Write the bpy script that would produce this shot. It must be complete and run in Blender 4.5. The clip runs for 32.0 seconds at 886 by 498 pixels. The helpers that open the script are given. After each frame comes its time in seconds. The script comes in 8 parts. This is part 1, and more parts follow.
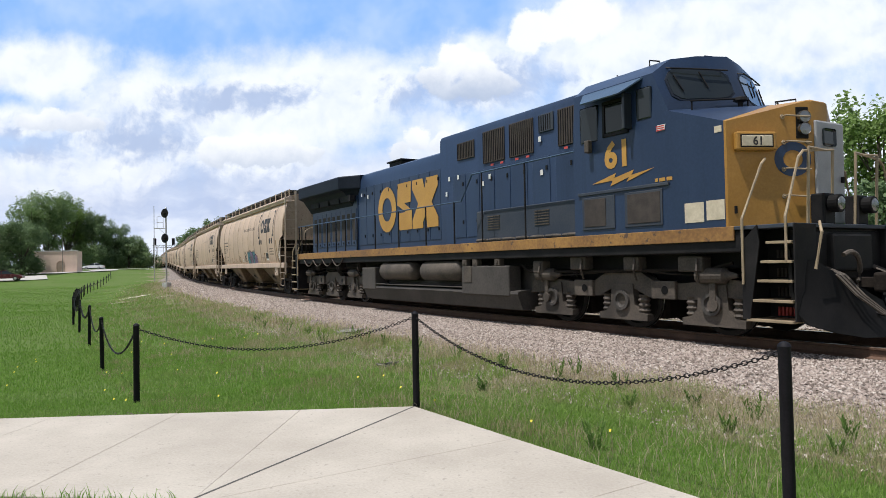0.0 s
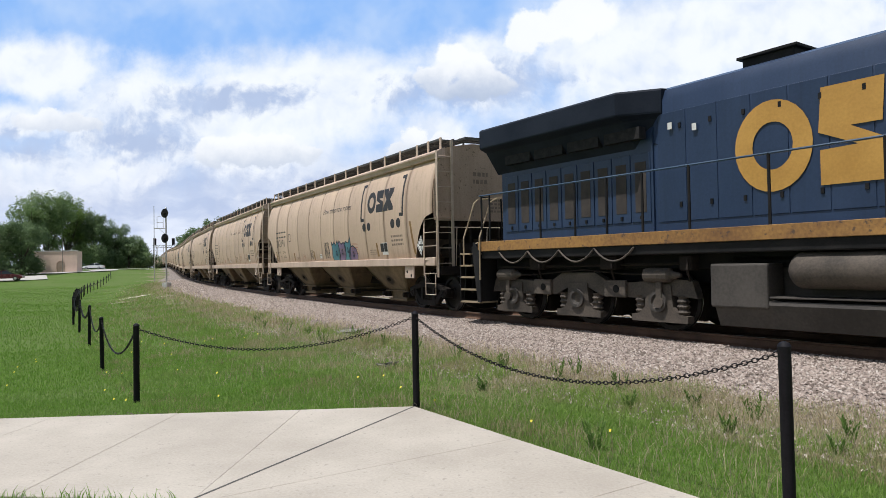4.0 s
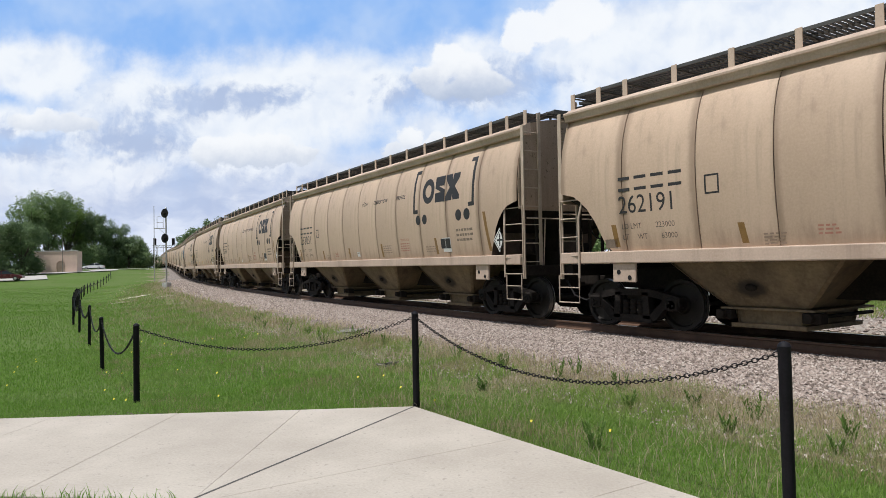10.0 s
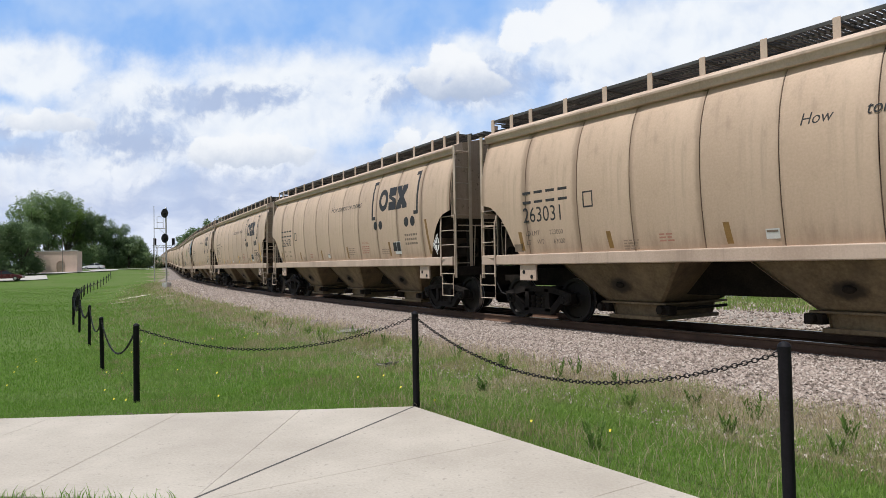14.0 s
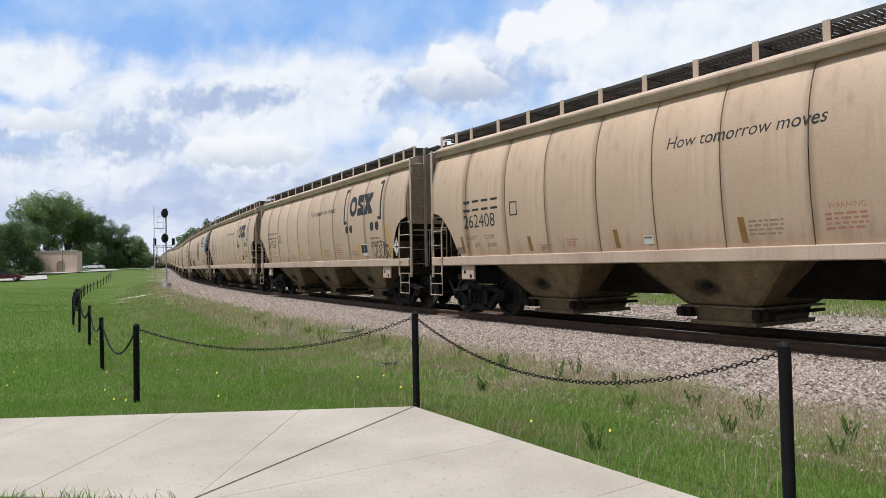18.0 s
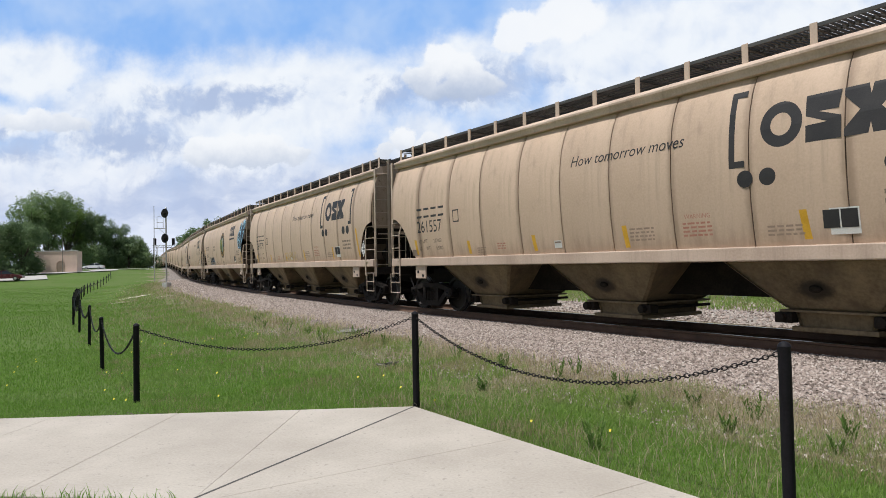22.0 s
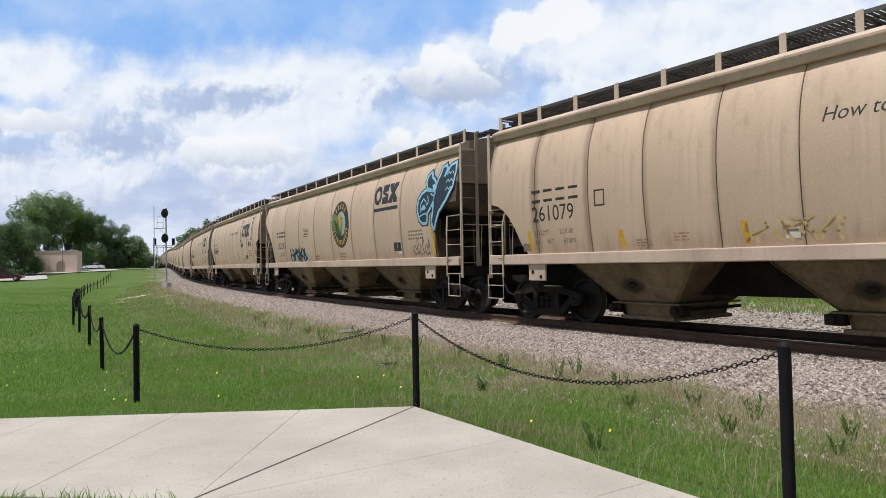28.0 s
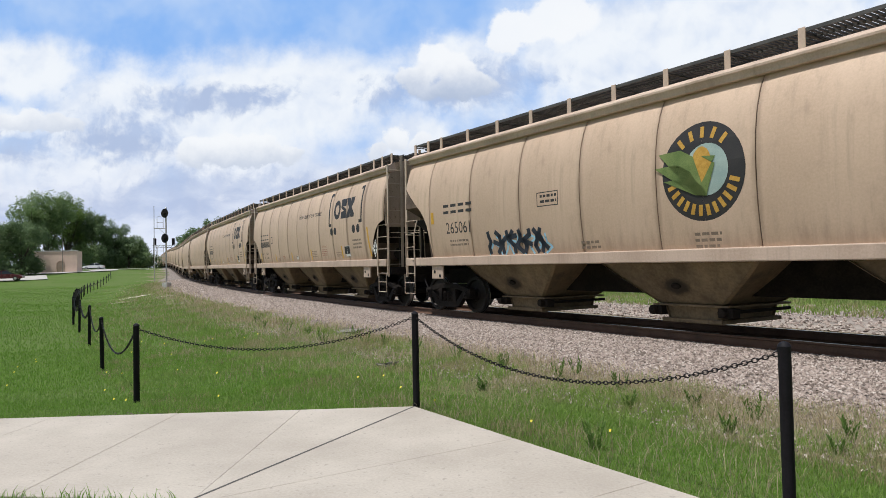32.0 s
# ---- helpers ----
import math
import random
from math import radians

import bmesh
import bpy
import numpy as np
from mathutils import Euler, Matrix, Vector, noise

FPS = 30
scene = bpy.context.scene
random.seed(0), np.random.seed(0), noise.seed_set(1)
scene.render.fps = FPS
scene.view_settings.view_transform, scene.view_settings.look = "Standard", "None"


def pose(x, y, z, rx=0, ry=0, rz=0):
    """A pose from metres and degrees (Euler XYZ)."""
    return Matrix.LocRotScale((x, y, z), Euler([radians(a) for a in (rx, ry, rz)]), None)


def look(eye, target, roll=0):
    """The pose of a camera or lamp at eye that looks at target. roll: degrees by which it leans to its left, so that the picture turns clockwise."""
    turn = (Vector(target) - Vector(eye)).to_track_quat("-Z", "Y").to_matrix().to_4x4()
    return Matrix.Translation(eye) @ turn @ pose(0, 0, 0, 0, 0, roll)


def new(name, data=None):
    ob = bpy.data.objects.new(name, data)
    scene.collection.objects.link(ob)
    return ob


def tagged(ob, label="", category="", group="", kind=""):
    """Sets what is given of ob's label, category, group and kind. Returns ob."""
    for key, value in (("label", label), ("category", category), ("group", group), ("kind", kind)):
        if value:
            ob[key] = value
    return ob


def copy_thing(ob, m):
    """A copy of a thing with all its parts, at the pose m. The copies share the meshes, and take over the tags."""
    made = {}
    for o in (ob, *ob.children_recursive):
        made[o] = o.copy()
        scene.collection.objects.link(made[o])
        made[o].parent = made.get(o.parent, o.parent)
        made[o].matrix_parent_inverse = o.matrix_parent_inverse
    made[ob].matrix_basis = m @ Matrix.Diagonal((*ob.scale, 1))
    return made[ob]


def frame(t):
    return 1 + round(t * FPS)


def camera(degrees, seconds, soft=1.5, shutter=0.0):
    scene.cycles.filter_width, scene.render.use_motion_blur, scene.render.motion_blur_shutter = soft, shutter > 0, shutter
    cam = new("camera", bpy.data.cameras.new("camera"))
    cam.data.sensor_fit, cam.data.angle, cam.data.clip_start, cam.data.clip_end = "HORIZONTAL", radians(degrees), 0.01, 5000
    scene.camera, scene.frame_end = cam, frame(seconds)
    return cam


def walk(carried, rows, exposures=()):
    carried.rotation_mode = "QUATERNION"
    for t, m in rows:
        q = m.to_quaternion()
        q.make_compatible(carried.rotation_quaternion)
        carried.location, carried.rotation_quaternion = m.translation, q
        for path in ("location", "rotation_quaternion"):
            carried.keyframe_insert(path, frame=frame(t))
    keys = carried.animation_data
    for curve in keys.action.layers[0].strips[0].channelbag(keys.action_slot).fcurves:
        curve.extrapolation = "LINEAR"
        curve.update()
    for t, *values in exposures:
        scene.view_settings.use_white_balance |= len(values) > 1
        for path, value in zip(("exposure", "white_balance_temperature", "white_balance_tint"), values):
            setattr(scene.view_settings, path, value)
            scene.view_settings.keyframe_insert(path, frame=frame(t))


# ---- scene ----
# ---- camera: stands still on a tripod ----
cam = camera(66.0, 32.0, soft=0.85, shutter=0.0)
EYE = (0.0, 0.0, 1.5)
CAM_POSE = look(EYE, (0.0, 100.0, 1.5 + 100.0 * math.tan(0.02152)), -1.03)
walk(cam, [(0.0, CAM_POSE), (32.0, CAM_POSE)], [(0.0, 0.12), (3.0, 0.10), (6.0, 0.0), (32.0, -0.03)])

# ---- sky, sun ----
SUN_EL, SUN_AZ = 70.0, 242.0      # degrees; azimuth clockwise from +y
sky_world = bpy.data.worlds.new("sky")
scene.world = sky_world
sky_world.use_nodes = True


def wire(tree, kind, **inputs):
    """Adds a node; inputs by name (underscores for spaces), sockets are linked."""
    n = tree.nodes.new(kind)
    for key, value in inputs.items():
        sock = n.inputs[int(key[1:])] if key[0] == "i" and key[1:].isdigit() else n.inputs[key.replace("_", " ")]
        if isinstance(value, bpy.types.NodeSocket):
            tree.links.new(value, sock)
        else:
            sock.default_value = value
    return n


def calc(tree, op, a, b=0.0, c=0.0, clamp=False):
    n = wire(tree, "ShaderNodeMath", i0=a, i1=b, i2=c)
    n.operation, n.use_clamp = op, clamp
    return n.outputs[0]


def blend(tree, fac, a, b, mode="MIX"):
    n = tree.nodes.new("ShaderNodeMix")
    n.data_type, n.blend_type = "RGBA", mode
    for i, value in ((0, fac), (6, a), (7, b)):
        if isinstance(value, bpy.types.NodeSocket):
            tree.links.new(value, n.inputs[i])
        else:
            n.inputs[i].default_value = value if i == 0 else (*value[:3], 1.0)
    return n.outputs[2]


def ramp(tree, fac, lo, hi):
    n = tree.nodes.new("ShaderNodeMapRange")
    n.interpolation_type = "SMOOTHSTEP"
    tree.links.new(fac, n.inputs[0])
    n.inputs[1].default_value, n.inputs[2].default_value = lo, hi
    return n.outputs[0]


def noise_node(tree, vec, scale, detail=6.0, rough=0.55, distortion=0.0):
    n = wire(tree, "ShaderNodeTexNoise", Vector=vec, Scale=scale, Detail=detail, Roughness=rough, Distortion=distortion)
    return n.outputs[0]


def build_world():
    t = sky_world.node_tree
    t.nodes.clear()
    sky = t.nodes.new("ShaderNodeTexSky")
    sky.sky_type, sky.sun_disc = "NISHITA", False
    sky.sun_elevation, sky.sun_rotation = radians(SUN_EL), radians(SUN_AZ)
    co = t.nodes.new("ShaderNodeTexCoord").outputs["Generated"]
    cloud = ramp(t, noise_node(t, co, 2.2, 8, 0.6), 0.42, 0.62)
    col = blend(t, calc(t, "MULTIPLY", cloud, 0.75), sky.outputs[0], (7.5, 7.8, 8.2))
    bg = wire(t, "ShaderNodeBackground", Color=col, Strength=0.082)
    t.links.new(bg.outputs[0], t.nodes.new("ShaderNodeOutputWorld").inputs[0])


build_world()
sun_data = bpy.data.lights.new("sun", "SUN")
sun_data.energy, sun_data.angle, sun_data.color = 4.25, radians(0.55), (1.0, 0.972, 0.94)
sun = new("sun", sun_data)
_az, _el = radians(SUN_AZ), radians(SUN_EL)
sun.matrix_world = look((math.sin(_az) * math.cos(_el) * 100, math.cos(_az) * math.cos(_el) * 100, math.sin(_el) * 100), (0, 0, 0))



def build_sky_backdrop():
    """Distant sky with drifting fair-weather clouds, a plain far sheet; its x and z are slopes of sight times 2600 m."""
    far = 2600.0
    m = bpy.data.materials.new("cloudy_sky")
    m.use_nodes = True
    t = m.node_tree
    t.nodes.clear()
    co = t.nodes.new("ShaderNodeTexCoord").outputs["Object"]
    sc = t.nodes.new("ShaderNodeVectorMath")
    sc.operation = "SCALE"
    t.links.new(co, sc.inputs[0])
    sc.inputs["Scale"].default_value = 1.0 / far
    warp = wire(t, "ShaderNodeTexNoise", Vector=sc.outputs[0], Scale=9.0, Detail=5.0, Roughness=0.55)
    off = wire(t, "ShaderNodeVectorMath", i0=warp.outputs["Color"], i1=(0.5, 0.5, 0.5))
    off.operation = "SUBTRACT"
    offs = wire(t, "ShaderNodeVectorMath", i0=off.outputs[0])
    offs.operation = "SCALE"
    offs.inputs["Scale"].default_value = 0.06
    add = wire(t, "ShaderNodeVectorMath", i0=sc.outputs[0], i1=offs.outputs[0])
    p = add.outputs[0]

    def puff(cx, cz, rx, rz, soft=1.0):
        mp = wire(t, "ShaderNodeMapping", Vector=p)
        mp.inputs["Location"].default_value = (-cx / rx, 0, -cz / rz)
        mp.inputs["Scale"].default_value = (1 / rx, 0, 1 / rz)
        ln = wire(t, "ShaderNodeVectorMath", i0=mp.outputs[0])
        ln.operation = "LENGTH"
        return calc(t, "SUBTRACT", soft, ln.outputs["Value"])

    def union(spots):
        acc = None
        for s in spots:
            v = puff(*s)
            acc = v if acc is None else wire(t, "ShaderNodeMath", i0=acc, i1=v, i2=0.35)
            if hasattr(acc, "operation"):
                acc.operation = "SMOOTH_MAX"
                acc = acc.outputs[0]
        return acc
    white = union([(-0.60, 0.30, 0.10, 0.05), (-0.42, 0.22, 0.20, 0.085), (-0.22, 0.25, 0.22, 0.075), (0.05, 0.275, 0.10, 0.06), (0.035, 0.30, 0.055, 0.04), (0.30, 0.31, 0.20, 0.10), (0.52, 0.34, 0.24, 0.09),
                   (-0.28, 0.165, 0.14, 0.055), (-0.55, 0.13, 0.20, 0.055), (-0.64, 0.215, 0.05, 0.03), (-0.02, 0.18, 0.06, 0.05), (-0.12, 0.11, 0.30, 0.06), (0.45, 0.15, 0.40, 0.12)])
    grey = union([(0.06, 0.250, 0.10, 0.032), (-0.34, 0.108, 0.16, 0.030), (-0.63, 0.185, 0.07, 0.028), (-0.46, 0.195, 0.07, 0.040), (-0.33, 0.245, 0.12, 0.022), (0.20, 0.20, 0.10, 0.03)])
    fine = noise_node(t, sc.outputs[0], 24.0, 8, 0.6)

    def heaps(scale, dx=0.0, dz=0.0):
        """Rounded heaps of cloud: distance to scattered centres."""
        mv = wire(t, "ShaderNodeVectorMath", i0=p, i1=(dx, 0.0, dz))
        vo = wire(t, "ShaderNodeTexVoronoi", Vector=mv.outputs[0], Scale=scale, Detail=3.0, Roughness=0.5)
        vo.feature, vo.normalize = "SMOOTH_F1", True
        vo.inputs["Smoothness"].default_value = 0.35
        return vo.outputs["Distance"]
    lumps = noise_node(t, p, 7.0, 6, 0.6)
    def lit_side(scale, dx, dz, gain):
        """How much a bank of cloud faces the light: noise against itself a little further up."""
        mv = wire(t, "ShaderNodeVectorMath", i0=p, i1=(dx, 0.0, dz))
        d = calc(t, "SUBTRACT", noise_node(t, p, scale, 7, 0.58), noise_node(t, mv.outputs[0], scale, 7, 0.58))
        return calc(t, "MULTIPLY", d, gain)
    relief = calc(t, "ADD", lit_side(6.0, -0.012, 0.024, 2.6), lit_side(17.0, -0.005, 0.010, 2.2))
    cover = ramp(t, calc(t, "ADD", white, calc(t, "MULTIPLY", fine, 0.75)), 0.10, 0.80)
    shade = calc(t, "ADD", calc(t, "MULTIPLY", grey, 0.62), calc(t, "MULTIPLY", lumps, 0.9))
    shade = ramp(t, calc(t, "SUBTRACT", shade, relief), 0.05, 0.85)
    xyz = wire(t, "ShaderNodeSeparateXYZ", Vector=sc.outputs[0])
    h = ramp(t, xyz.outputs[2], 0.0, 0.36)
    blue = blend(t, h, (0.47, 0.64, 0.93), (0.245, 0.475, 0.92))
    haze = ramp(t, noise_node(t, p, 3.0, 5, 0.6), 0.40, 0.66)
    blue = blend(t, calc(t, "MULTIPLY", haze, 0.55), blue, (0.70, 0.81, 0.96))
    cloud = blend(t, shade, (0.895, 0.94, 1.0), (0.455, 0.555, 0.77))
    heap = calc(t, "SUBTRACT", heaps(9.0), heaps(9.0, -0.02, 0.035))
    heap2 = calc(t, "SUBTRACT", heaps(21.0), heaps(21.0, -0.008, 0.015))
    form = calc(t, "ADD", calc(t, "MULTIPLY", heap, 1.5), calc(t, "MULTIPLY", heap2, 1.1))
    dim = ramp(t, calc(t, "ADD", form, calc(t, "MULTIPLY", lumps, 0.35)), -0.05, 0.75)
    cloud = blend(t, calc(t, "MULTIPLY", dim, 0.75), cloud, (0.53, 0.65, 0.88))
    col = blend(t, cover, blue, cloud)
    # low bands of lavender-grey cloud
    band = wire(t, "ShaderNodeMapping", Vector=p)
    band.inputs["Scale"].default_value = (3.2, 1.0, 9.0)
    layers = noise_node(t, band.outputs[0], 2.0, 6, 0.55)
    veil_tone = blend(t, ramp(t, layers, 0.36, 0.62), (0.50, 0.58, 0.79), (0.80, 0.85, 0.97))
    low_sky = ramp(t, calc(t, "MULTIPLY", xyz.outputs[2], -1.0), -0.20, -0.06)
    col = blend(t, calc(t, "MULTIPLY", low_sky, 0.88), col, veil_tone)

    # single heaped clouds, white above and grey at the base
    soft = wire(t, "ShaderNodeTexNoise", Vector=sc.outputs[0], Scale=26.0, Detail=6.0, Roughness=0.6)
    o2 = wire(t, "ShaderNodeVectorMath", i0=soft.outputs["Color"], i1=(0.5, 0.5, 0.5))
    o2.operation = "SUBTRACT"
    o3 = wire(t, "ShaderNodeVectorMath", i0=o2.outputs[0])
    o3.operation = "SCALE"
    o3.inputs["Scale"].default_value = 0.045
    p = wire(t, "ShaderNodeVectorMath", i0=sc.outputs[0], i1=o3.outputs[0]).outputs[0]
    for top, base, deep, lobes in ((0.300, 0.238, 0.95, [(0.012, 0.302, 0.032, 0.032), (0.040, 0.284, 0.032, 0.030), (0.072, 0.264, 0.035, 0.022), (-0.022, 0.272, 0.030, 0.024), (0.03, 0.255, 0.055, 0.018)]),
                                   (0.190, 0.140, 0.70, [(-0.345, 0.172, 0.035, 0.026), (-0.305, 0.180, 0.030, 0.024), (-0.258, 0.180, 0.036, 0.022), (-0.215, 0.166, 0.034, 0.016), (-0.28, 0.158, 0.08, 0.014)]),
                                   (0.200, 0.150, 0.55, [(-0.050, 0.186, 0.022, 0.026), (-0.012, 0.176, 0.024, 0.018), (-0.08, 0.168, 0.02, 0.014)]),
                                   (0.245, 0.195, 0.60, [(-0.60, 0.222, 0.05, 0.02), (-0.545, 0.214, 0.04, 0.016)]),
                                   (0.330, 0.255, 0.35, [(0.135, 0.345, 0.05, 0.03), (0.20, 0.362, 0.06, 0.04), (0.11, 0.322, 0.03, 0.022)])):
        body = union(lobes)
        pz = wire(t, "ShaderNodeSeparateXYZ", Vector=p).outputs[2]
        mask = ramp(t, body, 0.02, 0.30)
        low = ramp(t, calc(t, "MULTIPLY", pz, -1.0), -top, -base)
        tone = blend(t, calc(t, "MULTIPLY", low, deep), (0.94, 0.965, 1.0), (0.44, 0.53, 0.70))
        col = blend(t, calc(t, "MULTIPLY", mask, 0.92), col, tone)
    em = wire(t, "ShaderNodeEmission", Color=col, Strength=1.0)
    t.links.new(em.outputs[0], t.nodes.new("ShaderNodeOutputMaterial").inputs[0])
    me = bpy.data.meshes.new("backdrop")
    me.from_pydata([(-far * 1.5, 0, -far * 0.03), (far * 1.5, 0, -far * 0.03), (far * 1.5, 0, far * 0.9), (-far * 1.5, 0, far * 0.9)], [], [(0, 1, 2, 3)])
    me.materials.append(m)
    ob = new("backdrop", me)
    ob.matrix_basis = pose(0, far, 1.5)
    return tagged(ob, "bright blue sky with drifting white and grey clouds", "sky", kind="structure")


SKY = build_sky_backdrop()

# ---- the line of the track (its near side plane), and the train's way along it ----
Y0, TH, K1, K2 = 17.3206, 1.02217, -0.0038011, -4.6795e-05
S_BEND = -K1 / K2                 # beyond this the track is straight
HALF = 1.62                       # from the side plane to the track's centre
RAIL_Z = 0.23
STEP = 0.25
S_GRID = np.arange(-700.0, 120.001, STEP)
_c = np.maximum(S_GRID, S_BEND)
ANG = TH + K1 * _c + K2 * _c * _c / 2
ANG = np.where(S_GRID > 40, np.interp(40.0, S_GRID, ANG), ANG)
ANG = ANG - 0.020 * np.clip((-85.0 - S_GRID) / 110.0, 0, 1)
_i0 = int(np.argmin(abs(S_GRID)))
LINE_X = np.concatenate([[0], np.cumsum((np.cos(ANG[1:]) + np.cos(ANG[:-1])) / 2 * STEP)])
LINE_Y = np.concatenate([[0], np.cumsum((-np.sin(ANG[1:]) - np.sin(ANG[:-1])) / 2 * STEP)])
LINE_X, LINE_Y = LINE_X - LINE_X[_i0], LINE_Y - LINE_Y[_i0] + Y0
CEN_X, CEN_Y = LINE_X + HALF * np.sin(ANG), LINE_Y + HALF * np.cos(ANG)
_t = np.linspace(0, 32, 641)
_v = np.interp(_t, np.arange(0, 33, 4.0), [3.2292, 3.3474, 3.4763, 3.5986, 3.7213, 3.6967, 3.6641, 3.6665, 3.674])
_way = np.concatenate([[0], np.cumsum((_v[1:] + _v[:-1]) / 2 * 0.05)])


def travelled(t):
    return float(np.interp(t, _t, _way) - np.interp(10.0, _t, _way))


def rise(s):
    """How far the line has climbed at s, towards the distance."""
    u = np.clip((-np.asarray(s, float) - 60.0) / 130.0, 0, 1)
    return 1.6 * u * u * (3 - 2 * u)


def track(s, side=0.0, z=RAIL_Z):
    """A point at s along the track, side metres to the far side of its centre."""
    a = np.interp(s, S_GRID, ANG)
    return Vector((np.interp(s, S_GRID, CEN_X) + side * math.sin(a), np.interp(s, S_GRID, CEN_Y) + side * math.cos(a), z + float(rise(s))))


def on_track(s, half):
    """The pose of a vehicle with its bolsters half metres before and behind s."""
    a, b = track(s + half), track(s - half)
    d = a - b
    return Matrix.Translation((a + b) / 2) @ Matrix.Rotation(math.atan2(d.y, d.x), 4, "Z") @ Matrix.Rotation(-math.atan2(d.z, math.hypot(d.x, d.y)), 4, "Y")

# ---- mesh helpers ----
def part(name, bm, material, parent=None, label="", smooth=False):
    """Links a bmesh as one mesh object under a thing or a part."""
    me = bpy.data.meshes.new(name)
    bm.to_mesh(me)
    bm.free()
    me.materials.append(material)
    if smooth:
        me.shade_smooth()
        if smooth is not True:
            me.set_sharp_from_angle(angle=radians(smooth))
    ob = new(name, me)
    ob.parent = parent
    if label:
        ob["label"] = label
    return ob


def share(ob, m, parent=None):
    """Another object on the same mesh."""
    o = new(ob.name.split(".")[0], ob.data)
    o.parent = parent if parent else ob.parent
    o.matrix_basis = m
    if "label" in ob:
        o["label"] = ob["label"]
    return o


def thing(name, label, category, m=None, group="", kind=""):
    e = new(name)
    e.empty_display_size = 0.2
    if m is not None:
        e.matrix_basis = m
    return tagged(e, label, category, group, kind)


def box(bm, x0, x1, y0, y1, z0, z1, bev=0.0, m=None):
    vs = [bm.verts.new((x, y, z)) for z in (z0, z1) for y in (y0, y1) for x in (x0, x1)]
    fs = [bm.faces.new([vs[i] for i in q]) for q in ((0, 2, 3, 1), (4, 5, 7, 6), (0, 1, 5, 4), (2, 6, 7, 3), (0, 4, 6, 2), (1, 3, 7, 5))]
    if bev > 0:
        es = list({e for f in fs for e in f.edges})
        r = bmesh.ops.bevel(bm, geom=es, offset=bev, segments=2, affect="EDGES", profile=0.5)
        vs = list({v for f in r["faces"] for v in f.verts} | {v for v in vs if v.is_valid})
    if m is not None:
        bmesh.ops.transform(bm, matrix=m, verts=[v for v in vs if v.is_valid])
    return vs


def ring_loft(bm, rings, cap=True, closed=True):
    vr = [[bm.verts.new(p) for p in r] for r in rings]
    n = len(vr[0])
    for a, b in zip(vr, vr[1:]):
        for i in range(n if closed else n - 1):
            j = (i + 1) % n
            bm.faces.new((a[i], a[j], b[j], b[i]))
    if cap and closed:
        bm.faces.new(list(reversed(vr[0])))
        bm.faces.new(vr[-1])
    return vr


def tube(bm, pts, r, n=8, closed=False):
    """A round bar along points."""
    pts = [Vector(p) for p in pts]
    rings = []
    up = Vector((0, 0, 1))
    for i, p in enumerate(pts):
        a = pts[i - 1] if i else (pts[-1] if closed else p)
        b = pts[i + 1] if i + 1 < len(pts) else (pts[0] if closed else p)
        d = (b - a).normalized()
        u = d.cross(up if abs(d.z) < 0.95 else Vector((1, 0, 0))).normalized()
        w = u.cross(d).normalized()
        rr = r[i] if isinstance(r, (list, tuple)) else r
        rings.append([p + (u * math.cos(k * 2 * math.pi / n) + w * math.sin(k * 2 * math.pi / n)) * rr for k in range(n)])
    vr = ring_loft(bm, rings, cap=not closed)
    if closed:
        a, b = vr[-1], vr[0]
        for i in range(n):
            j = (i + 1) % n
            bm.faces.new((a[i], a[j], b[j], b[i]))


def disc(bm, c, axis, prof, n=20):
    """A turned shape round an axis ('x','y','z') at c; prof: (along, radius) pairs."""
    c = Vector(c)
    rings = []
    for h, r in prof:
        ring = []
        for k in range(n):
            u, w = r * math.cos(2 * math.pi * k / n), r * math.sin(2 * math.pi * k / n)
            ring.append(c + Vector({"x": (h, u, w), "y": (w, h, u), "z": (u, w, h)}[axis]))
        rings.append(ring)
    ring_loft(bm, rings)


def extrude_profile(bm, prof, x0, x1, axis="x"):
    """A closed outline of (a, b) pairs drawn out along an axis."""
    put = {"x": lambda s, a, b: (s, a, b), "y": lambda s, a, b: (a, s, b), "z": lambda s, a, b: (a, b, s)}[axis]
    ring_loft(bm, [[put(x0, a, b) for a, b in prof], [put(x1, a, b) for a, b in prof]])


def fix(bm):
    bmesh.ops.recalc_face_normals(bm, faces=bm.faces)
    return bm


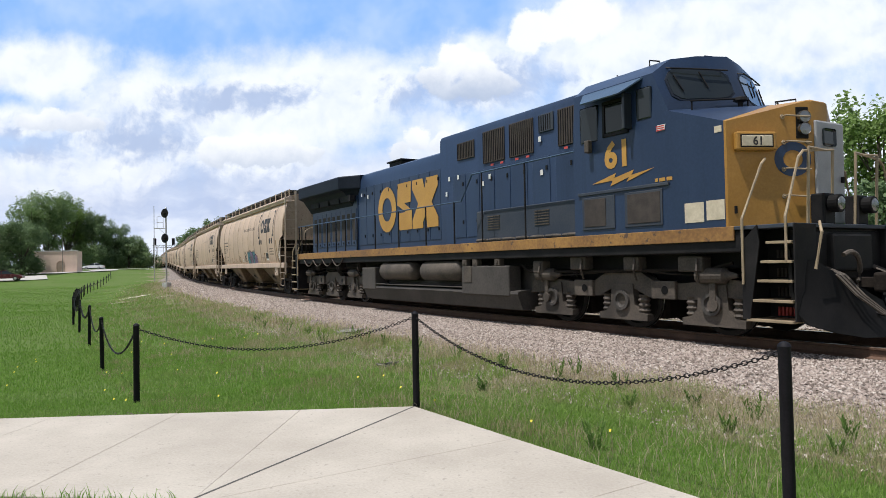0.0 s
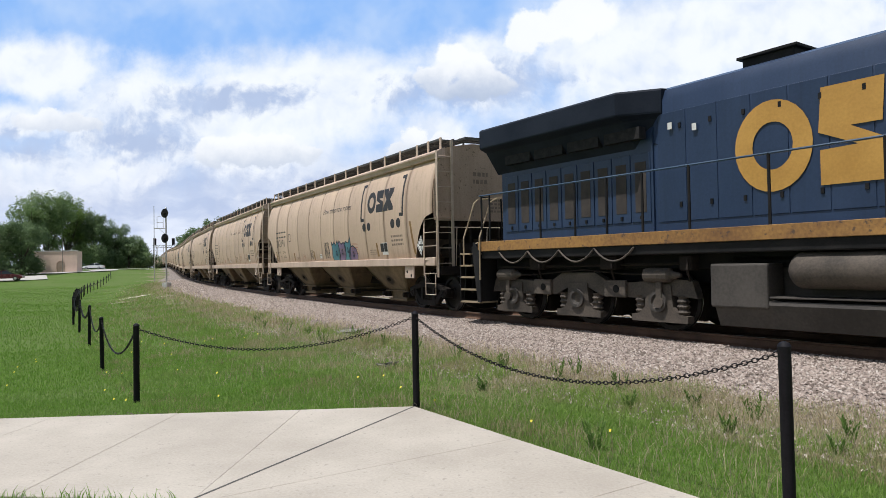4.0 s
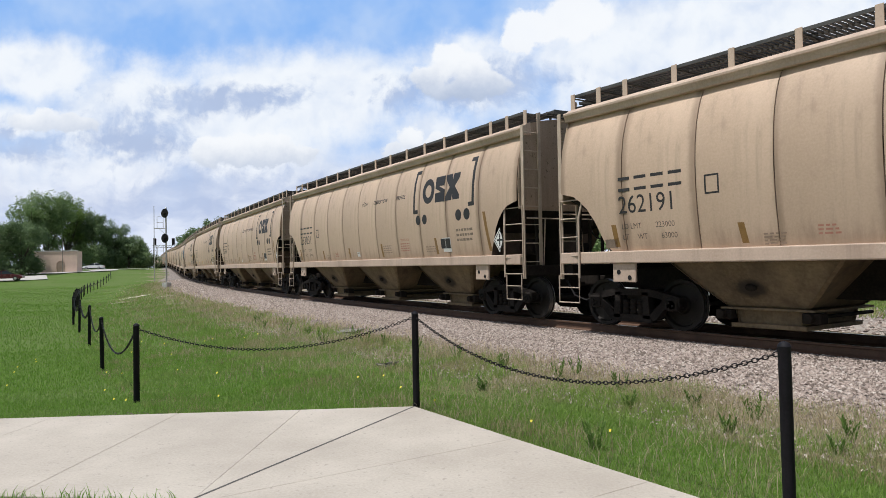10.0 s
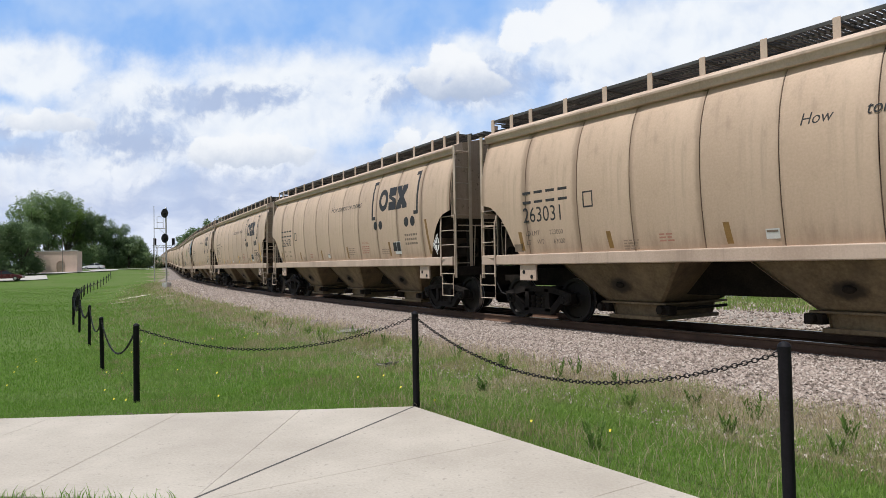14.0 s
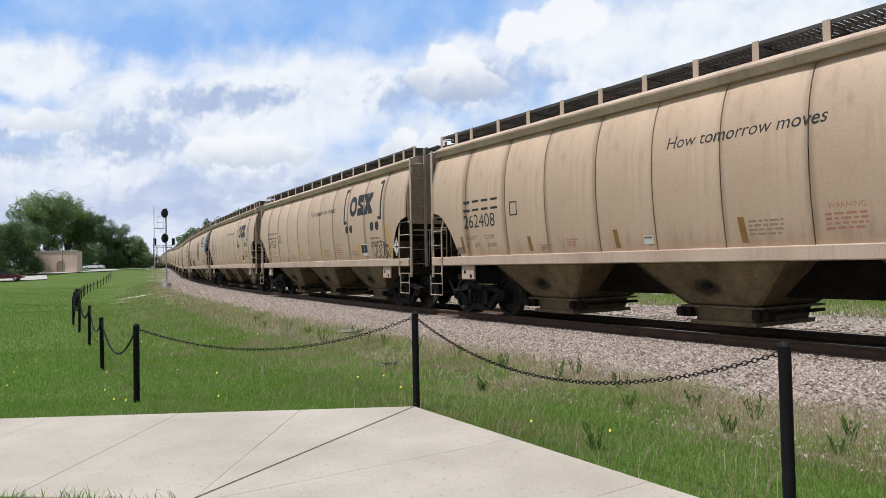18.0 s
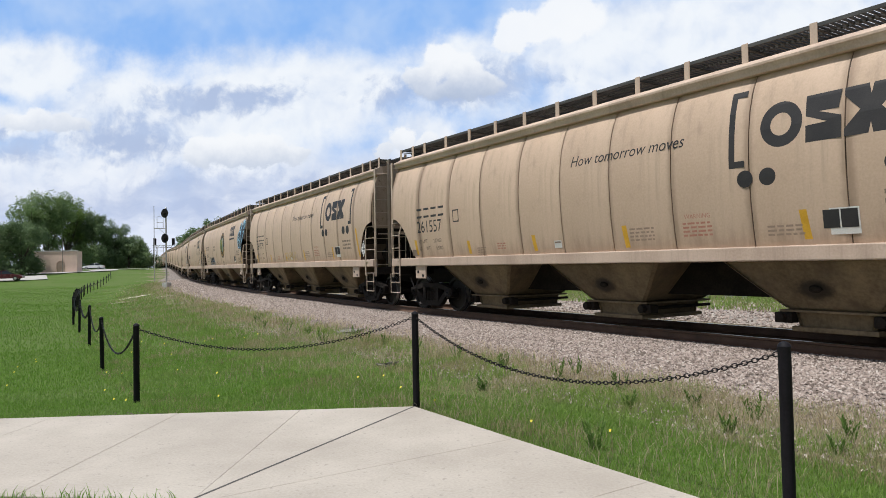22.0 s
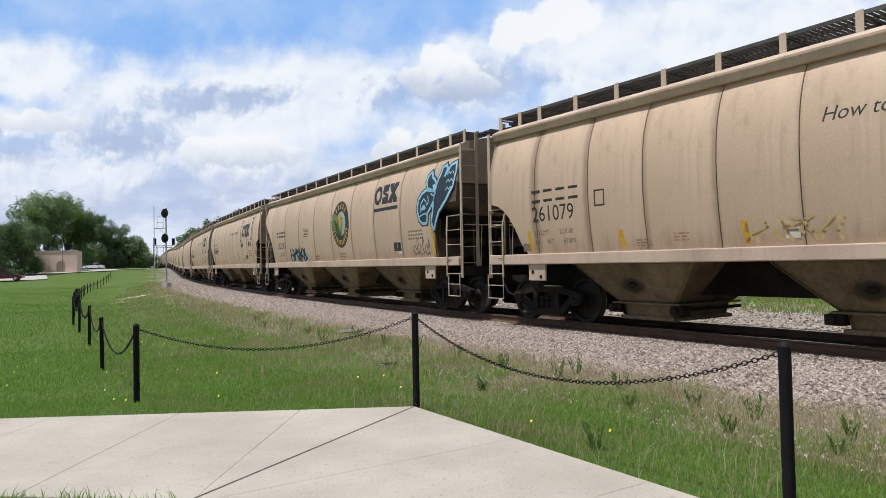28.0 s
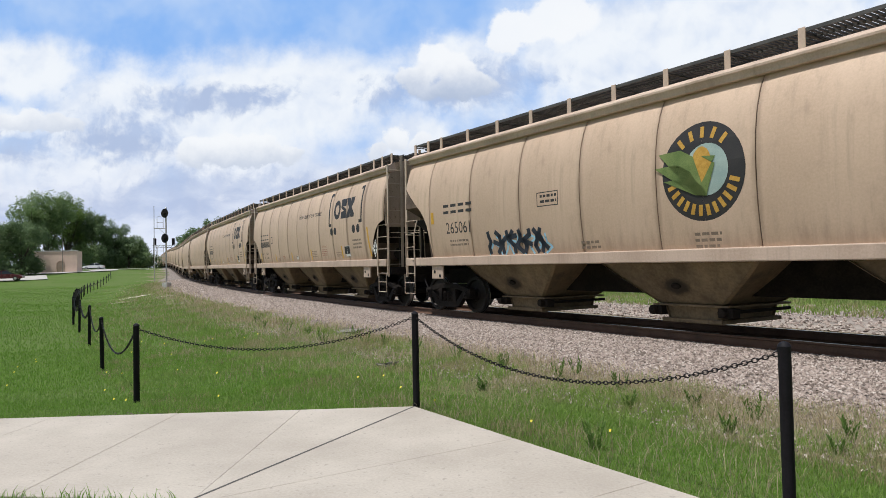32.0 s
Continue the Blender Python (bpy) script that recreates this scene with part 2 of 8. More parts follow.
# ---- materials ----
def surface(name, dark, light, scale=4.0, rough=0.7, metal=0.0, bump=0.15, fine=60.0, vary=0.0, speck=None, streak=0.0, bump_dist=0.01):
    """Two tones mixed by coarse and fine noise, with relief and uneven gloss; vary: by piece."""
    m = bpy.data.materials.new(name)
    m.use_nodes = True
    t = m.node_tree
    bs = t.nodes["Principled BSDF"]
    co = t.nodes.new("ShaderNodeTexCoord").outputs["Object"]
    if streak:
        mp = wire(t, "ShaderNodeMapping", Vector=co)
        mp.inputs["Scale"].default_value = (1.0, 1.0, streak)
        cs = mp.outputs[0]
    else:
        cs = co
    big = noise_node(t, cs, scale, 5, 0.6)
    small = noise_node(t, co, fine, 4, 0.6)
    fac = calc(t, "ADD", calc(t, "MULTIPLY", big, 0.65), calc(t, "MULTIPLY", small, 0.35))
    fac = ramp(t, fac, 0.32, 0.68)
    col = blend(t, fac, dark, light)
    if speck:
        col = blend(t, ramp(t, noise_node(t, co, fine * 0.35, 3, 0.7), 0.60, 0.68), col, speck)
    if streak:
        mp = wire(t, "ShaderNodeMapping", Vector=co)
        mp.inputs["Scale"].default_value = (7.0, 7.0, 0.35)
        col = blend(t, calc(t, "MULTIPLY", ramp(t, noise_node(t, mp.outputs[0], 1.0, 5, 0.65), 0.48, 0.80), 0.45), col, [c * 0.62 for c in dark])
    if vary:
        info = t.nodes.new("ShaderNodeObjectInfo").outputs["Random"]
        v = calc(t, "ADD", calc(t, "MULTIPLY", info, 2 * vary), 1 - vary)
        hsv = wire(t, "ShaderNodeHueSaturation", Color=col, Value=v)
        col = hsv.outputs[0]
    t.links.new(col, bs.inputs["Base Color"])
    t.links.new(calc(t, "ADD", calc(t, "MULTIPLY", big, 0.25), rough - 0.12, clamp=True), bs.inputs["Roughness"])
    bs.inputs["Metallic"].default_value = metal
    if bump:
        b = wire(t, "ShaderNodeBump", Height=small, Strength=bump, Distance=bump_dist)
        t.links.new(b.outputs[0], bs.inputs["Normal"])
    return m


def plain(name, col, rough=0.6, metal=0.0):
    return surface(name, [c * 0.82 for c in col], [min(1, c * 1.12) for c in col], 3.0, rough, metal, 0.05)


M = {}
M["concrete"] = surface("concrete", (0.355, 0.315, 0.265), (0.485, 0.44, 0.378), 0.8, 0.85, 0, 0.25, 45, 0.03, (0.33, 0.30, 0.26))
M["joint"] = surface("joint_filler", (0.05, 0.05, 0.045), (0.09, 0.085, 0.075), 6, 0.9)
M["post"] = surface("black_post_paint", (0.006, 0.006, 0.008), (0.014, 0.013, 0.017), 4, 0.62, 0.0, 0.1)
M["chain"] = surface("black_chain", (0.010, 0.010, 0.011), (0.022, 0.02, 0.02), 8, 0.5, 0.3)
M["rail"] = surface("rusty_rail", (0.075, 0.04, 0.025), (0.15, 0.085, 0.055), 3, 0.7, 0.2, 0.2)
M["rail_top"] = surface("polished_rail", (0.30, 0.29, 0.28), (0.42, 0.41, 0.40), 4, 0.32, 0.9, 0.02)
M["tie"] = surface("weathered_tie", (0.045, 0.035, 0.028), (0.11, 0.09, 0.075), 3, 0.9, 0, 0.5, 40, 0.15)
M["beige"] = surface("beige_car_paint", (0.485, 0.35, 0.248), (0.61, 0.455, 0.337), 0.5, 0.55, 0, 0.04, 30, 0.05, streak=0.25)


def add_dirt_shade(m, half=0.69):
    """Brown dirt along the welds at a sheet's edges and splashed up from the sill, deepened there for the lower side's
    shade.
    """
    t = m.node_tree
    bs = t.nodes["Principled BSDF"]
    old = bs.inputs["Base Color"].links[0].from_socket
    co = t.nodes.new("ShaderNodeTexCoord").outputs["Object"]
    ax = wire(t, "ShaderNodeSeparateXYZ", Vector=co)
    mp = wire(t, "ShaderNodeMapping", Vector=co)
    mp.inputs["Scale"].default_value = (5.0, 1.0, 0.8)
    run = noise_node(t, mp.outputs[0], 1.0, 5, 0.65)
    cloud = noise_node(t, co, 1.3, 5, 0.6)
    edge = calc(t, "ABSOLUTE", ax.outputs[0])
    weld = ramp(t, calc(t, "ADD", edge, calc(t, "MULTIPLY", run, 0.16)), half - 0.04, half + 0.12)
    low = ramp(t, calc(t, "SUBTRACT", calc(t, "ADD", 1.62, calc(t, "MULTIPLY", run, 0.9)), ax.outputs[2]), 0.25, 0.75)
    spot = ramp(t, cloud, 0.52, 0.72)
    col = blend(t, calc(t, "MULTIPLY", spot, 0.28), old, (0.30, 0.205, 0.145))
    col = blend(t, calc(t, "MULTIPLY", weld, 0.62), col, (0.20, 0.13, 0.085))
    # splashed dirt, made stronger so the lower side's shade is in the colour
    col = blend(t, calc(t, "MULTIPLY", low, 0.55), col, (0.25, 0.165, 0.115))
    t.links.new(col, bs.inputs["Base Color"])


M["beige_long"] = surface("beige_car_paint", (0.485, 0.35, 0.248), (0.61, 0.455, 0.337), 0.5, 0.55, 0, 0.04, 30, 0.05, streak=0.25)
add_dirt_shade(M["beige"])
add_dirt_shade(M["beige_long"], 0.925)
M["beige_worn"] = surface("dusty_beige_paint", (0.32, 0.235, 0.17), (0.46, 0.35, 0.265), 0.9, 0.75, 0, 0.08, 30, 0.08, (0.2, 0.15, 0.1), streak=0.3)
M["beige_sill"] = surface("pale_sill_paint", (0.44, 0.325, 0.25), (0.60, 0.465, 0.37), 1.2, 0.6, 0, 0.05, 30, 0.04, streak=0.3)
# grimy metal, darkened further to put underframe and end recess shade into it
M["grime_shade"] = surface("grimy_brown_metal", (0.010, 0.008, 0.007), (0.034, 0.027, 0.022), 1.6, 0.85, 0.0, 0.2, 30)
M["truckmetal"] = surface("dusty_cast_steel", (0.010, 0.008, 0.0075), (0.032, 0.027, 0.024), 2.5, 0.8, 0.1, 0.2, 40)
M["wheel"] = surface("wheel_steel", (0.011, 0.009, 0.008), (0.03, 0.025, 0.022), 4, 0.6, 0.5, 0.1)
M["tread"] = surface("bright_tread", (0.30, 0.29, 0.28), (0.45, 0.43, 0.42), 6, 0.35, 0.9, 0.02)
M["galv"] = surface("galvanised_grating", (0.06, 0.06, 0.058), (0.12, 0.115, 0.11), 3, 0.6, 0.4, 0.1)
M["ink"] = surface("black_lettering", (0.018, 0.017, 0.018), (0.035, 0.032, 0.032), 3, 0.6)
M["navy"] = surface("dark_blue_paint", (0.012, 0.028, 0.068), (0.024, 0.047, 0.102), 0.7, 0.42, 0, 0.04, 25, 0.03, streak=0.3)
M["navy_grime"] = surface("grimy_dark_blue", (0.022, 0.032, 0.052), (0.05, 0.058, 0.072), 1.2, 0.7, 0, 0.1, 25)
M["navy_dark"] = surface("soot_dark_blue", (0.007, 0.011, 0.02), (0.02, 0.026, 0.04), 1, 0.6)
M["gold"] = surface("yellow_gold_paint", (0.42, 0.22, 0.045), (0.56, 0.31, 0.07), 1.0, 0.5, 0, 0.05, 25)
M["ochre"] = surface("ochre_nose_paint", (0.33, 0.165, 0.03), (0.45, 0.235, 0.05), 0.8, 0.45, 0, 0.04, 25)
M["mesh_dark"] = surface("dark_grille", (0.012, 0.012, 0.014), (0.035, 0.033, 0.034), 8, 0.7)
M["loco_grey"] = surface("dusty_grey_steel", (0.036, 0.029, 0.023), (0.118, 0.095, 0.076), 1.5, 0.75, 0.05, 0.15, 30)
M["black"] = surface("black_steel", (0.010, 0.010, 0.011), (0.028, 0.026, 0.026), 2, 0.6, 0.1, 0.1)
M["white"] = surface("white_paint", (0.62, 0.61, 0.58), (0.78, 0.77, 0.74), 3, 0.6)
M["steel_pipe"] = surface("tan_handrail", (0.26, 0.20, 0.13), (0.40, 0.31, 0.20), 3, 0.5, 0.1)
M["hand_beige"] = surface("beige_ladder", (0.40, 0.31, 0.235), (0.56, 0.455, 0.36), 3, 0.55)


def glass(name, col=(0.02, 0.025, 0.028), rough=0.06):
    m = bpy.data.materials.new(name)
    m.use_nodes = True
    b = m.node_tree.nodes["Principled BSDF"]
    b.inputs["Base Color"].default_value = (*col, 1)
    b.inputs["Roughness"].default_value = rough
    b.inputs["IOR"].default_value = 1.5
    return m


M["glass"] = glass("dark_cab_glass")
M["red"] = surface("faded_red", (0.42, 0.045, 0.04), (0.62, 0.09, 0.08), 6, 0.6)
# lit copy of the navy: sun on awnings and rails put into the colour
M["navy_sunlit"] = surface("sunlit_blue_paint", (0.03, 0.062, 0.11), (0.05, 0.09, 0.15), 1, 0.4)
M["plate"] = surface("dusty_cream_panel", (0.50, 0.43, 0.31), (0.66, 0.58, 0.44), 6, 0.6, fine=20)
M["tank"] = surface("brown_grey_tank", (0.038, 0.033, 0.029), (0.085, 0.074, 0.065), 1.2, 0.7, 0.05, 0.1, 20)
M["lens"] = glass("lamp_glass", (0.26, 0.26, 0.26), 0.18)
M["lens"].node_tree.nodes["Principled BSDF"].inputs["Metallic"].default_value = 0.85
M["amber"] = surface("faded_amber_strip", (0.20, 0.105, 0.03), (0.30, 0.17, 0.05), 6, 0.6)
M["amber_bright"] = surface("bright_amber_strip", (0.55, 0.30, 0.02), (0.70, 0.40, 0.04), 6, 0.5)
# car beige, dustier, with the undersloping bays' shade put into the colour
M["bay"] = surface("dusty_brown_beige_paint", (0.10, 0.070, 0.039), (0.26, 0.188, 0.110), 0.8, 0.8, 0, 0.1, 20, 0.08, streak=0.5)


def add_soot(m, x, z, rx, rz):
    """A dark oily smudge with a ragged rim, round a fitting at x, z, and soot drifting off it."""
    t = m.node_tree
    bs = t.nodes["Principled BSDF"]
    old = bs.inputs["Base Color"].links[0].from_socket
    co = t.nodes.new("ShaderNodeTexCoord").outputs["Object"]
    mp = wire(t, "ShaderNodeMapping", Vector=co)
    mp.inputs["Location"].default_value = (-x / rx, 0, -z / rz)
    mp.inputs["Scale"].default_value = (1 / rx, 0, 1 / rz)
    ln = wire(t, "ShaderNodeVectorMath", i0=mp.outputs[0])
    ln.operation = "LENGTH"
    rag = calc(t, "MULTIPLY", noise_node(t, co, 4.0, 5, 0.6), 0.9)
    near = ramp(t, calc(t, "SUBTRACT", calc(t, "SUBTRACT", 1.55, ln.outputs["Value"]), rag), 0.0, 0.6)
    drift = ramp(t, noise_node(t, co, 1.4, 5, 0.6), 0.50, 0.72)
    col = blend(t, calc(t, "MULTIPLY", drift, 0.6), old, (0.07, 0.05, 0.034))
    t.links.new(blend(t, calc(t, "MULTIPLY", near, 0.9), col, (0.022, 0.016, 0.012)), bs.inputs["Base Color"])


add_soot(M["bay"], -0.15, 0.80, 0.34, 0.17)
M["seam"] = surface("rusty_weld_seam", (0.045, 0.030, 0.022), (0.17, 0.12, 0.085), 1.4, 0.85)
M["teal"] = surface("teal_spray_paint", (0.05, 0.16, 0.20), (0.10, 0.26, 0.30), 2.0, 0.6)
M["violet"] = surface("violet_spray_paint", (0.16, 0.11, 0.20), (0.26, 0.19, 0.30), 2.0, 0.6)
M["sky_spray"] = surface("light_blue_spray_paint", (0.22, 0.48, 0.66), (0.36, 0.62, 0.78), 2.0, 0.6)
M["dark_spray"] = surface("dark_blue_spray_paint", (0.012, 0.018, 0.032), (0.03, 0.04, 0.06), 2.0, 0.6)
M["leaf_green"] = surface("green_emblem_paint", (0.09, 0.15, 0.035), (0.20, 0.26, 0.08), 3, 0.6)
M["corn"] = surface("corn_yellow_paint", (0.45, 0.24, 0.03), (0.60, 0.36, 0.07), 14, 0.6)
M["faint_ink"] = surface("faded_lettering", (0.16, 0.12, 0.09), (0.26, 0.20, 0.15), 6, 0.7)
M["faint_red"] = surface("faded_red_lettering", (0.38, 0.16, 0.11), (0.45, 0.22, 0.16), 6, 0.7)
# grey of the nose front's right part in shade, put into a colour
M["shade_grey"] = surface("pale_grey_paint", (0.30, 0.30, 0.31), (0.42, 0.42, 0.43), 2, 0.5)
M["soot"] = surface("sooty_black_steel", (0.005, 0.005, 0.005), (0.014, 0.013, 0.013), 2, 0.55, 0.1, 0.1)

for key in ("soot", "black", "post", "chain", "grime_shade", "navy_dark", "mesh_dark", "truckmetal"):
    M[key].node_tree.nodes["Principled BSDF"].inputs["Specular IOR Level"].default_value = 0.15
M["pale_ink"] = surface("worn_lettering", (0.26, 0.185, 0.135), (0.34, 0.25, 0.19), 6, 0.7)
M["ink_grey"] = surface("grey_lettering", (0.09, 0.07, 0.055), (0.14, 0.11, 0.09), 6, 0.7)
M["screen"] = surface("dusty_brown_screen", (0.030, 0.024, 0.021), (0.065, 0.052, 0.045), 5, 0.8)
M["pale_yellow"] = surface("faded_yellow_spray", (0.52, 0.38, 0.19), (0.60, 0.44, 0.22), 3, 0.6)
M["emblem_pale"] = surface("pale_emblem_paint", (0.26, 0.36, 0.34), (0.38, 0.48, 0.44), 3, 0.6)
M["stripe"] = surface("worn_orange_stripe", (0.17, 0.082, 0.032), (0.42, 0.225, 0.062), 0.9, 0.6, 0, 0.05, 18, 0, (0.10, 0.06, 0.04))

# ---- ground ----
RNG = np.random.default_rng(7)
_sub = slice(None, None, 4)


def lateral(x, y):
    """Signed distance of places to the track's centre (minus: the camera's side) and their s."""
    x, y = np.atleast_1d(np.asarray(x, float)), np.atleast_1d(np.asarray(y, float))
    out, ss = np.empty(len(x)), np.empty(len(x))
    cx, cy, an, sg = CEN_X[_sub], CEN_Y[_sub], ANG[_sub], S_GRID[_sub]
    for i in range(0, len(x), 4000):
        dx, dy = x[i:i + 4000, None] - cx, y[i:i + 4000, None] - cy
        k = np.argmin(dx * dx + dy * dy, axis=1)
        r = np.arange(len(k))
        out[i:i + 4000] = dx[r, k] * np.sin(an[k]) + dy[r, k] * np.cos(an[k])
        ss[i:i + 4000] = sg[k]
    return out, ss


def smooth01(a, lo, hi):
    t = np.clip((a - lo) / (hi - lo), 0, 1)
    return t * t * (3 - 2 * t)


def ground_z(x, y, lat=None):
    x, y = np.atleast_1d(np.asarray(x, float)), np.atleast_1d(np.asarray(y, float))
    if lat is None:
        lat = lateral(x, y)[0]
    u = smooth01(-x, 1.0, 7.0) * smooth01(y, 5.0, 12.0)
    z = -0.045 - 0.33 * u + 1.5 * smooth01(y, 84.0, 124.0) + 0.65 * smooth01(y, 118.0, 195.0)
    z -= 0.42 * smooth01(y, 30.0, 50.0) * (1 - smooth01(y, 70.0, 96.0)) * smooth01(-x, 5.0, 16.0)
    z += 0.02 * np.sin(x * 1.3 + 0.4 * y) * np.sin(y * 0.9) * smooth01(y, 7.5, 10)
    near = smooth01(np.abs(lat), 9.0, 3.2)
    far_side = smooth01(lat, 2.0, 6.0)
    climb = 1.6 * smooth01(y, 71.0, 191.0)
    z = z * (1 - near) + (-0.15 + climb) * near
    return z * (1 - far_side) + far_side * (-0.16 + climb + 0.9 * smooth01(lat, 14, 40))


def grid_axis(lo, hi, fine_lo, fine_hi, step, grow=1.18):
    a = list(np.arange(fine_lo, fine_hi + 1e-6, step))
    d = step
    while a[-1] < hi:
        d *= grow
        a.append(a[-1] + d)
    d = step
    while a[0] > lo:
        d *= grow
        a.insert(0, a[0] - d)
    return np.array(a)


def sheet(name, gx, gy, z, material):
    nx, ny = len(gx), len(gy)
    xx, yy = np.meshgrid(gx, gy)
    co = np.stack([xx.ravel(), yy.ravel(), z], 1)
    i = np.arange(nx * ny).reshape(ny, nx)
    q = np.stack([i[:-1, :-1], i[:-1, 1:], i[1:, 1:], i[1:, :-1]], -1).reshape(-1, 4)
    return raw_mesh(name, co, q, material, smooth=True)


def raw_mesh(name, co, faces, material, smooth=False):
    me = bpy.data.meshes.new(name)
    n = faces.shape[1]
    me.vertices.add(len(co))
    me.vertices.foreach_set("co", np.asarray(co, np.float32).ravel())
    me.loops.add(faces.size)
    me.loops.foreach_set("vertex_index", faces.astype(np.int32).ravel())
    me.polygons.add(len(faces))
    me.polygons.foreach_set("loop_start", np.arange(0, faces.size, n, dtype=np.int32))
    me.polygons.foreach_set("use_smooth", np.full(len(faces), smooth))
    me.update(calc_edges=True)
    me.materials.append(material)
    return new(name, me)


def ground_material():
    m = bpy.data.materials.new("grassy_ground")
    m.use_nodes = True
    t = m.node_tree
    bs = t.nodes["Principled BSDF"]
    co = t.nodes.new("ShaderNodeTexCoord").outputs["Object"]
    big = noise_node(t, co, 0.12, 5, 0.6)
    mid = noise_node(t, co, 1.1, 6, 0.65)
    small = noise_node(t, co, 14.0, 6, 0.7)
    green = blend(t, ramp(t, small, 0.35, 0.65), (0.066, 0.112, 0.024), (0.108, 0.172, 0.040))
    green = blend(t, ramp(t, big, 0.4, 0.62), green, (0.105, 0.15, 0.046))
    soil = blend(t, ramp(t, small, 0.35, 0.65), (0.14, 0.115, 0.08), (0.30, 0.26, 0.19))
    attr = t.nodes.new("ShaderNodeAttribute")
    attr.attribute_name = "bare"
    bare = attr.outputs["Fac"]
    f = calc(t, "ADD", calc(t, "MULTIPLY", mid, 0.9), calc(t, "MULTIPLY", bare, 0.55))
    f = ramp(t, f, 0.72, 0.95)
    t.links.new(blend(t, f, green, soil), bs.inputs["Base Color"])
    bs.inputs["Roughness"].default_value = 0.95
    bs.inputs["Specular IOR Level"].default_value = 0.05
    b = wire(t, "ShaderNodeBump", Height=small, Strength=0.6, Distance=0.05)
    t.links.new(b.outputs[0], bs.inputs["Normal"])
    return m


def build_ground():
    gx = grid_axis(-2800, 2800, -14, 14, 0.5)
    gy = grid_axis(-400, 3200, -4, 30, 0.5, 1.055)
    xx, yy = np.meshgrid(gx, gy)
    lat = lateral(xx.ravel(), yy.ravel())[0]
    z = ground_z(xx.ravel(), yy.ravel(), lat)
    paved = (yy.ravel() < 6.7) & (yy.ravel() > -4) & (np.abs(xx.ravel()) < 1.0)
    z[paved] -= 0.03
    ob = sheet("ground", gx, gy, z, ground_material())
    bare = np.where(lat < 0, smooth01(lat, -8.0, -3.4), 1 - smooth01(lat, 4.5, 6.5))
    at = ob.data.attributes.new("bare", "FLOAT", "POINT")
    at.data.foreach_set("value", bare.astype(np.float32))
    tagged(ob, "green lawn turning to dry scrub beside the tracks", "ground", kind="structure")


build_ground()


# ---- concrete path ----
def clip(poly, a, b):
    """The part of a polygon to the left of the line from a to b."""
    def side(p):
        return (b[0] - a[0]) * (p[1] - a[1]) - (b[1] - a[1]) * (p[0] - a[0])
    out = []
    for p, q in zip(poly, poly[1:] + poly[:1]):
        sp, sq = side(p), side(q)
        if sp >= 0:
            out.append(p)
        if sp * sq < 0:
            k = sp / (sp - sq)
            out.append((p[0] + (q[0] - p[0]) * k, p[1] + (q[1] - p[1]) * k))
    return out


def slab(poly, parent, gap):
    c = Vector((sum(p[0] for p in poly) / len(poly), sum(p[1] for p in poly) / len(poly)))

    def ring(d, z):
        n = len(poly)
        r = []
        for i in range(n):
            p0, p1, p2 = (Vector(poly[(i + k - 1) % n]) for k in range(3))
            e1, e2 = (p1 - p0).normalized(), (p2 - p1).normalized()
            n1, n2 = Vector((-e1.y, e1.x)), Vector((-e2.y, e2.x))
            v = (n1 + n2) / max(0.35, 1 + n1.dot(n2))
            r.append((p1.x + v.x * d, p1.y + v.y * d, z))
        return r
    bm = bmesh.new()
    ring_loft(bm, [ring(gap, -0.13), ring(gap, -0.006), ring(gap + 0.002, -0.002), ring(gap + 0.005, 0.0)])
    return part("slab", fix(bm), M["concrete"], parent)


def build_path():
    path = thing("pavement", "pale concrete walkway of large slabs with tooled joints", "pavement", kind="structure")
    corner, d = (-0.33, 7.24), Vector((0.55, -0.835)).normalized()
    diag = Vector((-1.65 + 0.33, 4.48 - 7.24)).normalized()
    perp = Vector((d.y, -d.x))
    # branch to the left
    a, b = corner, (corner[0] + diag.x * 9, corner[1] + diag.y * 9)
    for i in range(14):
        x1, x0 = 0.98 - 1.25 * i, 0.98 - 1.25 * (i + 1)
        cell = [(x0 - 0.13, 4.31 - 0.1 * x0), (x1 - 0.13, 4.31 - 0.1 * x1), (x1, 7.26 + 0.055 * x1), (x0, 7.26 + 0.055 * x0)]
        cell = clip(cell, b, a)
        if len(cell) > 2:
            slab(cell, path, 0.0010)
    # main branch, past the camera
    for i in range(12):
        p = Vector(corner) + d * (1.43 * i - 1.2)
        q = p + d * 1.43
        cell = [tuple(p - perp * -9), tuple(q - perp * -9), tuple(q), tuple(p)]
        cell = clip(cell, a, b)
        if len(cell) > 2:
            slab(cell, path, 0.0010)
    bm = bmesh.new()
    w = Vector((-diag.y, diag.x)) * 0.011
    pts = [Vector(a) + w, Vector(a) - w, Vector(b) - w, Vector(b) + w]
    ring_loft(bm, [[(p.x, p.y, -0.1) for p in pts], [(p.x, p.y, 0.0015) for p in pts]])
    part("expansion_joint", fix(bm), M["joint"], path, "dark expansion joint strip")


build_path()


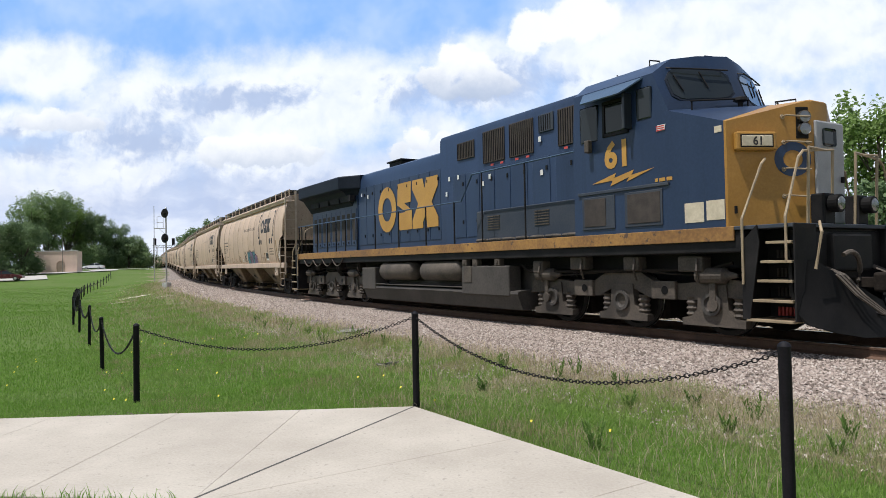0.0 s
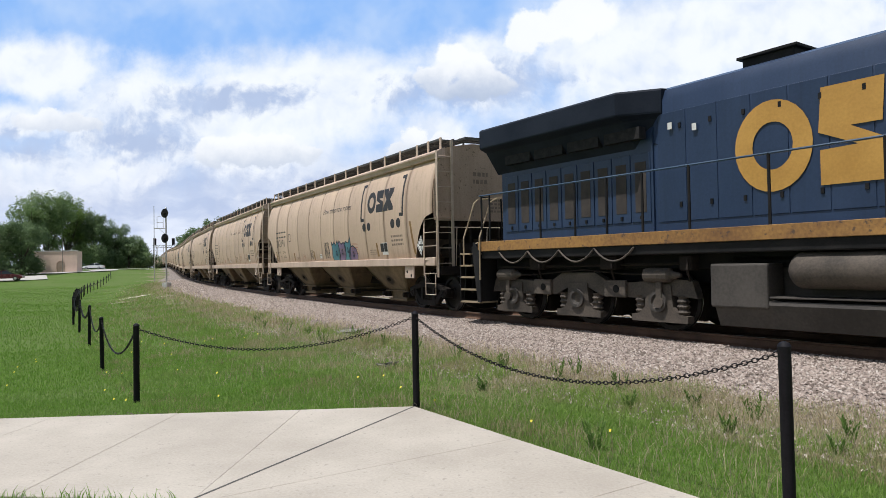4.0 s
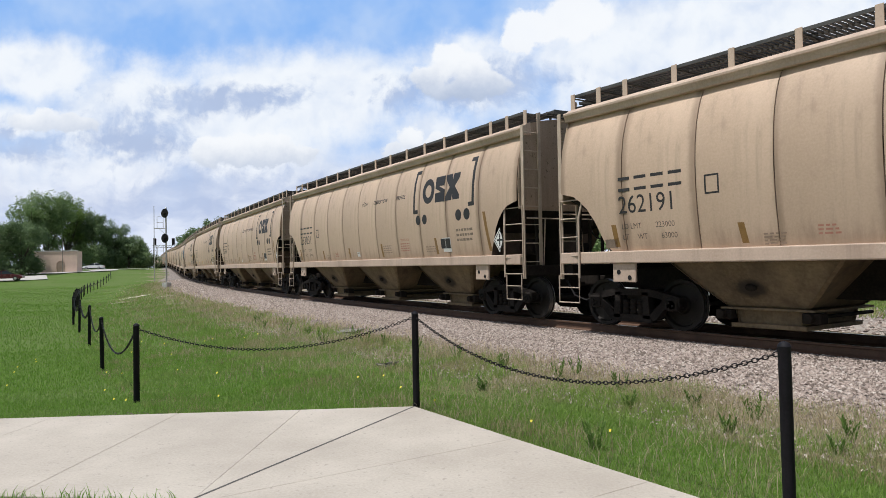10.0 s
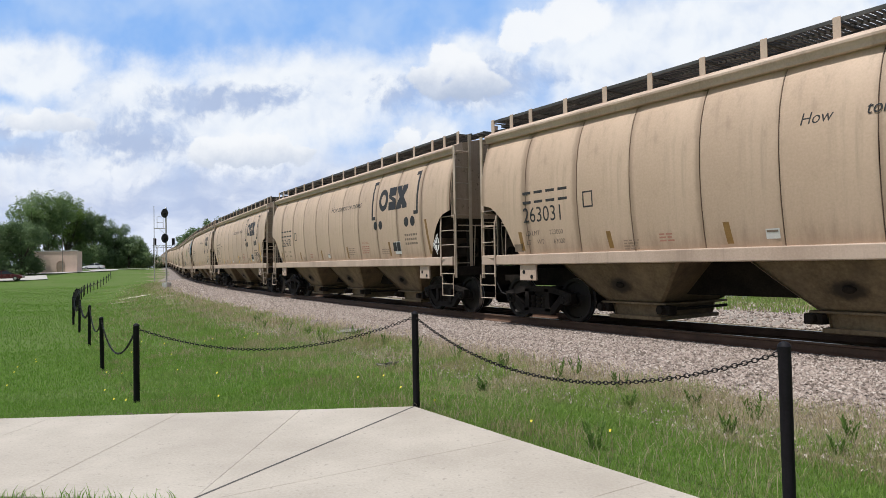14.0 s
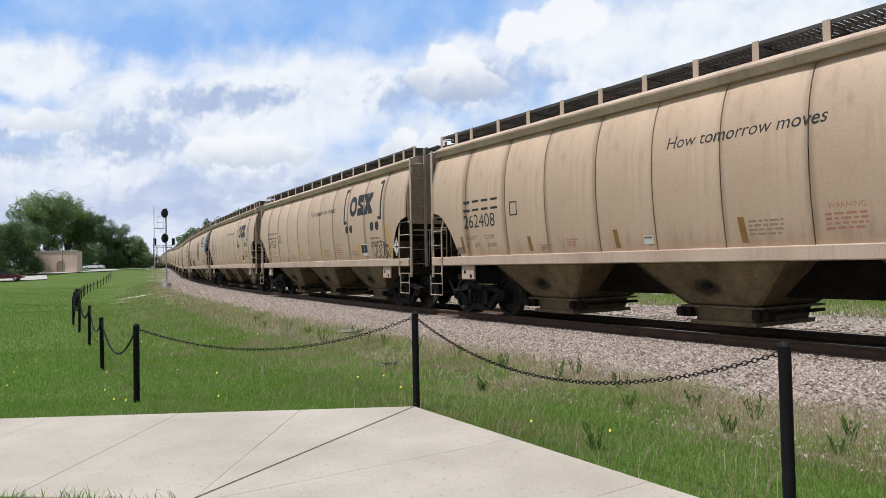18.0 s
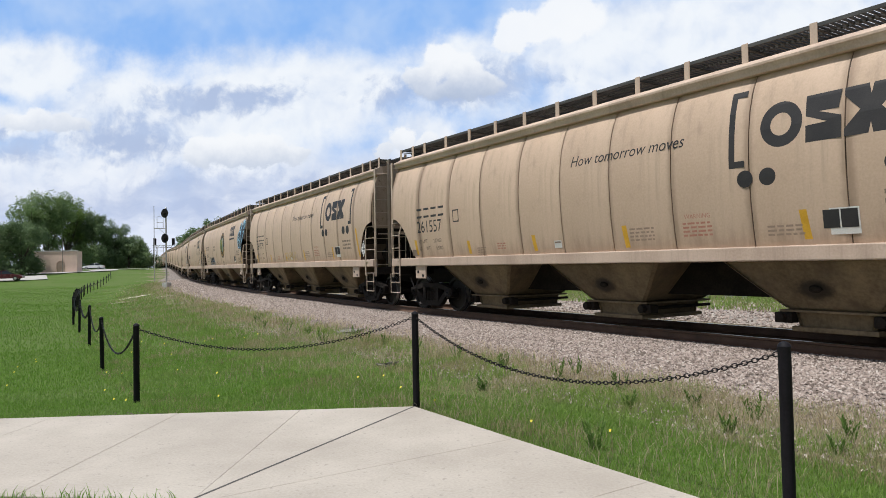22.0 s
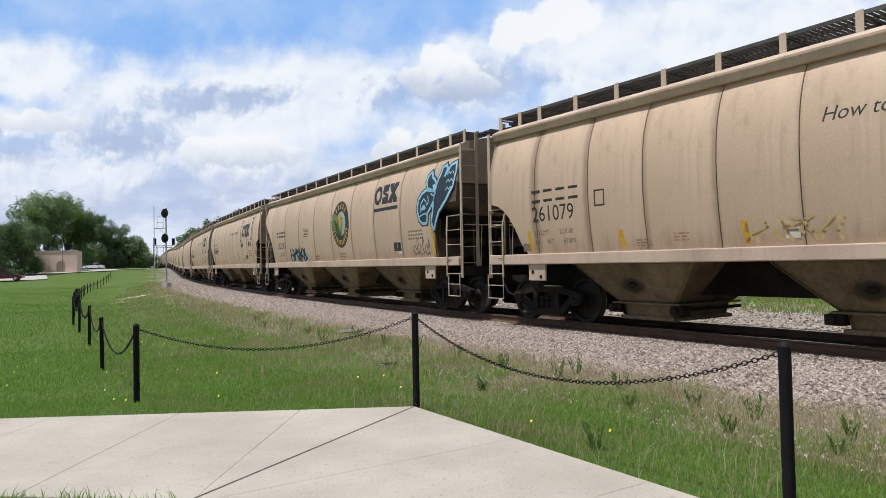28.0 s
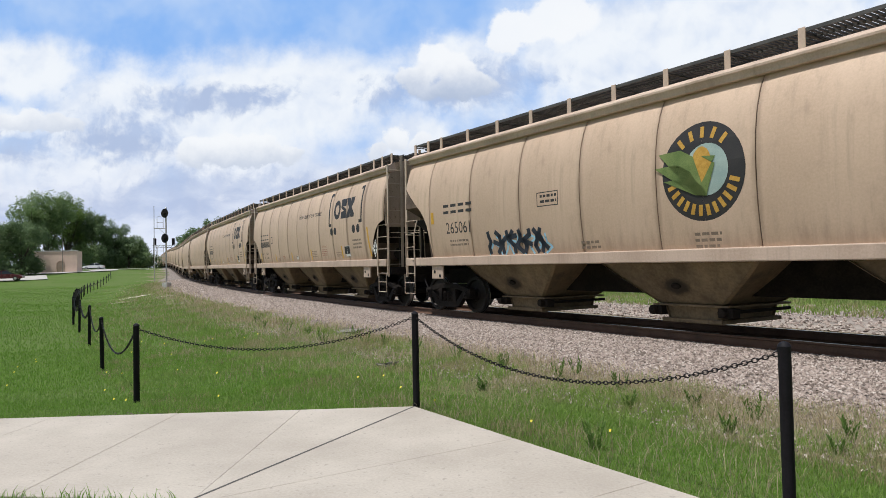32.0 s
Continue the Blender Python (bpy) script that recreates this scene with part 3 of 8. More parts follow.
# ---- track ----
def sweep(name, prof, s0, s1, ds, material, parent=None, smooth=False, label=""):
    ss = np.arange(s0, s1 + 1e-6, ds)
    a = np.interp(ss, S_GRID, ANG)
    cx, cy = np.interp(ss, S_GRID, CEN_X), np.interp(ss, S_GRID, CEN_Y)
    co = np.concatenate([np.stack([cx + o * np.sin(a), cy + o * np.cos(a), z + rise(ss)], 1) for o, z in prof])
    n, k = len(ss), len(prof)
    i = np.arange(n * k).reshape(k, n)
    q = np.stack([i[:-1, :-1], i[1:, :-1], i[1:, 1:], i[:-1, 1:]], -1).reshape(-1, 4)
    ob = raw_mesh(name, co, q[:, ::-1], material, smooth)
    ob.parent = parent
    if label:
        ob["label"] = label
    return ob


def ballast_material(name, d, l):
    return surface(name, d, l, 9.0, 0.9, 0, 0.9, 24.0, bump_dist=0.05)


M["fouled"] = surface("oily_brown_ballast", (0.035, 0.026, 0.02), (0.14, 0.105, 0.08), 7.0, 0.9, 0, 0.9, 22.0, bump_dist=0.05)
M["ballast"] = ballast_material("crushed_stone_bed", (0.10, 0.083, 0.073), (0.33, 0.28, 0.25))


def stone_material():
    m = bpy.data.materials.new("ballast_stone")
    m.use_nodes = True
    t = m.node_tree
    bs = t.nodes["Principled BSDF"]
    r = t.nodes.new("ShaderNodeNewGeometry").outputs["Random Per Island"]
    co = t.nodes.new("ShaderNodeTexCoord").outputs["Object"]
    n = noise_node(t, co, 40, 4, 0.6)
    a = blend(t, ramp(t, r, 0.0, 0.7), (0.135, 0.104, 0.087), (0.42, 0.35, 0.305))
    a = blend(t, ramp(t, r, 0.80, 1.0), a, (0.58, 0.52, 0.465))
    a = blend(t, calc(t, "MULTIPLY", n, 0.35), a, (0.20, 0.155, 0.13))
    t.links.new(a, bs.inputs["Base Color"])
    bs.inputs["Roughness"].default_value = 0.9
    return m


M["stone"] = stone_material()


def stones(name, s_lo, s_hi, lats, count, size, label, on_grass=False):
    """Loose stones, each an uneven eight-faced lump, scattered on the bed."""
    s = RNG.uniform(s_lo, s_hi, count)
    lt = lats[0] + (lats[1] - lats[0]) * RNG.random(count)
    a = np.interp(s, S_GRID, ANG)
    x = np.interp(s, S_GRID, CEN_X) + lt * np.sin(a)
    y = np.interp(s, S_GRID, CEN_Y) + lt * np.cos(a)
    z = (ground_z(x, y, lt) if on_grass else np.where(lt > 4.4, -0.14, bed_z(lt)) + rise(s)) + size * 0.12
    r = size * RNG.uniform(0.55, 1.25, count)
    base = np.array([(1, 0, 0), (0, 1, 0), (-1, 0, 0), (0, -1, 0), (0, 0, 0.75), (0, 0, -0.75)], float)
    f = np.array([(0, 1, 4), (1, 2, 4), (2, 3, 4), (3, 0, 4), (1, 0, 5), (2, 1, 5), (3, 2, 5), (0, 3, 5)])
    jit = RNG.uniform(0.55, 1.3, (count, 6, 3))
    th = RNG.uniform(0, 6.28, count)
    tl = RNG.uniform(-0.6, 0.6, count)
    v = base[None] * jit * r[:, None, None]
    v[:, :, 2] += v[:, :, 0] * np.sin(tl)[:, None]
    vx = v[:, :, 0] * np.cos(th)[:, None] - v[:, :, 1] * np.sin(th)[:, None]
    vy = v[:, :, 0] * np.sin(th)[:, None] + v[:, :, 1] * np.cos(th)[:, None]
    co = np.stack([vx + x[:, None], vy + y[:, None], v[:, :, 2] + z[:, None]], -1).reshape(-1, 3)
    faces = (f[None] + 6 * np.arange(count)[:, None, None]).reshape(-1, 3)
    ob = raw_mesh(name, co, faces, M["stone"])
    return tagged(ob, label, "gravel", kind="stuff")


def bed_z(lt):
    d = np.abs(lt)
    return np.interp(d, [0, 1.45, 2.2, 3.35, 4.3], [0.06, 0.05, 0.0, -0.14, -0.24])


def build_track():
    bed = sweep("track_bed", [(o, float(bed_z(np.array([o]))[0])) for o in (-4.3, -3.35, -2.8, -2.2, -1.45, 0, 1.45, 2.2, 2.8, 3.35, 4.3)], -690, 110, 1.0, M["ballast"], None, True)
    tagged(bed, "pinkish grey crushed stone track bed", "track bed", kind="structure")
    mid = sweep("track_bed_centre", [(o, float(bed_z(np.array([o]))[0]) + 0.012) for o in (-1.42, -0.7, 0, 0.7, 1.42)], -690, 110, 1.0, M["fouled"], None, True)
    tagged(mid, "dark brown oily dirt and stone between the rails", "track bed", kind="structure")
    rails = thing("railway_track", "rusty steel rails on weathered wooden ties in stone ballast", "railway track", kind="structure")
    z = RAIL_Z
    for o in (-0.755, 0.755):
        sweep("rail", [(o - 0.07, z - 0.172), (o - 0.07, z - 0.158), (o - 0.012, z - 0.13), (o - 0.011, z - 0.045), (o - 0.036, z - 0.034), (o - 0.036, z - 0.008), (o - 0.030, z - 0.001)], -690, 110, 0.75, M["rail"], rails)
        sweep("rail", [(o + 0.030, z - 0.001), (o + 0.036, z - 0.008), (o + 0.036, z - 0.034), (o + 0.011, z - 0.045), (o + 0.012, z - 0.13), (o + 0.07, z - 0.158), (o + 0.07, z - 0.172)], -690, 110, 0.75, M["rail"], rails)
        sweep("rail_head", [(o - 0.030, z - 0.001), (o - 0.015, z), (o + 0.015, z), (o + 0.030, z - 0.001)], -690, 110, 0.75, M["rail_top"], rails, True, "polished running surface")
    bm = bmesh.new()
    box(bm, -0.11, 0.11, -1.3, 1.3, -0.12, 0, 0.012)
    first = part("tie", bm, M["tie"], rails)
    rnd = random.Random(3)
    s = 14.0
    first.matrix_basis = Matrix.Translation(track(s, 0, z - 0.172)) @ Matrix.Rotation(-float(np.interp(s, S_GRID, ANG)), 4, "Z")
    for i in range(1, 200):
        s = 14.0 - 0.5 * i + rnd.uniform(-0.03, 0.03)
        a = float(np.interp(s, S_GRID, ANG)) + rnd.uniform(-0.015, 0.015)
        share(first, Matrix.Translation(track(s, rnd.uniform(-0.05, 0.05), z - 0.172 - rnd.uniform(0, 0.012))) @ Matrix.Rotation(-a, 4, "Z"))


build_track()

# ---- post and chain fence ----
POST_H = 1.0


def build_fence():
    spots = [(1.99, 4.0), (-0.31, 7.27), (-3.73, 8.27), (-6.33, 12.64), (-8.77, 16.88), (-11.0, 20.6), (-12.7, 23.4)] + [(float(np.interp(v, [26.2, 47, 62, 71, 103], [-14.2, -25.1, -32.6, -36.7, -50.0])), v) for v in [27.2 + 4.3 * k for k in range(18)]]
    bm = bmesh.new()
    r = 0.036
    disc(bm, (0, 0, 0), "z", [(-0.3, r), (POST_H - 0.035, r), (POST_H - 0.03, r + 0.003), (POST_H - 0.018, r * 0.93), (POST_H - 0.006, r * 0.62), (POST_H, 0.006)], 18)
    post = part("post", fix(bm), M["post"], None, "", 40)
    bm = bmesh.new()
    n = 10
    tube(bm, [(0.03 + 0.0 + 0.011 * math.cos(k * 2 * math.pi / n), 0, POST_H - 0.05 + 0.016 * math.sin(k * 2 * math.pi / n)) for k in range(n)], 0.004, 5, True)
    eye = part("chain_eye", bm, M["chain"], post)
    tilt = random.Random(5)
    tops = []
    for i, (x, y) in enumerate(spots):
        z = float(ground_z(x, y)[0])
        z = 0.0 if i == 1 else z
        if i == 0:
            z = 0.01
        if i == 2:
            z = -0.155
        m = Matrix.Translation((x, y, z)) @ pose(0, 0, 0, tilt.uniform(-0.8, 0.8), tilt.uniform(-0.8, 0.8), math.degrees(math.atan2(1, -1)))
        o = post if i == 0 else copy_thing(post, m)
        o.matrix_basis = m
        o.name = "fence_post"
        tagged(o, "black painted steel fence post with a domed cap", "fence post", "posts of the chain fence")
        tops.append(m @ Vector((0, 0, POST_H - 0.06)))
    # chains of oval links
    for i, (a, b) in enumerate(zip(tops, tops[1:])):
        span = (b - a).length
        sag = (0.40, 0.30, 0.45, 0.38, 0.36)[i] if i < 5 else 0.36
        pts = [a.lerp(b, k / 400) - Vector((0, 0, sag * (1 - (2 * k / 400 - 1) ** 2))) for k in range(401)]
        acc = [0.0]
        for p, q in zip(pts, pts[1:]):
            acc.append(acc[-1] + (q - p).length)
        near = i < 4
        pitch = 0.036 if near else 0.075
        cnt = int(acc[-1] / pitch)
        verts, faces = [], []
        nr, ns = (10, 5) if near else (6, 3)
        hl, hw, rr = pitch * 0.66, pitch * 0.36, (0.0042 if near else 0.009)
        for c in range(cnt):
            u = (c + 0.5) * pitch
            k = min(399, int(np.searchsorted(acc, u)) - 1)
            k = max(0, k)
            d = (pts[k + 1] - pts[k]).normalized()
            w = d.cross(Vector((0, 0, 1))).normalized()
            v = w.cross(d)
            if c % 2:
                w, v = v, w
            ctr = pts[k].lerp(pts[k + 1], (u - acc[k]) / max(1e-6, acc[k + 1] - acc[k]))
            base = len(verts)
            for p in range(nr):
                t = 2 * math.pi * p / nr
                out = d * math.cos(t) + w * math.sin(t)
                cc = ctr + d * (hl * math.cos(t)) + w * (hw * math.sin(t))
                for q in range(ns):
                    f = 2 * math.pi * q / ns
                    verts.append(cc + out * (rr * math.cos(f)) + v * (rr * math.sin(f)))
            for p in range(nr):
                for q in range(ns):
                    p2, q2 = (p + 1) % nr, (q + 1) % ns
                    faces.append((base + p * ns + q, base + p2 * ns + q, base + p2 * ns + q2, base + p * ns + q2))
        ob = raw_mesh("chain", np.array([tuple(v) for v in verts]), np.array(faces), M["chain"], True)
        tagged(ob, "black steel chain sagging between two fence posts", "chain", "chains of the fence")


build_fence()

# ---- rolling stock: shared pieces ----
SIDE = [(1.50, 1.44), (1.545, 1.70), (1.59, 2.05), (1.62, 2.45), (1.625, 2.80), (1.605, 3.15), (1.555, 3.48), (1.475, 3.75), (1.42, 3.88), (1.355, 4.00), (1.325, 4.05)]


def side_y(z):
    return float(np.interp(z, [p[1] for p in SIDE], [p[0] for p in SIDE]))


def on_side(name, bm, material, parent, label="", proud=0.006, flat=None):
    """Lays a flat shape, drawn in x and z, on a car's curved near side."""
    if flat is None:
        for _, z in SIDE[1:-1]:
            bmesh.ops.bisect_plane(bm, geom=bm.verts[:] + bm.edges[:] + bm.faces[:], plane_co=(0, 0, z), plane_no=(0, 0, 1))
    for v in bm.verts:
        v.co.y = -((side_y(v.co.z) if flat is None else flat) + proud)
    ob = part(name, bm, material, parent, label)
    if name == "graffiti_outline":
        ob["kind"] = "stuff"
    return ob


def quad(bm, x0, x1, z0, z1, lean=0.0):
    bm.faces.new([bm.verts.new(p) for p in ((x0, 0, z0), (x1, 0, z0), (x1 + lean, 0, z1), (x0 + lean, 0, z1))])


def poly(bm, pts):
    bm.faces.new([bm.verts.new((x, 0, z)) for x, z in pts])


def ellipse(bm, cx, cz, rx, rz, n=24, hole=0.0, a0=0.0, a1=360.0):
    full = a1 - a0 >= 360
    k = [radians(a0 + (a1 - a0) * i / n) for i in range(n if full else n + 1)]
    if not hole:
        poly(bm, [(cx + rx * math.cos(t), cz + rz * math.sin(t)) for t in k])
        return
    o = [bm.verts.new((cx + rx * math.cos(t), 0, cz + rz * math.sin(t))) for t in k]
    i = [bm.verts.new((cx + rx * hole * math.cos(t), 0, cz + rz * hole * math.sin(t))) for t in k]
    for a in range(n):
        b = (a + 1) % len(k)
        bm.faces.new((o[a], o[b], i[b], i[a]))


def words(text, x, z, height, stretch=1.0, shear=0.0, space=1.0, bold=0.0):
    """Flat lettering in the built-in font, its lower left at x, z; height of a capital."""
    cu = bpy.data.curves.new("words", "FONT")
    cu.body, cu.size, cu.shear, cu.space_character = text, height / 0.69, shear, space
    cu.resolution_u = 3
    cu.offset = bold
    ob = bpy.data.objects.new("words", cu)
    me = ob.to_mesh()
    bm = bmesh.new()
    bm.from_mesh(me)
    ob.to_mesh_clear()
    bpy.data.objects.remove(ob)
    bpy.data.curves.remove(cu)
    for v in bm.verts:
        v.co = Vector((x + v.co.x * stretch, 0, z + v.co.y))
    return bm


def bars(bm, x, z, width, rows, pitch, rnd):
    """Lines of writing too small to read, as plain bars."""
    for r in range(rows):
        u = x
        while u < x + width - 0.03:
            w = min(rnd.uniform(0.05, 0.14), x + width - u)
            quad(bm, u, u + w, z - r * pitch - pitch * 0.5, z - r * pitch)
            u += w + 0.03


def wheelset(radius, parent, m, half=0.755, hub=1.13):
    bm = bmesh.new()
    for sgn in (-1, 1):
        o = sgn * half
        prof = [(-0.065, 0.10), (-0.065, radius * 0.30), (-0.02, radius * 0.36), (-0.015, radius * 0.80), (-0.065, radius * 0.85), (-0.065, radius), (0.03, radius + 0.004), (0.045, radius + 0.026), (0.07, radius + 0.02), (0.07, radius * 0.85), (0.02, radius * 0.80), (0.03, radius * 0.3), (0.065, 0.10)]
        if sgn > 0:
            prof = [(-a, b) for a, b in prof][::-1]
        disc(bm, (0, o, 0), "y", prof, 28)
    disc(bm, (0, 0, 0), "y", [(-hub, 0.09), (-hub + 0.02, 0.105), (-0.8, 0.105), (-0.8, 0.085), (0.8, 0.085), (0.8, 0.105), (hub - 0.02, 0.105), (hub, 0.09)], 12)
    for sgn in (-1, 1):
        for k in range(3):
            a = 2 * math.pi * k / 3
            box(bm, 0.055 * math.cos(a) - 0.016, 0.055 * math.cos(a) + 0.016, min(sgn * hub, sgn * (hub + 0.03)), max(sgn * hub, sgn * (hub + 0.03)), 0.055 * math.sin(a) - 0.016, 0.055 * math.sin(a) + 0.016)
        for k in range(4):
            a = 2 * math.pi * k / 4 + 0.4
            c = radius * 0.6
            y = sgn * (half + 0.012)
            box(bm, c * math.cos(a) - 0.03, c * math.cos(a) + 0.03, y - 0.012, y + 0.03, c * math.sin(a) - 0.03, c * math.sin(a) + 0.03)
    ob = part("wheelset", fix(bm), M["wheel"], parent, "", 35)
    ob.data.materials.append(M["tread"])
    for p in ob.data.polygons:
        if (p.center.x ** 2 + p.center.z ** 2) ** 0.5 > radius * 0.93 and abs(p.normal.y) < 0.75:
            p.material_index = 1
    ob.matrix_basis = m
    return ob


def freight_truck(parent, x):
    """A three-piece truck: two cast side frames with windows, bolster, springs, two wheelsets."""
    bm = bmesh.new()
    box(bm, -0.2, 0.2, -1.0, 1.0, 0.42, 0.72, 0.03)
    truck = part("truck", bm, M["truckmetal"], parent, "dark dusty three-piece freight truck")
    truck.matrix_basis = pose(x, 0, 0)
    for sgn in (-1, 1):
        y0, y1 = sorted((sgn * 0.96, sgn * 1.11))
        bm = bmesh.new()
        top = [(-1.06, 0.60), (-0.80, 0.66), (-0.42, 0.74), (0.42, 0.74), (0.80, 0.66), (1.06, 0.60), (1.06, 0.50), (0.78, 0.54), (0.36, 0.62), (-0.36, 0.62), (-0.78, 0.54), (-1.06, 0.50)]
        extrude_profile(bm, top, y0, y1, "y")
        for k in (-1, 1):
            extrude_profile(bm, [(k * 1.06, 0.52), (k * 0.72, 0.55), (k * 0.40, 0.27), (k * 0.40, 0.15), (k * 0.52, 0.17), (k * 0.80, 0.44), (k * 1.06, 0.44)], y0 + 0.01, y1 - 0.01, "y")
            extrude_profile(bm, [(k * 0.25, 0.68), (k * 0.38, 0.68), (k * 0.42, 0.20), (k * 0.27, 0.20)], y0, y1, "y")
            box(bm, k * 0.89 - 0.13, k * 0.89 + 0.13, y0 - 0.02, y1 + 0.02, 0.37, 0.60, 0.03)
        extrude_profile(bm, [(-0.46, 0.13), (0.46, 0.13), (0.42, 0.26), (-0.42, 0.26)], y0, y1, "y")
        part("side_frame", fix(bm), M["truckmetal"], truck)
        bm = bmesh.new()
        for k in (-0.17, 0.0, 0.17):
            disc(bm, (k, (y0 + y1) / 2, 0.26), "z", [(0.045 * i, 0.075 if i % 2 else 0.058) for i in range(7)], 10)
        box(bm, -0.26, 0.26, y0 + 0.01, y1 - 0.01, 0.24, 0.27)
        part("spring_nest", fix(bm), M["grime_shade"], truck)["kind"] = "stuff"
    for k in (-0.42, 0.42):
        bm = bmesh.new()
        box(bm, k - 0.07, k + 0.07, -0.85, 0.85, 0.30, 0.44, 0.02)
        part("brake_beam", bm, M["grime_shade"], truck)
    for k in (-0.89, 0.89):
        wheelset(0.457, truck, pose(k, 0, 0.457))
    return truck


def coupler(parent, x, sgn, reach):
    bm = bmesh.new()
    box(bm, min(x, x + sgn * reach * 0.7), max(x, x + sgn * reach * 0.7), -0.07, 0.07, 0.80, 0.96, 0.015)
    box(bm, min(x + sgn * reach * 0.55, x + sgn * reach), max(x + sgn * reach * 0.55, x + sgn * reach), -0.15, 0.13, 0.74, 1.03, 0.04)
    box(bm, min(x, x - sgn * 0.5), max(x, x - sgn * 0.5), -0.2, 0.2, 0.74, 1.06)
    part("coupler", bm, M["grime_shade"], parent)
    bm = bmesh.new()
    tube(bm, [(x, -0.35, 0.85), (x + sgn * reach * 0.4, -0.33, 0.52), (x + sgn * reach * 0.8, -0.22, 0.42), (x + sgn * reach, -0.12, 0.55)], 0.022, 6)
    part("air_hose", bm, M["black"], parent)


# ---- covered hopper car ----
def hopper_car(hb, coupled, seams):
    """A three-bay covered hopper; hb: half the body's length."""
    car = thing("hopper_car", "beige covered hopper wagon with rounded sides, dusty and rust-streaked", "hopper wagon", group="wagons of the grain train")
    eave = SIDE[-1]
    # inner shell and roof
    bm = bmesh.new()
    up = [(y - 0.022, z) for y, z in SIDE if z > 2.5]
    outline = [(-0.9, 2.46)] + [(-y, z) for y, z in up] + [(-1.26, 4.24), (-0.85, 4.36), (-0.35, 4.44), (0.35, 4.44), (0.85, 4.36), (1.26, 4.24)] + [(y, z) for y, z in reversed(up)] + [(0.9, 2.46)]
    extrude_profile(bm, outline, -hb + 0.012, hb - 0.012)
    low = [(y - 0.022, z) for y, z in SIDE if z < 2.6]
    outline = [(-y, z) for y, z in low] + [(y, z) for y, z in reversed(low)]
    extrude_profile(bm, outline, -hb + 1.12, hb - 1.12)
    body = part("body", fix(bm), M["seam"], car, "beige rounded body shell")
    bm = bmesh.new()
    extrude_profile(bm, [(-1.24, 4.26), (-1.24, 4.31), (-0.85, 4.40), (-0.35, 4.48), (0.35, 4.48), (0.85, 4.40), (1.24, 4.31), (1.24, 4.26)], -hb, hb)
    part("roof", fix(bm), M["beige_worn"], car)
    # side sheets, with the cut-out over the trucks at both ends
    cut_e, cut_z = [0, 0.42, 0.70, 0.92, 1.04, 1.10], [2.60, 2.50, 2.24, 1.92, 1.62, 1.40]
    if hb > 8:
        cut_e, cut_z = [0, 0.6, 0.9, 1.1, 1.15, 1.18], [3.35, 2.85, 2.62, 2.30, 2.12, 1.40]
    edges = [-hb] + seams + [hb]
    for sgn in (-1, 1):
        for i, (x0, x1) in enumerate(zip(edges, edges[1:])):
            end = i == 0 or i == len(edges) - 2
            pw = x1 - x0
            cols = 9 if end else 6
            rings = []
            for c in range(cols + 1):
                u = 0.009 + (pw - 0.018) * c / cols
                e = (x0 + u + hb) if i == 0 else (hb - x0 - u)
                zmin = max(1.44, float(np.interp(e, cut_e, cut_z))) if end else 1.44
                zs = [zmin] + [zz if zz > zmin + 0.01 else zmin + 0.001 * k for k, (_, zz) in enumerate(SIDE[1:], 1)]
                rim = min(u, pw - u)
                puff = 0.012 * (1 - math.exp(-rim / 0.10)) - 0.006
                rings.append([(u - pw / 2, sgn * (side_y(z) + puff), z) for z in zs])
            bm = bmesh.new()
            # turned-in edges give the sheet its thickness
            inner = [[(x, y - sgn * 0.02, z) for x, y, z in r] for r in (rings[0], rings[-1])]
            ring_loft(bm, [inner[0], *rings, inner[1]], cap=False, closed=False)
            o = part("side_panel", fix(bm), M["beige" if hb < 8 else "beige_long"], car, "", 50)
            o.matrix_basis = pose((x0 + x1) / 2, 0, 0)
    # sills, eave beams, end sheets
    for sgn in (-1, 1):
        bm = bmesh.new()
        y0, y1 = sorted((sgn * 1.44, sgn * 1.60))
        box(bm, -hb - 0.05, hb + 0.05, y0, y1, 1.22, 1.44, 0.018)
        part("side_sill", bm, M["beige_sill"], car, "pale flat side sill")
        bm = bmesh.new()
        cove = [(1.27, 4.045), (1.415, 4.04), (1.435, 4.05), (1.442, 4.10), (1.462, 4.145), (1.478, 4.165), (1.480, 4.20), (1.462, 4.222), (1.42, 4.235), (1.30, 4.30), (1.22, 4.33), (1.20, 4.05)]
        extrude_profile(bm, [(sgn * a, b) for a, b in cove], -hb - 0.02, hb + 0.02)
        part("eave_beam", fix(bm), M["beige_sill"], car, "pale projecting eave with a rounded lip")
        for k in (-1, 1):
            bm = bmesh.new()
            y0, y1 = sorted((sgn * 1.50, sgn * 1.55))
            box(bm, k * (hb - 1.50) - 0.26, k * (hb - 1.50) + 0.26, y0, y1, 0.88, 1.24, 0.012)
            plate = part("bolster_plate", bm, M["beige_sill"], car)
            for dx, dz in ((-0.12, 1.06), (0.13, 0.96)):
                bm = bmesh.new()
                disc(bm, (k * (hb - 1.50) + dx, sgn * 1.552, dz), "y", [(-0.004, 0.045), (0.004, 0.04)], 10)
                part("jacking_hole", fix(bm), M["black"], plate)
    for k in (-1, 1):
        bm = bmesh.new()
        x = k * (hb - 0.012)
        foot_z = 2.42 if hb < 8 else 3.28
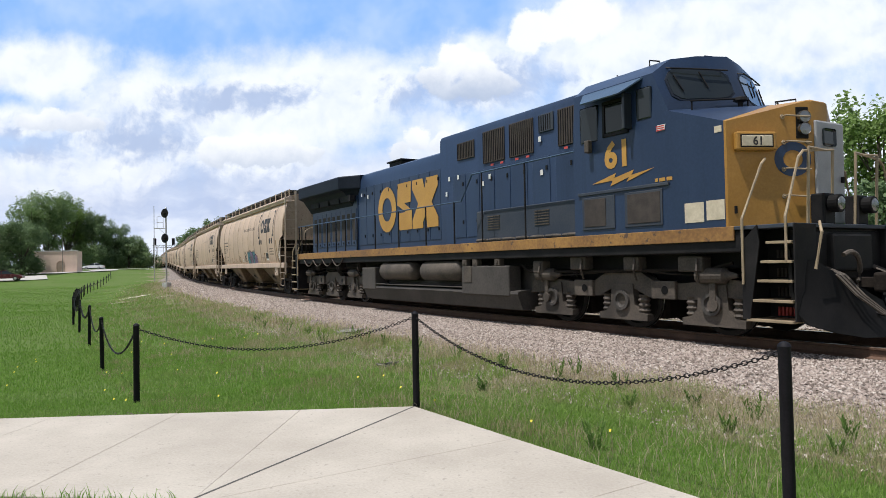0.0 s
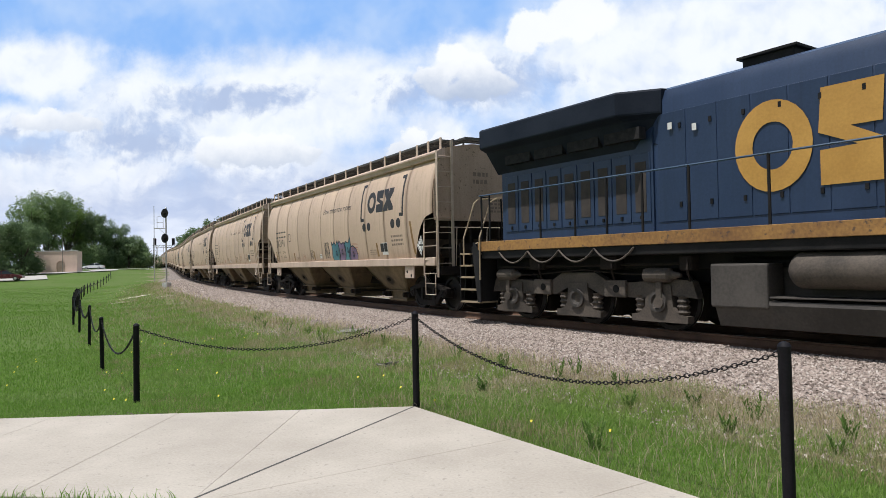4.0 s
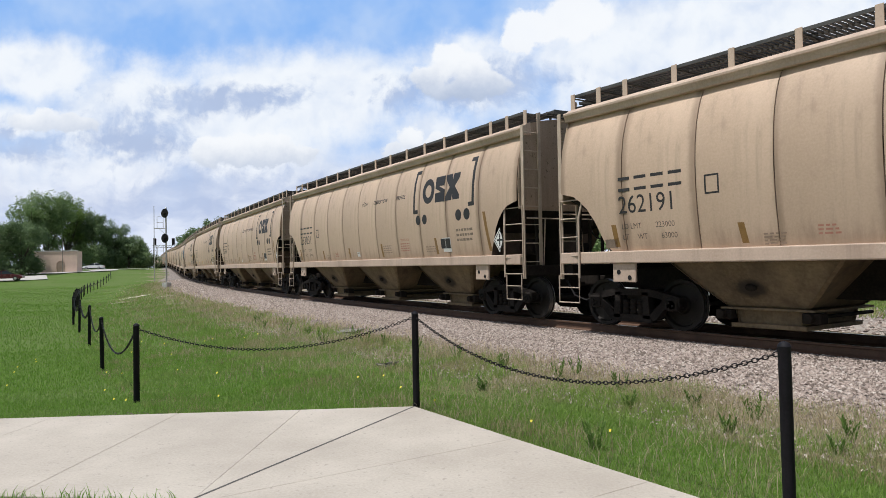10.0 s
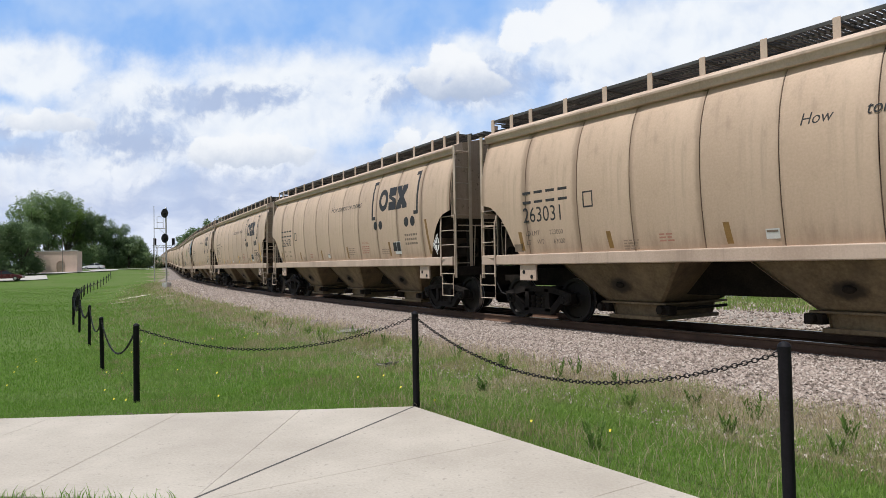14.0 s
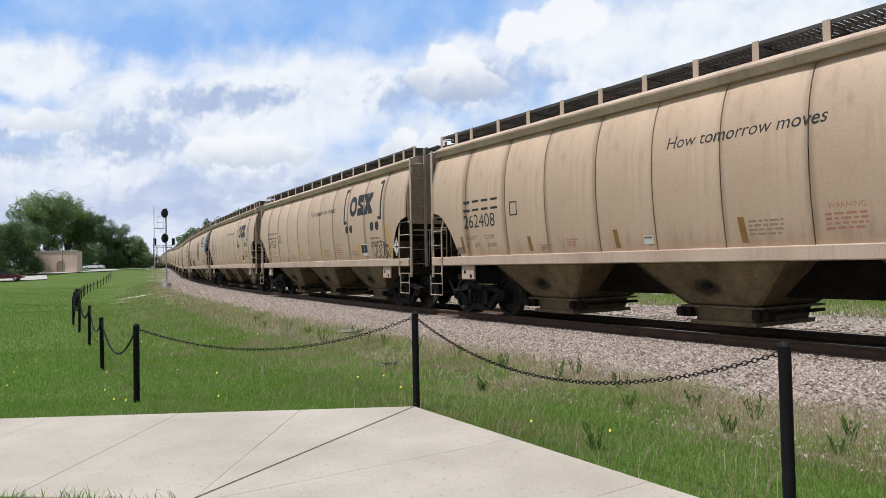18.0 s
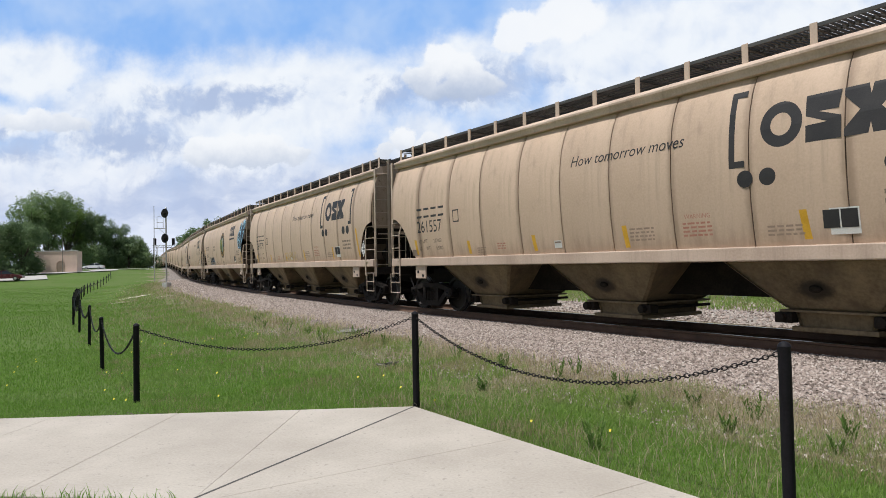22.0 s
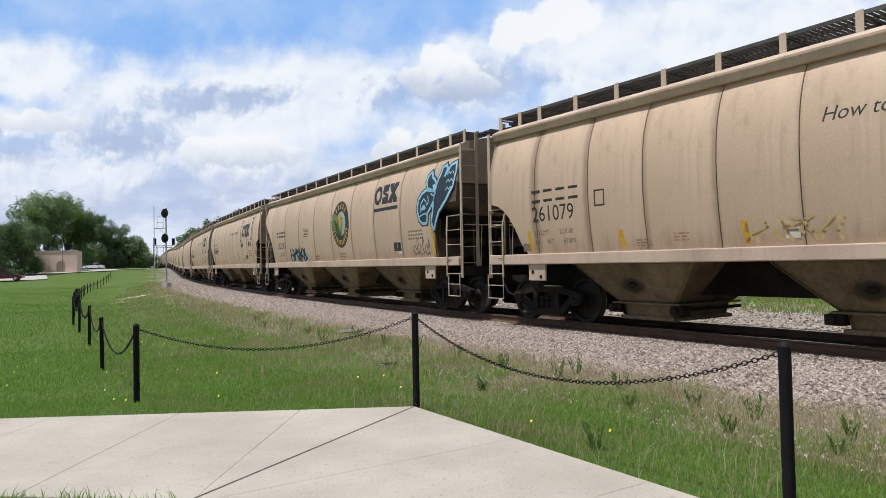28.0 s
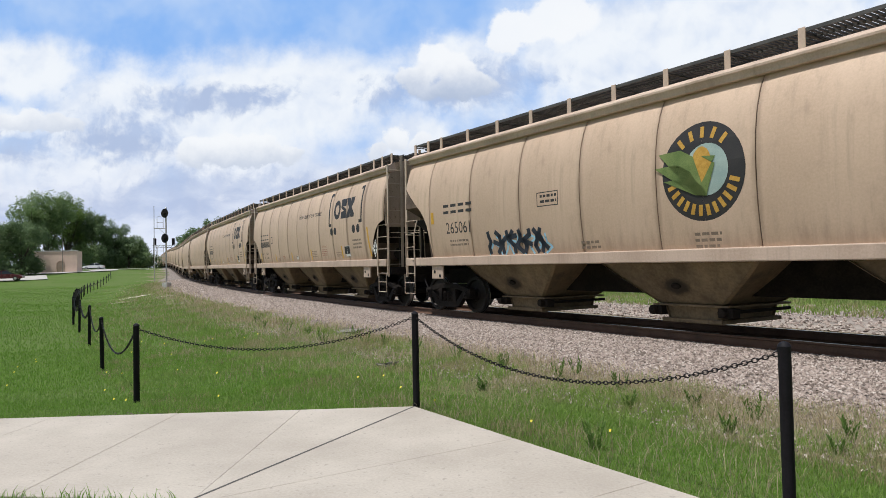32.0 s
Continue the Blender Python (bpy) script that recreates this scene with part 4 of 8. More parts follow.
        ring = [(x, y, max(z, foot_z + 0.02 * (z - 2.42))) for y, z in [(-1.56, 2.42), (-1.58, 3.0), (-1.53, 3.5), (-1.42, 3.90), (-1.28, 4.27), (-0.85, 4.38), (-0.35, 4.46), (0.35, 4.46), (0.85, 4.38), (1.28, 4.27), (1.42, 3.90), (1.53, 3.5), (1.58, 3.0), (1.56, 2.42)]]
        ring_loft(bm, [ring, [(px + k * 0.02, py, pz) for px, py, pz in ring]])
        box(bm, min(x, x + k * 0.07), max(x, x + k * 0.07), -1.5, 1.5, foot_z - 0.02, foot_z + 0.05)
        sheet_ob = part("end_sheet", fix(bm), M["beige_worn"], car, "dusty end sheet")
        bm = bmesh.new()
        rb = random.Random(6)
        for y, z, w, n, p in ((-0.35, 3.72, 0.5, 2, 0.2), (0.2, 3.0 if hb < 8 else 3.95, 0.6, 4, 0.1)):
            for r in range(n):
                u = y
                while u < y + w - 0.04:
                    ww = min(rb.uniform(0.06, 0.12), y + w - u)
                    bm.faces.new([bm.verts.new((x + k * 0.026, a, b)) for a, b in ((u, z - r * p - p * 0.55), (u + ww, z - r * p - p * 0.55), (u + ww, z - r * p), (u, z - r * p))])
                    u += ww + 0.035
        part("end_lettering", bm, M["faint_ink"], sheet_ob)["kind"] = "stuff"
        bm = bmesh.new()
        tube(bm, [(k * (hb + 0.16), 0.62 + 0.27 * math.cos(a), 2.05 + 0.27 * math.sin(a)) for a in [2 * math.pi * i / 16 for i in range(16)]], 0.016, 6, True)
        for a in (0.3, 2.4, 4.5):
            tube(bm, [(k * (hb + 0.10), 0.62, 2.05), (k * (hb + 0.16), 0.62 + 0.27 * math.cos(a), 2.05 + 0.27 * math.sin(a))], 0.012, 5)
        tube(bm, [(k * (hb - 0.1), 0.62, 2.05), (k * (hb + 0.12), 0.62, 2.05)], 0.03, 6)
        if k > 0:
            part("brake_wheel", bm, M["grime_shade"], car)
        else:
            bm.free()
        # sloping end sheet over the truck, its dark colour holding the recess's shade
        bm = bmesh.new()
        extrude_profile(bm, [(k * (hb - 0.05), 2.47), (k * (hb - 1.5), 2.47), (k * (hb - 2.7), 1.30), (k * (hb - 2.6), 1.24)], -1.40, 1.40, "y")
        part("slope_sheet", fix(bm), M["grime_shade"], car)
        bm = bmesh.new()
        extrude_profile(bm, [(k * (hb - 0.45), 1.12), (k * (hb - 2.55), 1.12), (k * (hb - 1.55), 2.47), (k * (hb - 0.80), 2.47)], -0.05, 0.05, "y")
        part("web_plate", fix(bm), M["grime_shade"], car)
        bm = bmesh.new()
        box(bm, min(k * (hb - 2.6), k * (hb + 0.12)), max(k * (hb - 2.6), k * (hb + 0.12)), -0.28, 0.28, 0.72, 1.12, 0.01)
        box(bm, min(k * (hb - 0.12), k * (hb + 0.14)), max(k * (hb - 0.12), k * (hb + 0.14)), -1.45, 1.45, 0.98, 1.20, 0.01)
        for y in (-1.1, -0.45, 0.45, 1.1):
            tube(bm, [(k * (hb + 0.02), y, 1.15), (k * (hb - 0.02), y, 2.45)], 0.035, 6)
        part("end_frame", bm, M["grime_shade"], car)
        bm = bmesh.new()
        disc(bm, (k * (hb - 0.75), -0.65, 1.62), "x", [(-0.25, 0.02), (-0.22, 0.19), (0.22, 0.19), (0.25, 0.02)], 16)
        disc(bm, (k * (hb - 0.35), 0.55, 1.55), "x", [(-0.1, 0.02), (-0.08, 0.15), (0.12, 0.15), (0.15, 0.02)], 14)
        box(bm, k * (hb - 0.5) - 0.15, k * (hb - 0.5) + 0.15, -0.2, 0.25, 1.2, 1.5, 0.02)
        part("brake_gear", fix(bm), M["grime_shade"], car)
        coupler(car, k * (hb + 0.1), k, coupled / 2 - hb - 0.08)
        freight_truck(car, k * (hb - 1.27))
        bm = bmesh.new()
        tube(bm, [(k * (hb + 0.13), -1.45, 2.22), (k * (hb + 0.13), 1.45, 2.22)], 0.016, 6)
        for y in (-0.95, 0.0, 0.95):
            tube(bm, [(k * (hb + 0.13), y, 2.22), (k * (hb + 0.05), y, 1.15)], 0.014, 6)
        part("end_handrail", bm, M["hand_beige"], car)
        # ladders at the corners
        for sgn in (-1, 1):
            bm = bmesh.new()
            xc, yc = k * (hb + 0.10), sgn * 1.52
            box(bm, xc - 0.045, xc + 0.045, yc - 0.012, yc + 0.012, 0.92, 4.22)
            box(bm, xc - 0.012, xc + 0.012, sgn * 1.06 - 0.04, sgn * 1.06 + 0.04, 1.2, 4.52)
            for i in range(8):
                tube(bm, [(xc, yc, 1.28 + 0.40 * i), (xc, sgn * 1.06, 1.28 + 0.40 * i)], 0.012, 6)
            part("end_ladder", bm, M["hand_beige"], car)
            bm = bmesh.new()
            xb = k * (hb - 0.47)
            yb = sgn * 1.60
            rungs = [1.02 + 0.36 * i for i in range(5)]
            tube(bm, [(xc, yc + sgn * 0.03, z) for z in [0.95] + rungs + [2.5]], 0.016, 6)
            tube(bm, [(xb, yb + sgn * 0.02, z) for z in [0.95] + rungs[:4]] + [(xb - k * 0.06, yb - sgn * 0.04, 2.46)], 0.023, 6)
            for z in rungs[:4]:
                tube(bm, [(xb, yb + sgn * 0.02, z), (xc, yc + sgn * 0.03, z)], 0.012, 6)
            tube(bm, [(xb - k * 0.06, yb - sgn * 0.04, rungs[4]), (xc, yc + sgn * 0.03, rungs[4])], 0.012, 6)
            stirrup = bmesh.new()
            tube(stirrup, [(xb + k * 0.03, yb, 1.0), (xb + k * 0.03, yb, 0.76), (xb + k * 0.03, yb, 0.47), (xc, yb, 0.47), (xc, yb, 0.76), (xc, yb, 1.0)], 0.014, 6)
            tube(stirrup, [(xb + k * 0.03, yb, 0.76), (xc, yb, 0.76)], 0.012, 6)
            part("stirrup", stirrup, M["hand_beige"], car)
            part("side_ladder", bm, M["hand_beige"], car)
    # hopper bays with their outlet gates
    pitch = 4.15 if hb < 8 else 4.55
    for i in (-1, 0, 1):
        wide = 0.0 if hb < 8 else 0.2
        bm = bmesh.new()
        rings = []
        for z, lx, ly in ((1.44, 1.60, 1.44), (1.20, 1.42, 1.40), (0.98, 1.20, 1.26), (0.70, 0.92, 1.06), (0.50, 0.70, 0.92), (0.46, 0.60, 0.86), (0.20, 0.55, 0.82)):
            r = 0.05
            lx += wide * smooth01(np.array([z]), 0.4, 1.2)[0]
            rings.append([(a * lx - (b[0] * r), c * ly - (b[1] * r), z) for a, c, b in ((-1, -1, (-1, 0)), (-1, -1, (0, -1)), (1, -1, (0, -1)), (1, -1, (1, 0)), (1, 1, (1, 0)), (1, 1, (0, 1)), (-1, 1, (0, 1)), (-1, 1, (-1, 0)))])
        ring_loft(bm, rings)
        bay = part("hopper_bay", fix(bm), M["bay"], car, "dusty beige sloping discharge bay, coloured darker for its shaded underside")
        bay.matrix_basis = pose(i * pitch + 0.08, 0, 0)
        bm = bmesh.new()
        box(bm, -0.78, 0.78, -0.93, 0.93, 0.44, 0.475, 0.006)
        box(bm, -0.62, 0.62, -0.88, 0.88, 0.15, 0.22, 0.008)
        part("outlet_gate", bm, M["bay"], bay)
        for k in (-1, 1):
            bm = bmesh.new()
            tube(bm, [(k * 0.72, -0.98, 0.36), (k * 0.72, 0.98, 0.36)], 0.03, 8)
            box(bm, k * 0.72 - 0.14, k * 0.72 + 0.14, -0.94, -0.72, 0.27, 0.43, 0.015)
            disc(bm, (k * 0.72, -1.0, 0.36), "y", [(-0.06, 0.03), (-0.05, 0.07), (0.05, 0.07), (0.06, 0.03)], 10)
            part("gate_shaft", fix(bm), M["grime_shade"], bay)
        bm = bmesh.new()
        disc(bm, (0, 0, 0), "y", [(-0.02, 0.05), (-0.012, 0.09), (0.02, 0.10)], 14)
        for v in bm.verts:
            v.co.z *= 0.62
        hatch_ob = part("vibrator_bracket", fix(bm), M["grime_shade"], bay, "dark oval bracket")
        hatch_ob.matrix_basis = pose(-0.1, -1.145, 0.80, 32)
    bm = bmesh.new()
    extrude_profile(bm, [(-0.34, 0.62), (0.34, 0.62), (0.42, 1.42), (-0.42, 1.42)], -hb + 2.4, hb - 2.4)
    part("centre_sill", fix(bm), M["grime_shade"], car)
    # roof: hatch trough, running boards on brackets
    bm = bmesh.new()
    box(bm, -hb + 0.8, hb - 0.8, -0.32, 0.32, 4.42, 4.58, 0.03)
    hatch = part("roof_hatch", bm, M["beige_worn"], car)
    bm = bmesh.new()
    for i in range(int((2 * hb - 0.2) / 0.085)):
        x = -hb + 0.1 + i * 0.085
        box(bm, x - 0.017, x + 0.017, -1.27, -0.50, 4.55, 4.58)
    for y in (-1.27, -0.89, -0.50):
        box(bm, -hb + 0.05, hb - 0.05, y - 0.014, y + 0.014, 4.535, 4.59)
    stops = [k * x for k in (-1, 1) for x in (hb - 0.07, hb - 0.75)] + [(hb - 1.4) * (i / 6 - 1) for i in range(13)]
    for x in stops:
        box(bm, x - 0.02, x + 0.02, -1.27, -0.48, 4.515, 4.535)
        tube(bm, [(x, -1.24, 4.34), (x, -0.60, 4.52)], 0.02, 5)
        box(bm, x - 0.02, x + 0.02, -0.60, -0.56, 4.36, 4.51)
    board = part("running_board", bm, M["galv"], car, "dark galvanised grating walkway")
    share(board, pose(0, 0, 0, 0, 0, 180))
    for k in (-1, 1):
        bm = bmesh.new()
        for i in range(26):
            y = -0.75 + i * 0.06
            box(bm, k * (hb + 0.02) - 0.26, k * (hb + 0.02) + 0.26, y - 0.008, y + 0.008, 4.56, 4.59)
        for x in (-0.28, 0, 0.28):
            box(bm, k * (hb + 0.02) + x * 0.9 - 0.01, k * (hb + 0.02) + x * 0.9 + 0.01, -0.76, 0.76, 4.54, 4.60)
        part("cross_walk", bm, M["galv"], car)["kind"] = "stuff"
    bm = bmesh.new()
    box(bm, -0.055, 0.055, -1.300, -1.284, 4.29, 4.605, 0.004)
    first = None
    for sgn in (-1, 1):
        for x in stops:
            m = pose(x, 0, 0, 0, 0, 0 if sgn < 0 else 180)
            if first is None:
                first = part("walkway_bracket", bm, M["beige_sill"], car)
                first.matrix_basis = m
            else:
                share(first, m)
    return car


# ---- locomotive ----
def hood_outline(w, top, r, z0=1.78):
    return [(-w, z0), (-w, top - r), (-w + r * 0.3, top - r * 0.3), (-w + r, top), (w - r, top), (w - r * 0.3, top - r * 0.3), (w, top - r), (w, z0)]


def panel(bm, x0, x1, z0, z1, y, t=0.02):
    box(bm, x0, x1, y - t, y, z0, z1, 0.006)


def loco_truck(parent, x, outer):
    """A three-axle truck; outer: +1 or -1, the end towards the locomotive's end."""
    sp = 1.97
    bm = bmesh.new()
    box(bm, -2.3, 2.3, -0.75, 0.75, 0.55, 0.85, 0.04)
    truck = part("truck", bm, M["black"], parent, "six-wheel truck with dusty brown-grey side frames")
    truck.matrix_basis = pose(x, 0, 0)
    for sgn in (-1, 1):
        y0, y1 = sorted((sgn * 1.0, sgn * 1.17))
        bm = bmesh.new()
        extrude_profile(bm, [(-2.75, 0.60), (-2.65, 0.90), (-2.2, 0.94), (-1.35, 0.86), (-0.80, 0.86), (-0.45, 1.04), (0.45, 1.04), (0.80, 0.86), (1.35, 0.86), (2.2, 0.94), (2.65, 0.90), (2.75, 0.60), (2.3, 0.64), (1.5, 0.58), (0.62, 0.60), (0.3, 0.74), (-0.3, 0.74), (-0.62, 0.60), (-1.5, 0.58), (-2.3, 0.64)], y0, y1, "y")
        frame_ob = part("side_frame", fix(bm), M["loco_grey"], truck)
        for k in (-1, 1):
            bm = bmesh.new()
            box(bm, k * 1.0 - 0.26, k * 1.0 + 0.26, *sorted((sgn * 1.16, sgn * 1.25)), 0.58, 0.90, 0.02)
            part("frame_pad", bm, M["loco_grey"], frame_ob)
            bm = bmesh.new()
            disc(bm, (k * 1.0 + 0.05, sgn * 1.254, 0.74), "y", [(-0.004, 0.075), (0.004, 0.07)], 14)
            part("frame_hole", fix(bm), M["soot"], frame_ob)
        for ax in (-sp, 0, sp):
            bm = bmesh.new()
            extrude_profile(bm, [(ax - 0.60, 0.17), (ax + 0.60, 0.17), (ax + 0.60, 0.29), (ax + 0.42, 0.32), (ax + 0.30, 0.44), (ax + 0.26, 0.84), (ax - 0.26, 0.84), (ax - 0.30, 0.44), (ax - 0.42, 0.32), (ax - 0.60, 0.29)], *sorted((sgn * 1.04, sgn * 1.20)), "y")
            plate = part("axle_box", fix(bm), M["loco_grey"], truck)
            bm = bmesh.new()
            disc(bm, (ax, sgn * 1.20, 0.53), "y", [(-0.05, 0.19), (0.05, 0.185), (0.05, 0.13), (0.02, 0.12), (-0.02, 0.05)] if sgn > 0 else [(0.05, 0.19), (-0.05, 0.185), (-0.05, 0.13), (-0.02, 0.12), (0.02, 0.05)], 20)
            part("bearing_cap", fix(bm), M["tank"], plate)
            for k in (-0.45, 0.45):
                bm = bmesh.new()
                disc(bm, (ax + k, sgn * 1.1, 0.31), "z", [(0.047 * i, 0.115 if i % 2 else 0.082) for i in range(8)], 12)
                part("coil_spring", fix(bm), M["loco_grey"], plate)
        for k in (-1, 1):
            ax = k * sp + (0.05 if k > 0 else -0.15)
            bm = bmesh.new()
            disc(bm, (ax, sgn * 1.22, 1.0), "x", [(-0.30, 0.02), (-0.28, 0.13), (0.22, 0.13), (0.27, 0.08), (0.45 * 1, 0.03)], 14)
            box(bm, ax - 0.06, ax + 0.06, *sorted((sgn * 1.18, sgn * 1.27)), 0.42, 0.95, 0.015)
            disc(bm, (ax, sgn * 1.25, 0.52), "y", [(-0.03, 0.10), (0.03, 0.10)], 12)
            part("brake_cylinder", fix(bm), M["loco_grey"], truck)
        bm = bmesh.new()
        tube(bm, [(-2.5, sgn * 1.24, 0.98), (-1.2, sgn * 1.24, 1.0), (0.2, sgn * 1.23, 1.1), (1.2, sgn * 1.23, 1.02), (2.4, sgn * 1.24, 1.0)], 0.016, 6)
        part("sand_pipe", bm, M["grime_shade"], truck)
    for k in (-sp, 0, sp):
        bm = bmesh.new()
        box(bm, k - 0.80, k + 0.55, -0.62, 0.62, 0.17, 0.78, 0.08)
        part("traction_motor", bm, M["grime_shade"], truck)
        wheelset(0.533, truck, pose(k, 0, 0.533), 0.755, 1.15)


def steps(parent, x, sgn, k):
    """A flight of end steps at x (k: towards the end), on one side."""
    y0, y1 = sorted((sgn * 0.98, sgn * 1.53))
    bm = bmesh.new()
    for i, (z, dx) in enumerate(((0.36, -0.40), (0.65, -0.29), (0.94, -0.21), (1.22, -0.15), (1.50, -0.06))):
        lo_x, hi_x = sorted((x + k * dx, x + k * 0.33))
        box(bm, lo_x, hi_x, y0, y1, z - 0.028, z + 0.012, 0.005)
    stair = part("step_treads", bm, M["steel_pipe"], parent, "tan grip step treads")
    bm = bmesh.new()
    for dx, zt in ((-0.38, 1.42), (0.36, 1.75)):
        cx = x + k * dx
        box(bm, cx - 0.012, cx + 0.012, y0 + 0.02, y1 - 0.02, 0.36, zt)
    box(bm, x - 0.36, x + 0.36, sgn * 0.97 - 0.01, sgn * 0.97 + 0.01, 0.36, 1.75)
    part("step_well", bm, M["black"], stair)
    bm = bmesh.new()
    extrude_profile(bm, [(x - k * 0.46, 0.36), (x - k * 0.34, 0.36), (x - k * 0.16, 1.50), (x - k * 0.20, 1.76), (x - k * 0.44, 1.52)], y1 - 0.03 if sgn > 0 else y0, y1 if sgn > 0 else y0 + 0.03, "y")
    part("step_side_plate", fix(bm), M["black"], stair)
    # slatted risers behind the treads
    for i, z in enumerate((0.40, 0.69, 0.98, 1.26)):
        bm = bmesh.new()
        for j in range(9):
            u = x + k * (-0.20 + 0.06 * j)
            box(bm, u - 0.017, u + 0.017, *sorted((sgn * 0.98, sgn * 1.02)), z, z + 0.13)
        if i == 0:
            part("red_marking", bm, M["red"], stair, "red slatted reflective strip")
        else:
            part("riser_slats", bm, M["loco_grey"], stair)["kind"] = "stuff"


def locomotive():
    lo = thing("locomotive", "dark blue diesel locomotive with yellow nose, sill stripe and markings", "locomotive")
    N = M["navy"]
    # frame, deck, stripe
    bm = bmesh.new()
    box(bm, -10.45, 9.4, -1.47, 1.47, 1.36, 1.70, 0.02)
    box(bm, -11.2, 10.1, -0.95, 0.95, 1.10, 1.70, 0.02)
    box(bm, -9.9, 9.4, -0.6, 0.6, 0.86, 1.4)
    part("underframe", bm, M["black"], lo)
    bm = bmesh.new()
    box(bm, -10.55, 10.2, -1.5, 1.5, 1.70, 1.76, 0.01)
    box(bm, -11.3, -10.55, -0.97, 0.97, 1.70, 1.76, 0.01)
    part("walkway", bm, M["navy_grime"], lo)
    for sgn in (-1, 1):
        bm = bmesh.new()
        y0, y1 = sorted((sgn * 1.475, sgn * 1.515))
        box(bm, -10.52, 9.25, y0, y1, 1.54, 1.76, 0.008)
        part("sill_stripe", bm, M["stripe"], lo, "worn orange-yellow sill stripe")
    # hoods
    bm = bmesh.new()
    extrude_profile(bm, hood_outline(0.88, 4.45, 0.30), -5.95, -0.36)
    part("engine_hood", fix(bm), N, lo, "", 35)
    bm = bmesh.new()
    extrude_profile(bm, hood_outline(0.90, 4.80, 0.16), -0.36, 5.75)
    part("equipment_hood", fix(bm), N, lo, "", 35)
    bm = bmesh.new()
    extrude_profile(bm, hood_outline(0.92, 3.75, 0.10), -10.30, -5.95)
    part("radiator_body", fix(bm), N, lo)
    bm = bmesh.new()
    prof = [(-0.92, 3.36), (-1.26, 3.84), (-1.45, 3.92), (-1.46, 3.95), (-1.46, 4.33), (-1.42, 4.37), (-0.5, 4.42), (0.5, 4.42), (1.42, 4.37), (1.46, 4.33), (1.46, 3.95), (1.45, 3.92), (1.26, 3.84), (0.92, 3.36)]
    small = [(y * (0.62 if abs(y) > 1 else 0.95), z if z < 4.3 else z) for y, z in prof]
    ring_loft(bm, [[(-10.45, y, z) for y, z in prof], [(-6.35, y, z) for y, z in prof], [(-5.75, y, min(z + 0.02, 4.42)) for y, z in small]])
    wing = part("radiator_wing", fix(bm), M["navy_dark"], lo, "overhanging radiator housing")
    bm = bmesh.new()
    for i in range(4):
        x = -9.9 + i * 1.0
        box(bm, x, x + 0.85, -1.16, -0.98, 3.50, 3.72, 0, None)
    part("radiator_screen", bm, M["mesh_dark"], wing)
    # door seams, tall grilles on the radiator body
    for sgn in (-1, 1):
        for i in range(9):
            x = -10.16 + i * 0.465
            bm = bmesh.new()
            box(bm, x, x + 0.435, *sorted((sgn * 0.915, sgn * 0.94)), 1.98, 3.26, 0.008)
            d = part("hood_door", bm, N, lo)
            bm = bmesh.new()
            box(bm, x + 0.09, x + 0.345, *sorted((sgn * 0.938, sgn * 0.948)), 2.16, 3.10, 0.003)
            part("door_screen", bm, M["screen"], d, "dusty brown louvred screen")
            bm = bmesh.new()
            box(bm, x + 0.20, x + 0.25, *sorted((sgn * 0.938, sgn * 0.962)), 2.03, 2.10)
            part("door_latch", bm, M["black"], d)
        for i in range(9):
            x = -5.85 + i * 0.61
            bm = bmesh.new()
            y0, y1 = sorted((sgn * 0.87, sgn * 0.895))
            box(bm, x, x + 0.585, y0, y1, 1.95, 3.92, 0.008)
            d = part("hood_door", bm, N, lo)
            bm = bmesh.new()
            y0, y1 = sorted((sgn * 0.893, sgn * 0.915))
            for z in (2.2, 3.6):
                box(bm, x + 0.45, x + 0.5, y0, y1, z, z + 0.09)
            part("door_latch", bm, M["black"], d)
        for i, (x0, x1, z0, z1, mat) in enumerate(((0.55, 1.35, 4.0, 4.45, "screen"), (1.75, 2.65, 3.75, 4.55, "screen"), (2.85, 3.75, 3.75, 4.55, "screen"), (3.95, 4.45, 4.15, 4.55, "navy_grime"), (4.6, 5.55, 3.75, 4.55, "screen"))):
            bm = bmesh.new()
            y0, y1 = sorted((sgn * 0.885, sgn * 0.93))
            box(bm, x0, x1, y0, y1, z0, z1, 0.01)
            g = part("intake_grille", bm, M[mat], lo, "dark louvred intake grille")
            bm = bmesh.new()
            for j in range(int((x1 - x0) / 0.075)):
                box(bm, x0 + 0.03 + j * 0.075, x0 + 0.045 + j * 0.075, *sorted((sgn * 0.93, sgn * 0.945)), z0 + 0.03, z1 - 0.03)
            part("louvre", bm, M["black"], g)
        # seams of the equipment hood doors
        for x in (0.3, 0.95, 1.6, 2.25, 2.9, 3.7, 4.5):
            bm = bmesh.new()
            box(bm, x, x + 0.60, *sorted((sgn * 0.89, sgn * 0.915)), 1.95, 3.62, 0.008)
            d = part("hood_door", bm, N, lo)
            bm = bmesh.new()
            for z in (2.3, 3.3):
                box(bm, x + 0.48, x + 0.53, *sorted((sgn * 0.912, sgn * 0.935)), z, z + 0.1)
            part("door_latch", bm, M["black"], d)
        # cabinets along the walkway
        bm = bmesh.new()
        box(bm, 1.7, 5.75, *sorted((sgn * 0.88, sgn * 1.12)), 1.76, 2.55, 0.03)
        cab_box = part("equipment_cabinet", bm, M["navy_grime"], lo, "grimy blue low cabinet")
        for x in (2.2, 4.0):
            bm = bmesh.new()
            for j in range(6):
                box(bm, x, x + 0.5, *sorted((sgn * 1.115, sgn * 1.135)), 2.08 + j * 0.06, 2.105 + j * 0.06)
            part("vent_slats", bm, M["loco_grey"], cab_box)
    # exhaust stack, horns, roof fittings
    bm = bmesh.new()
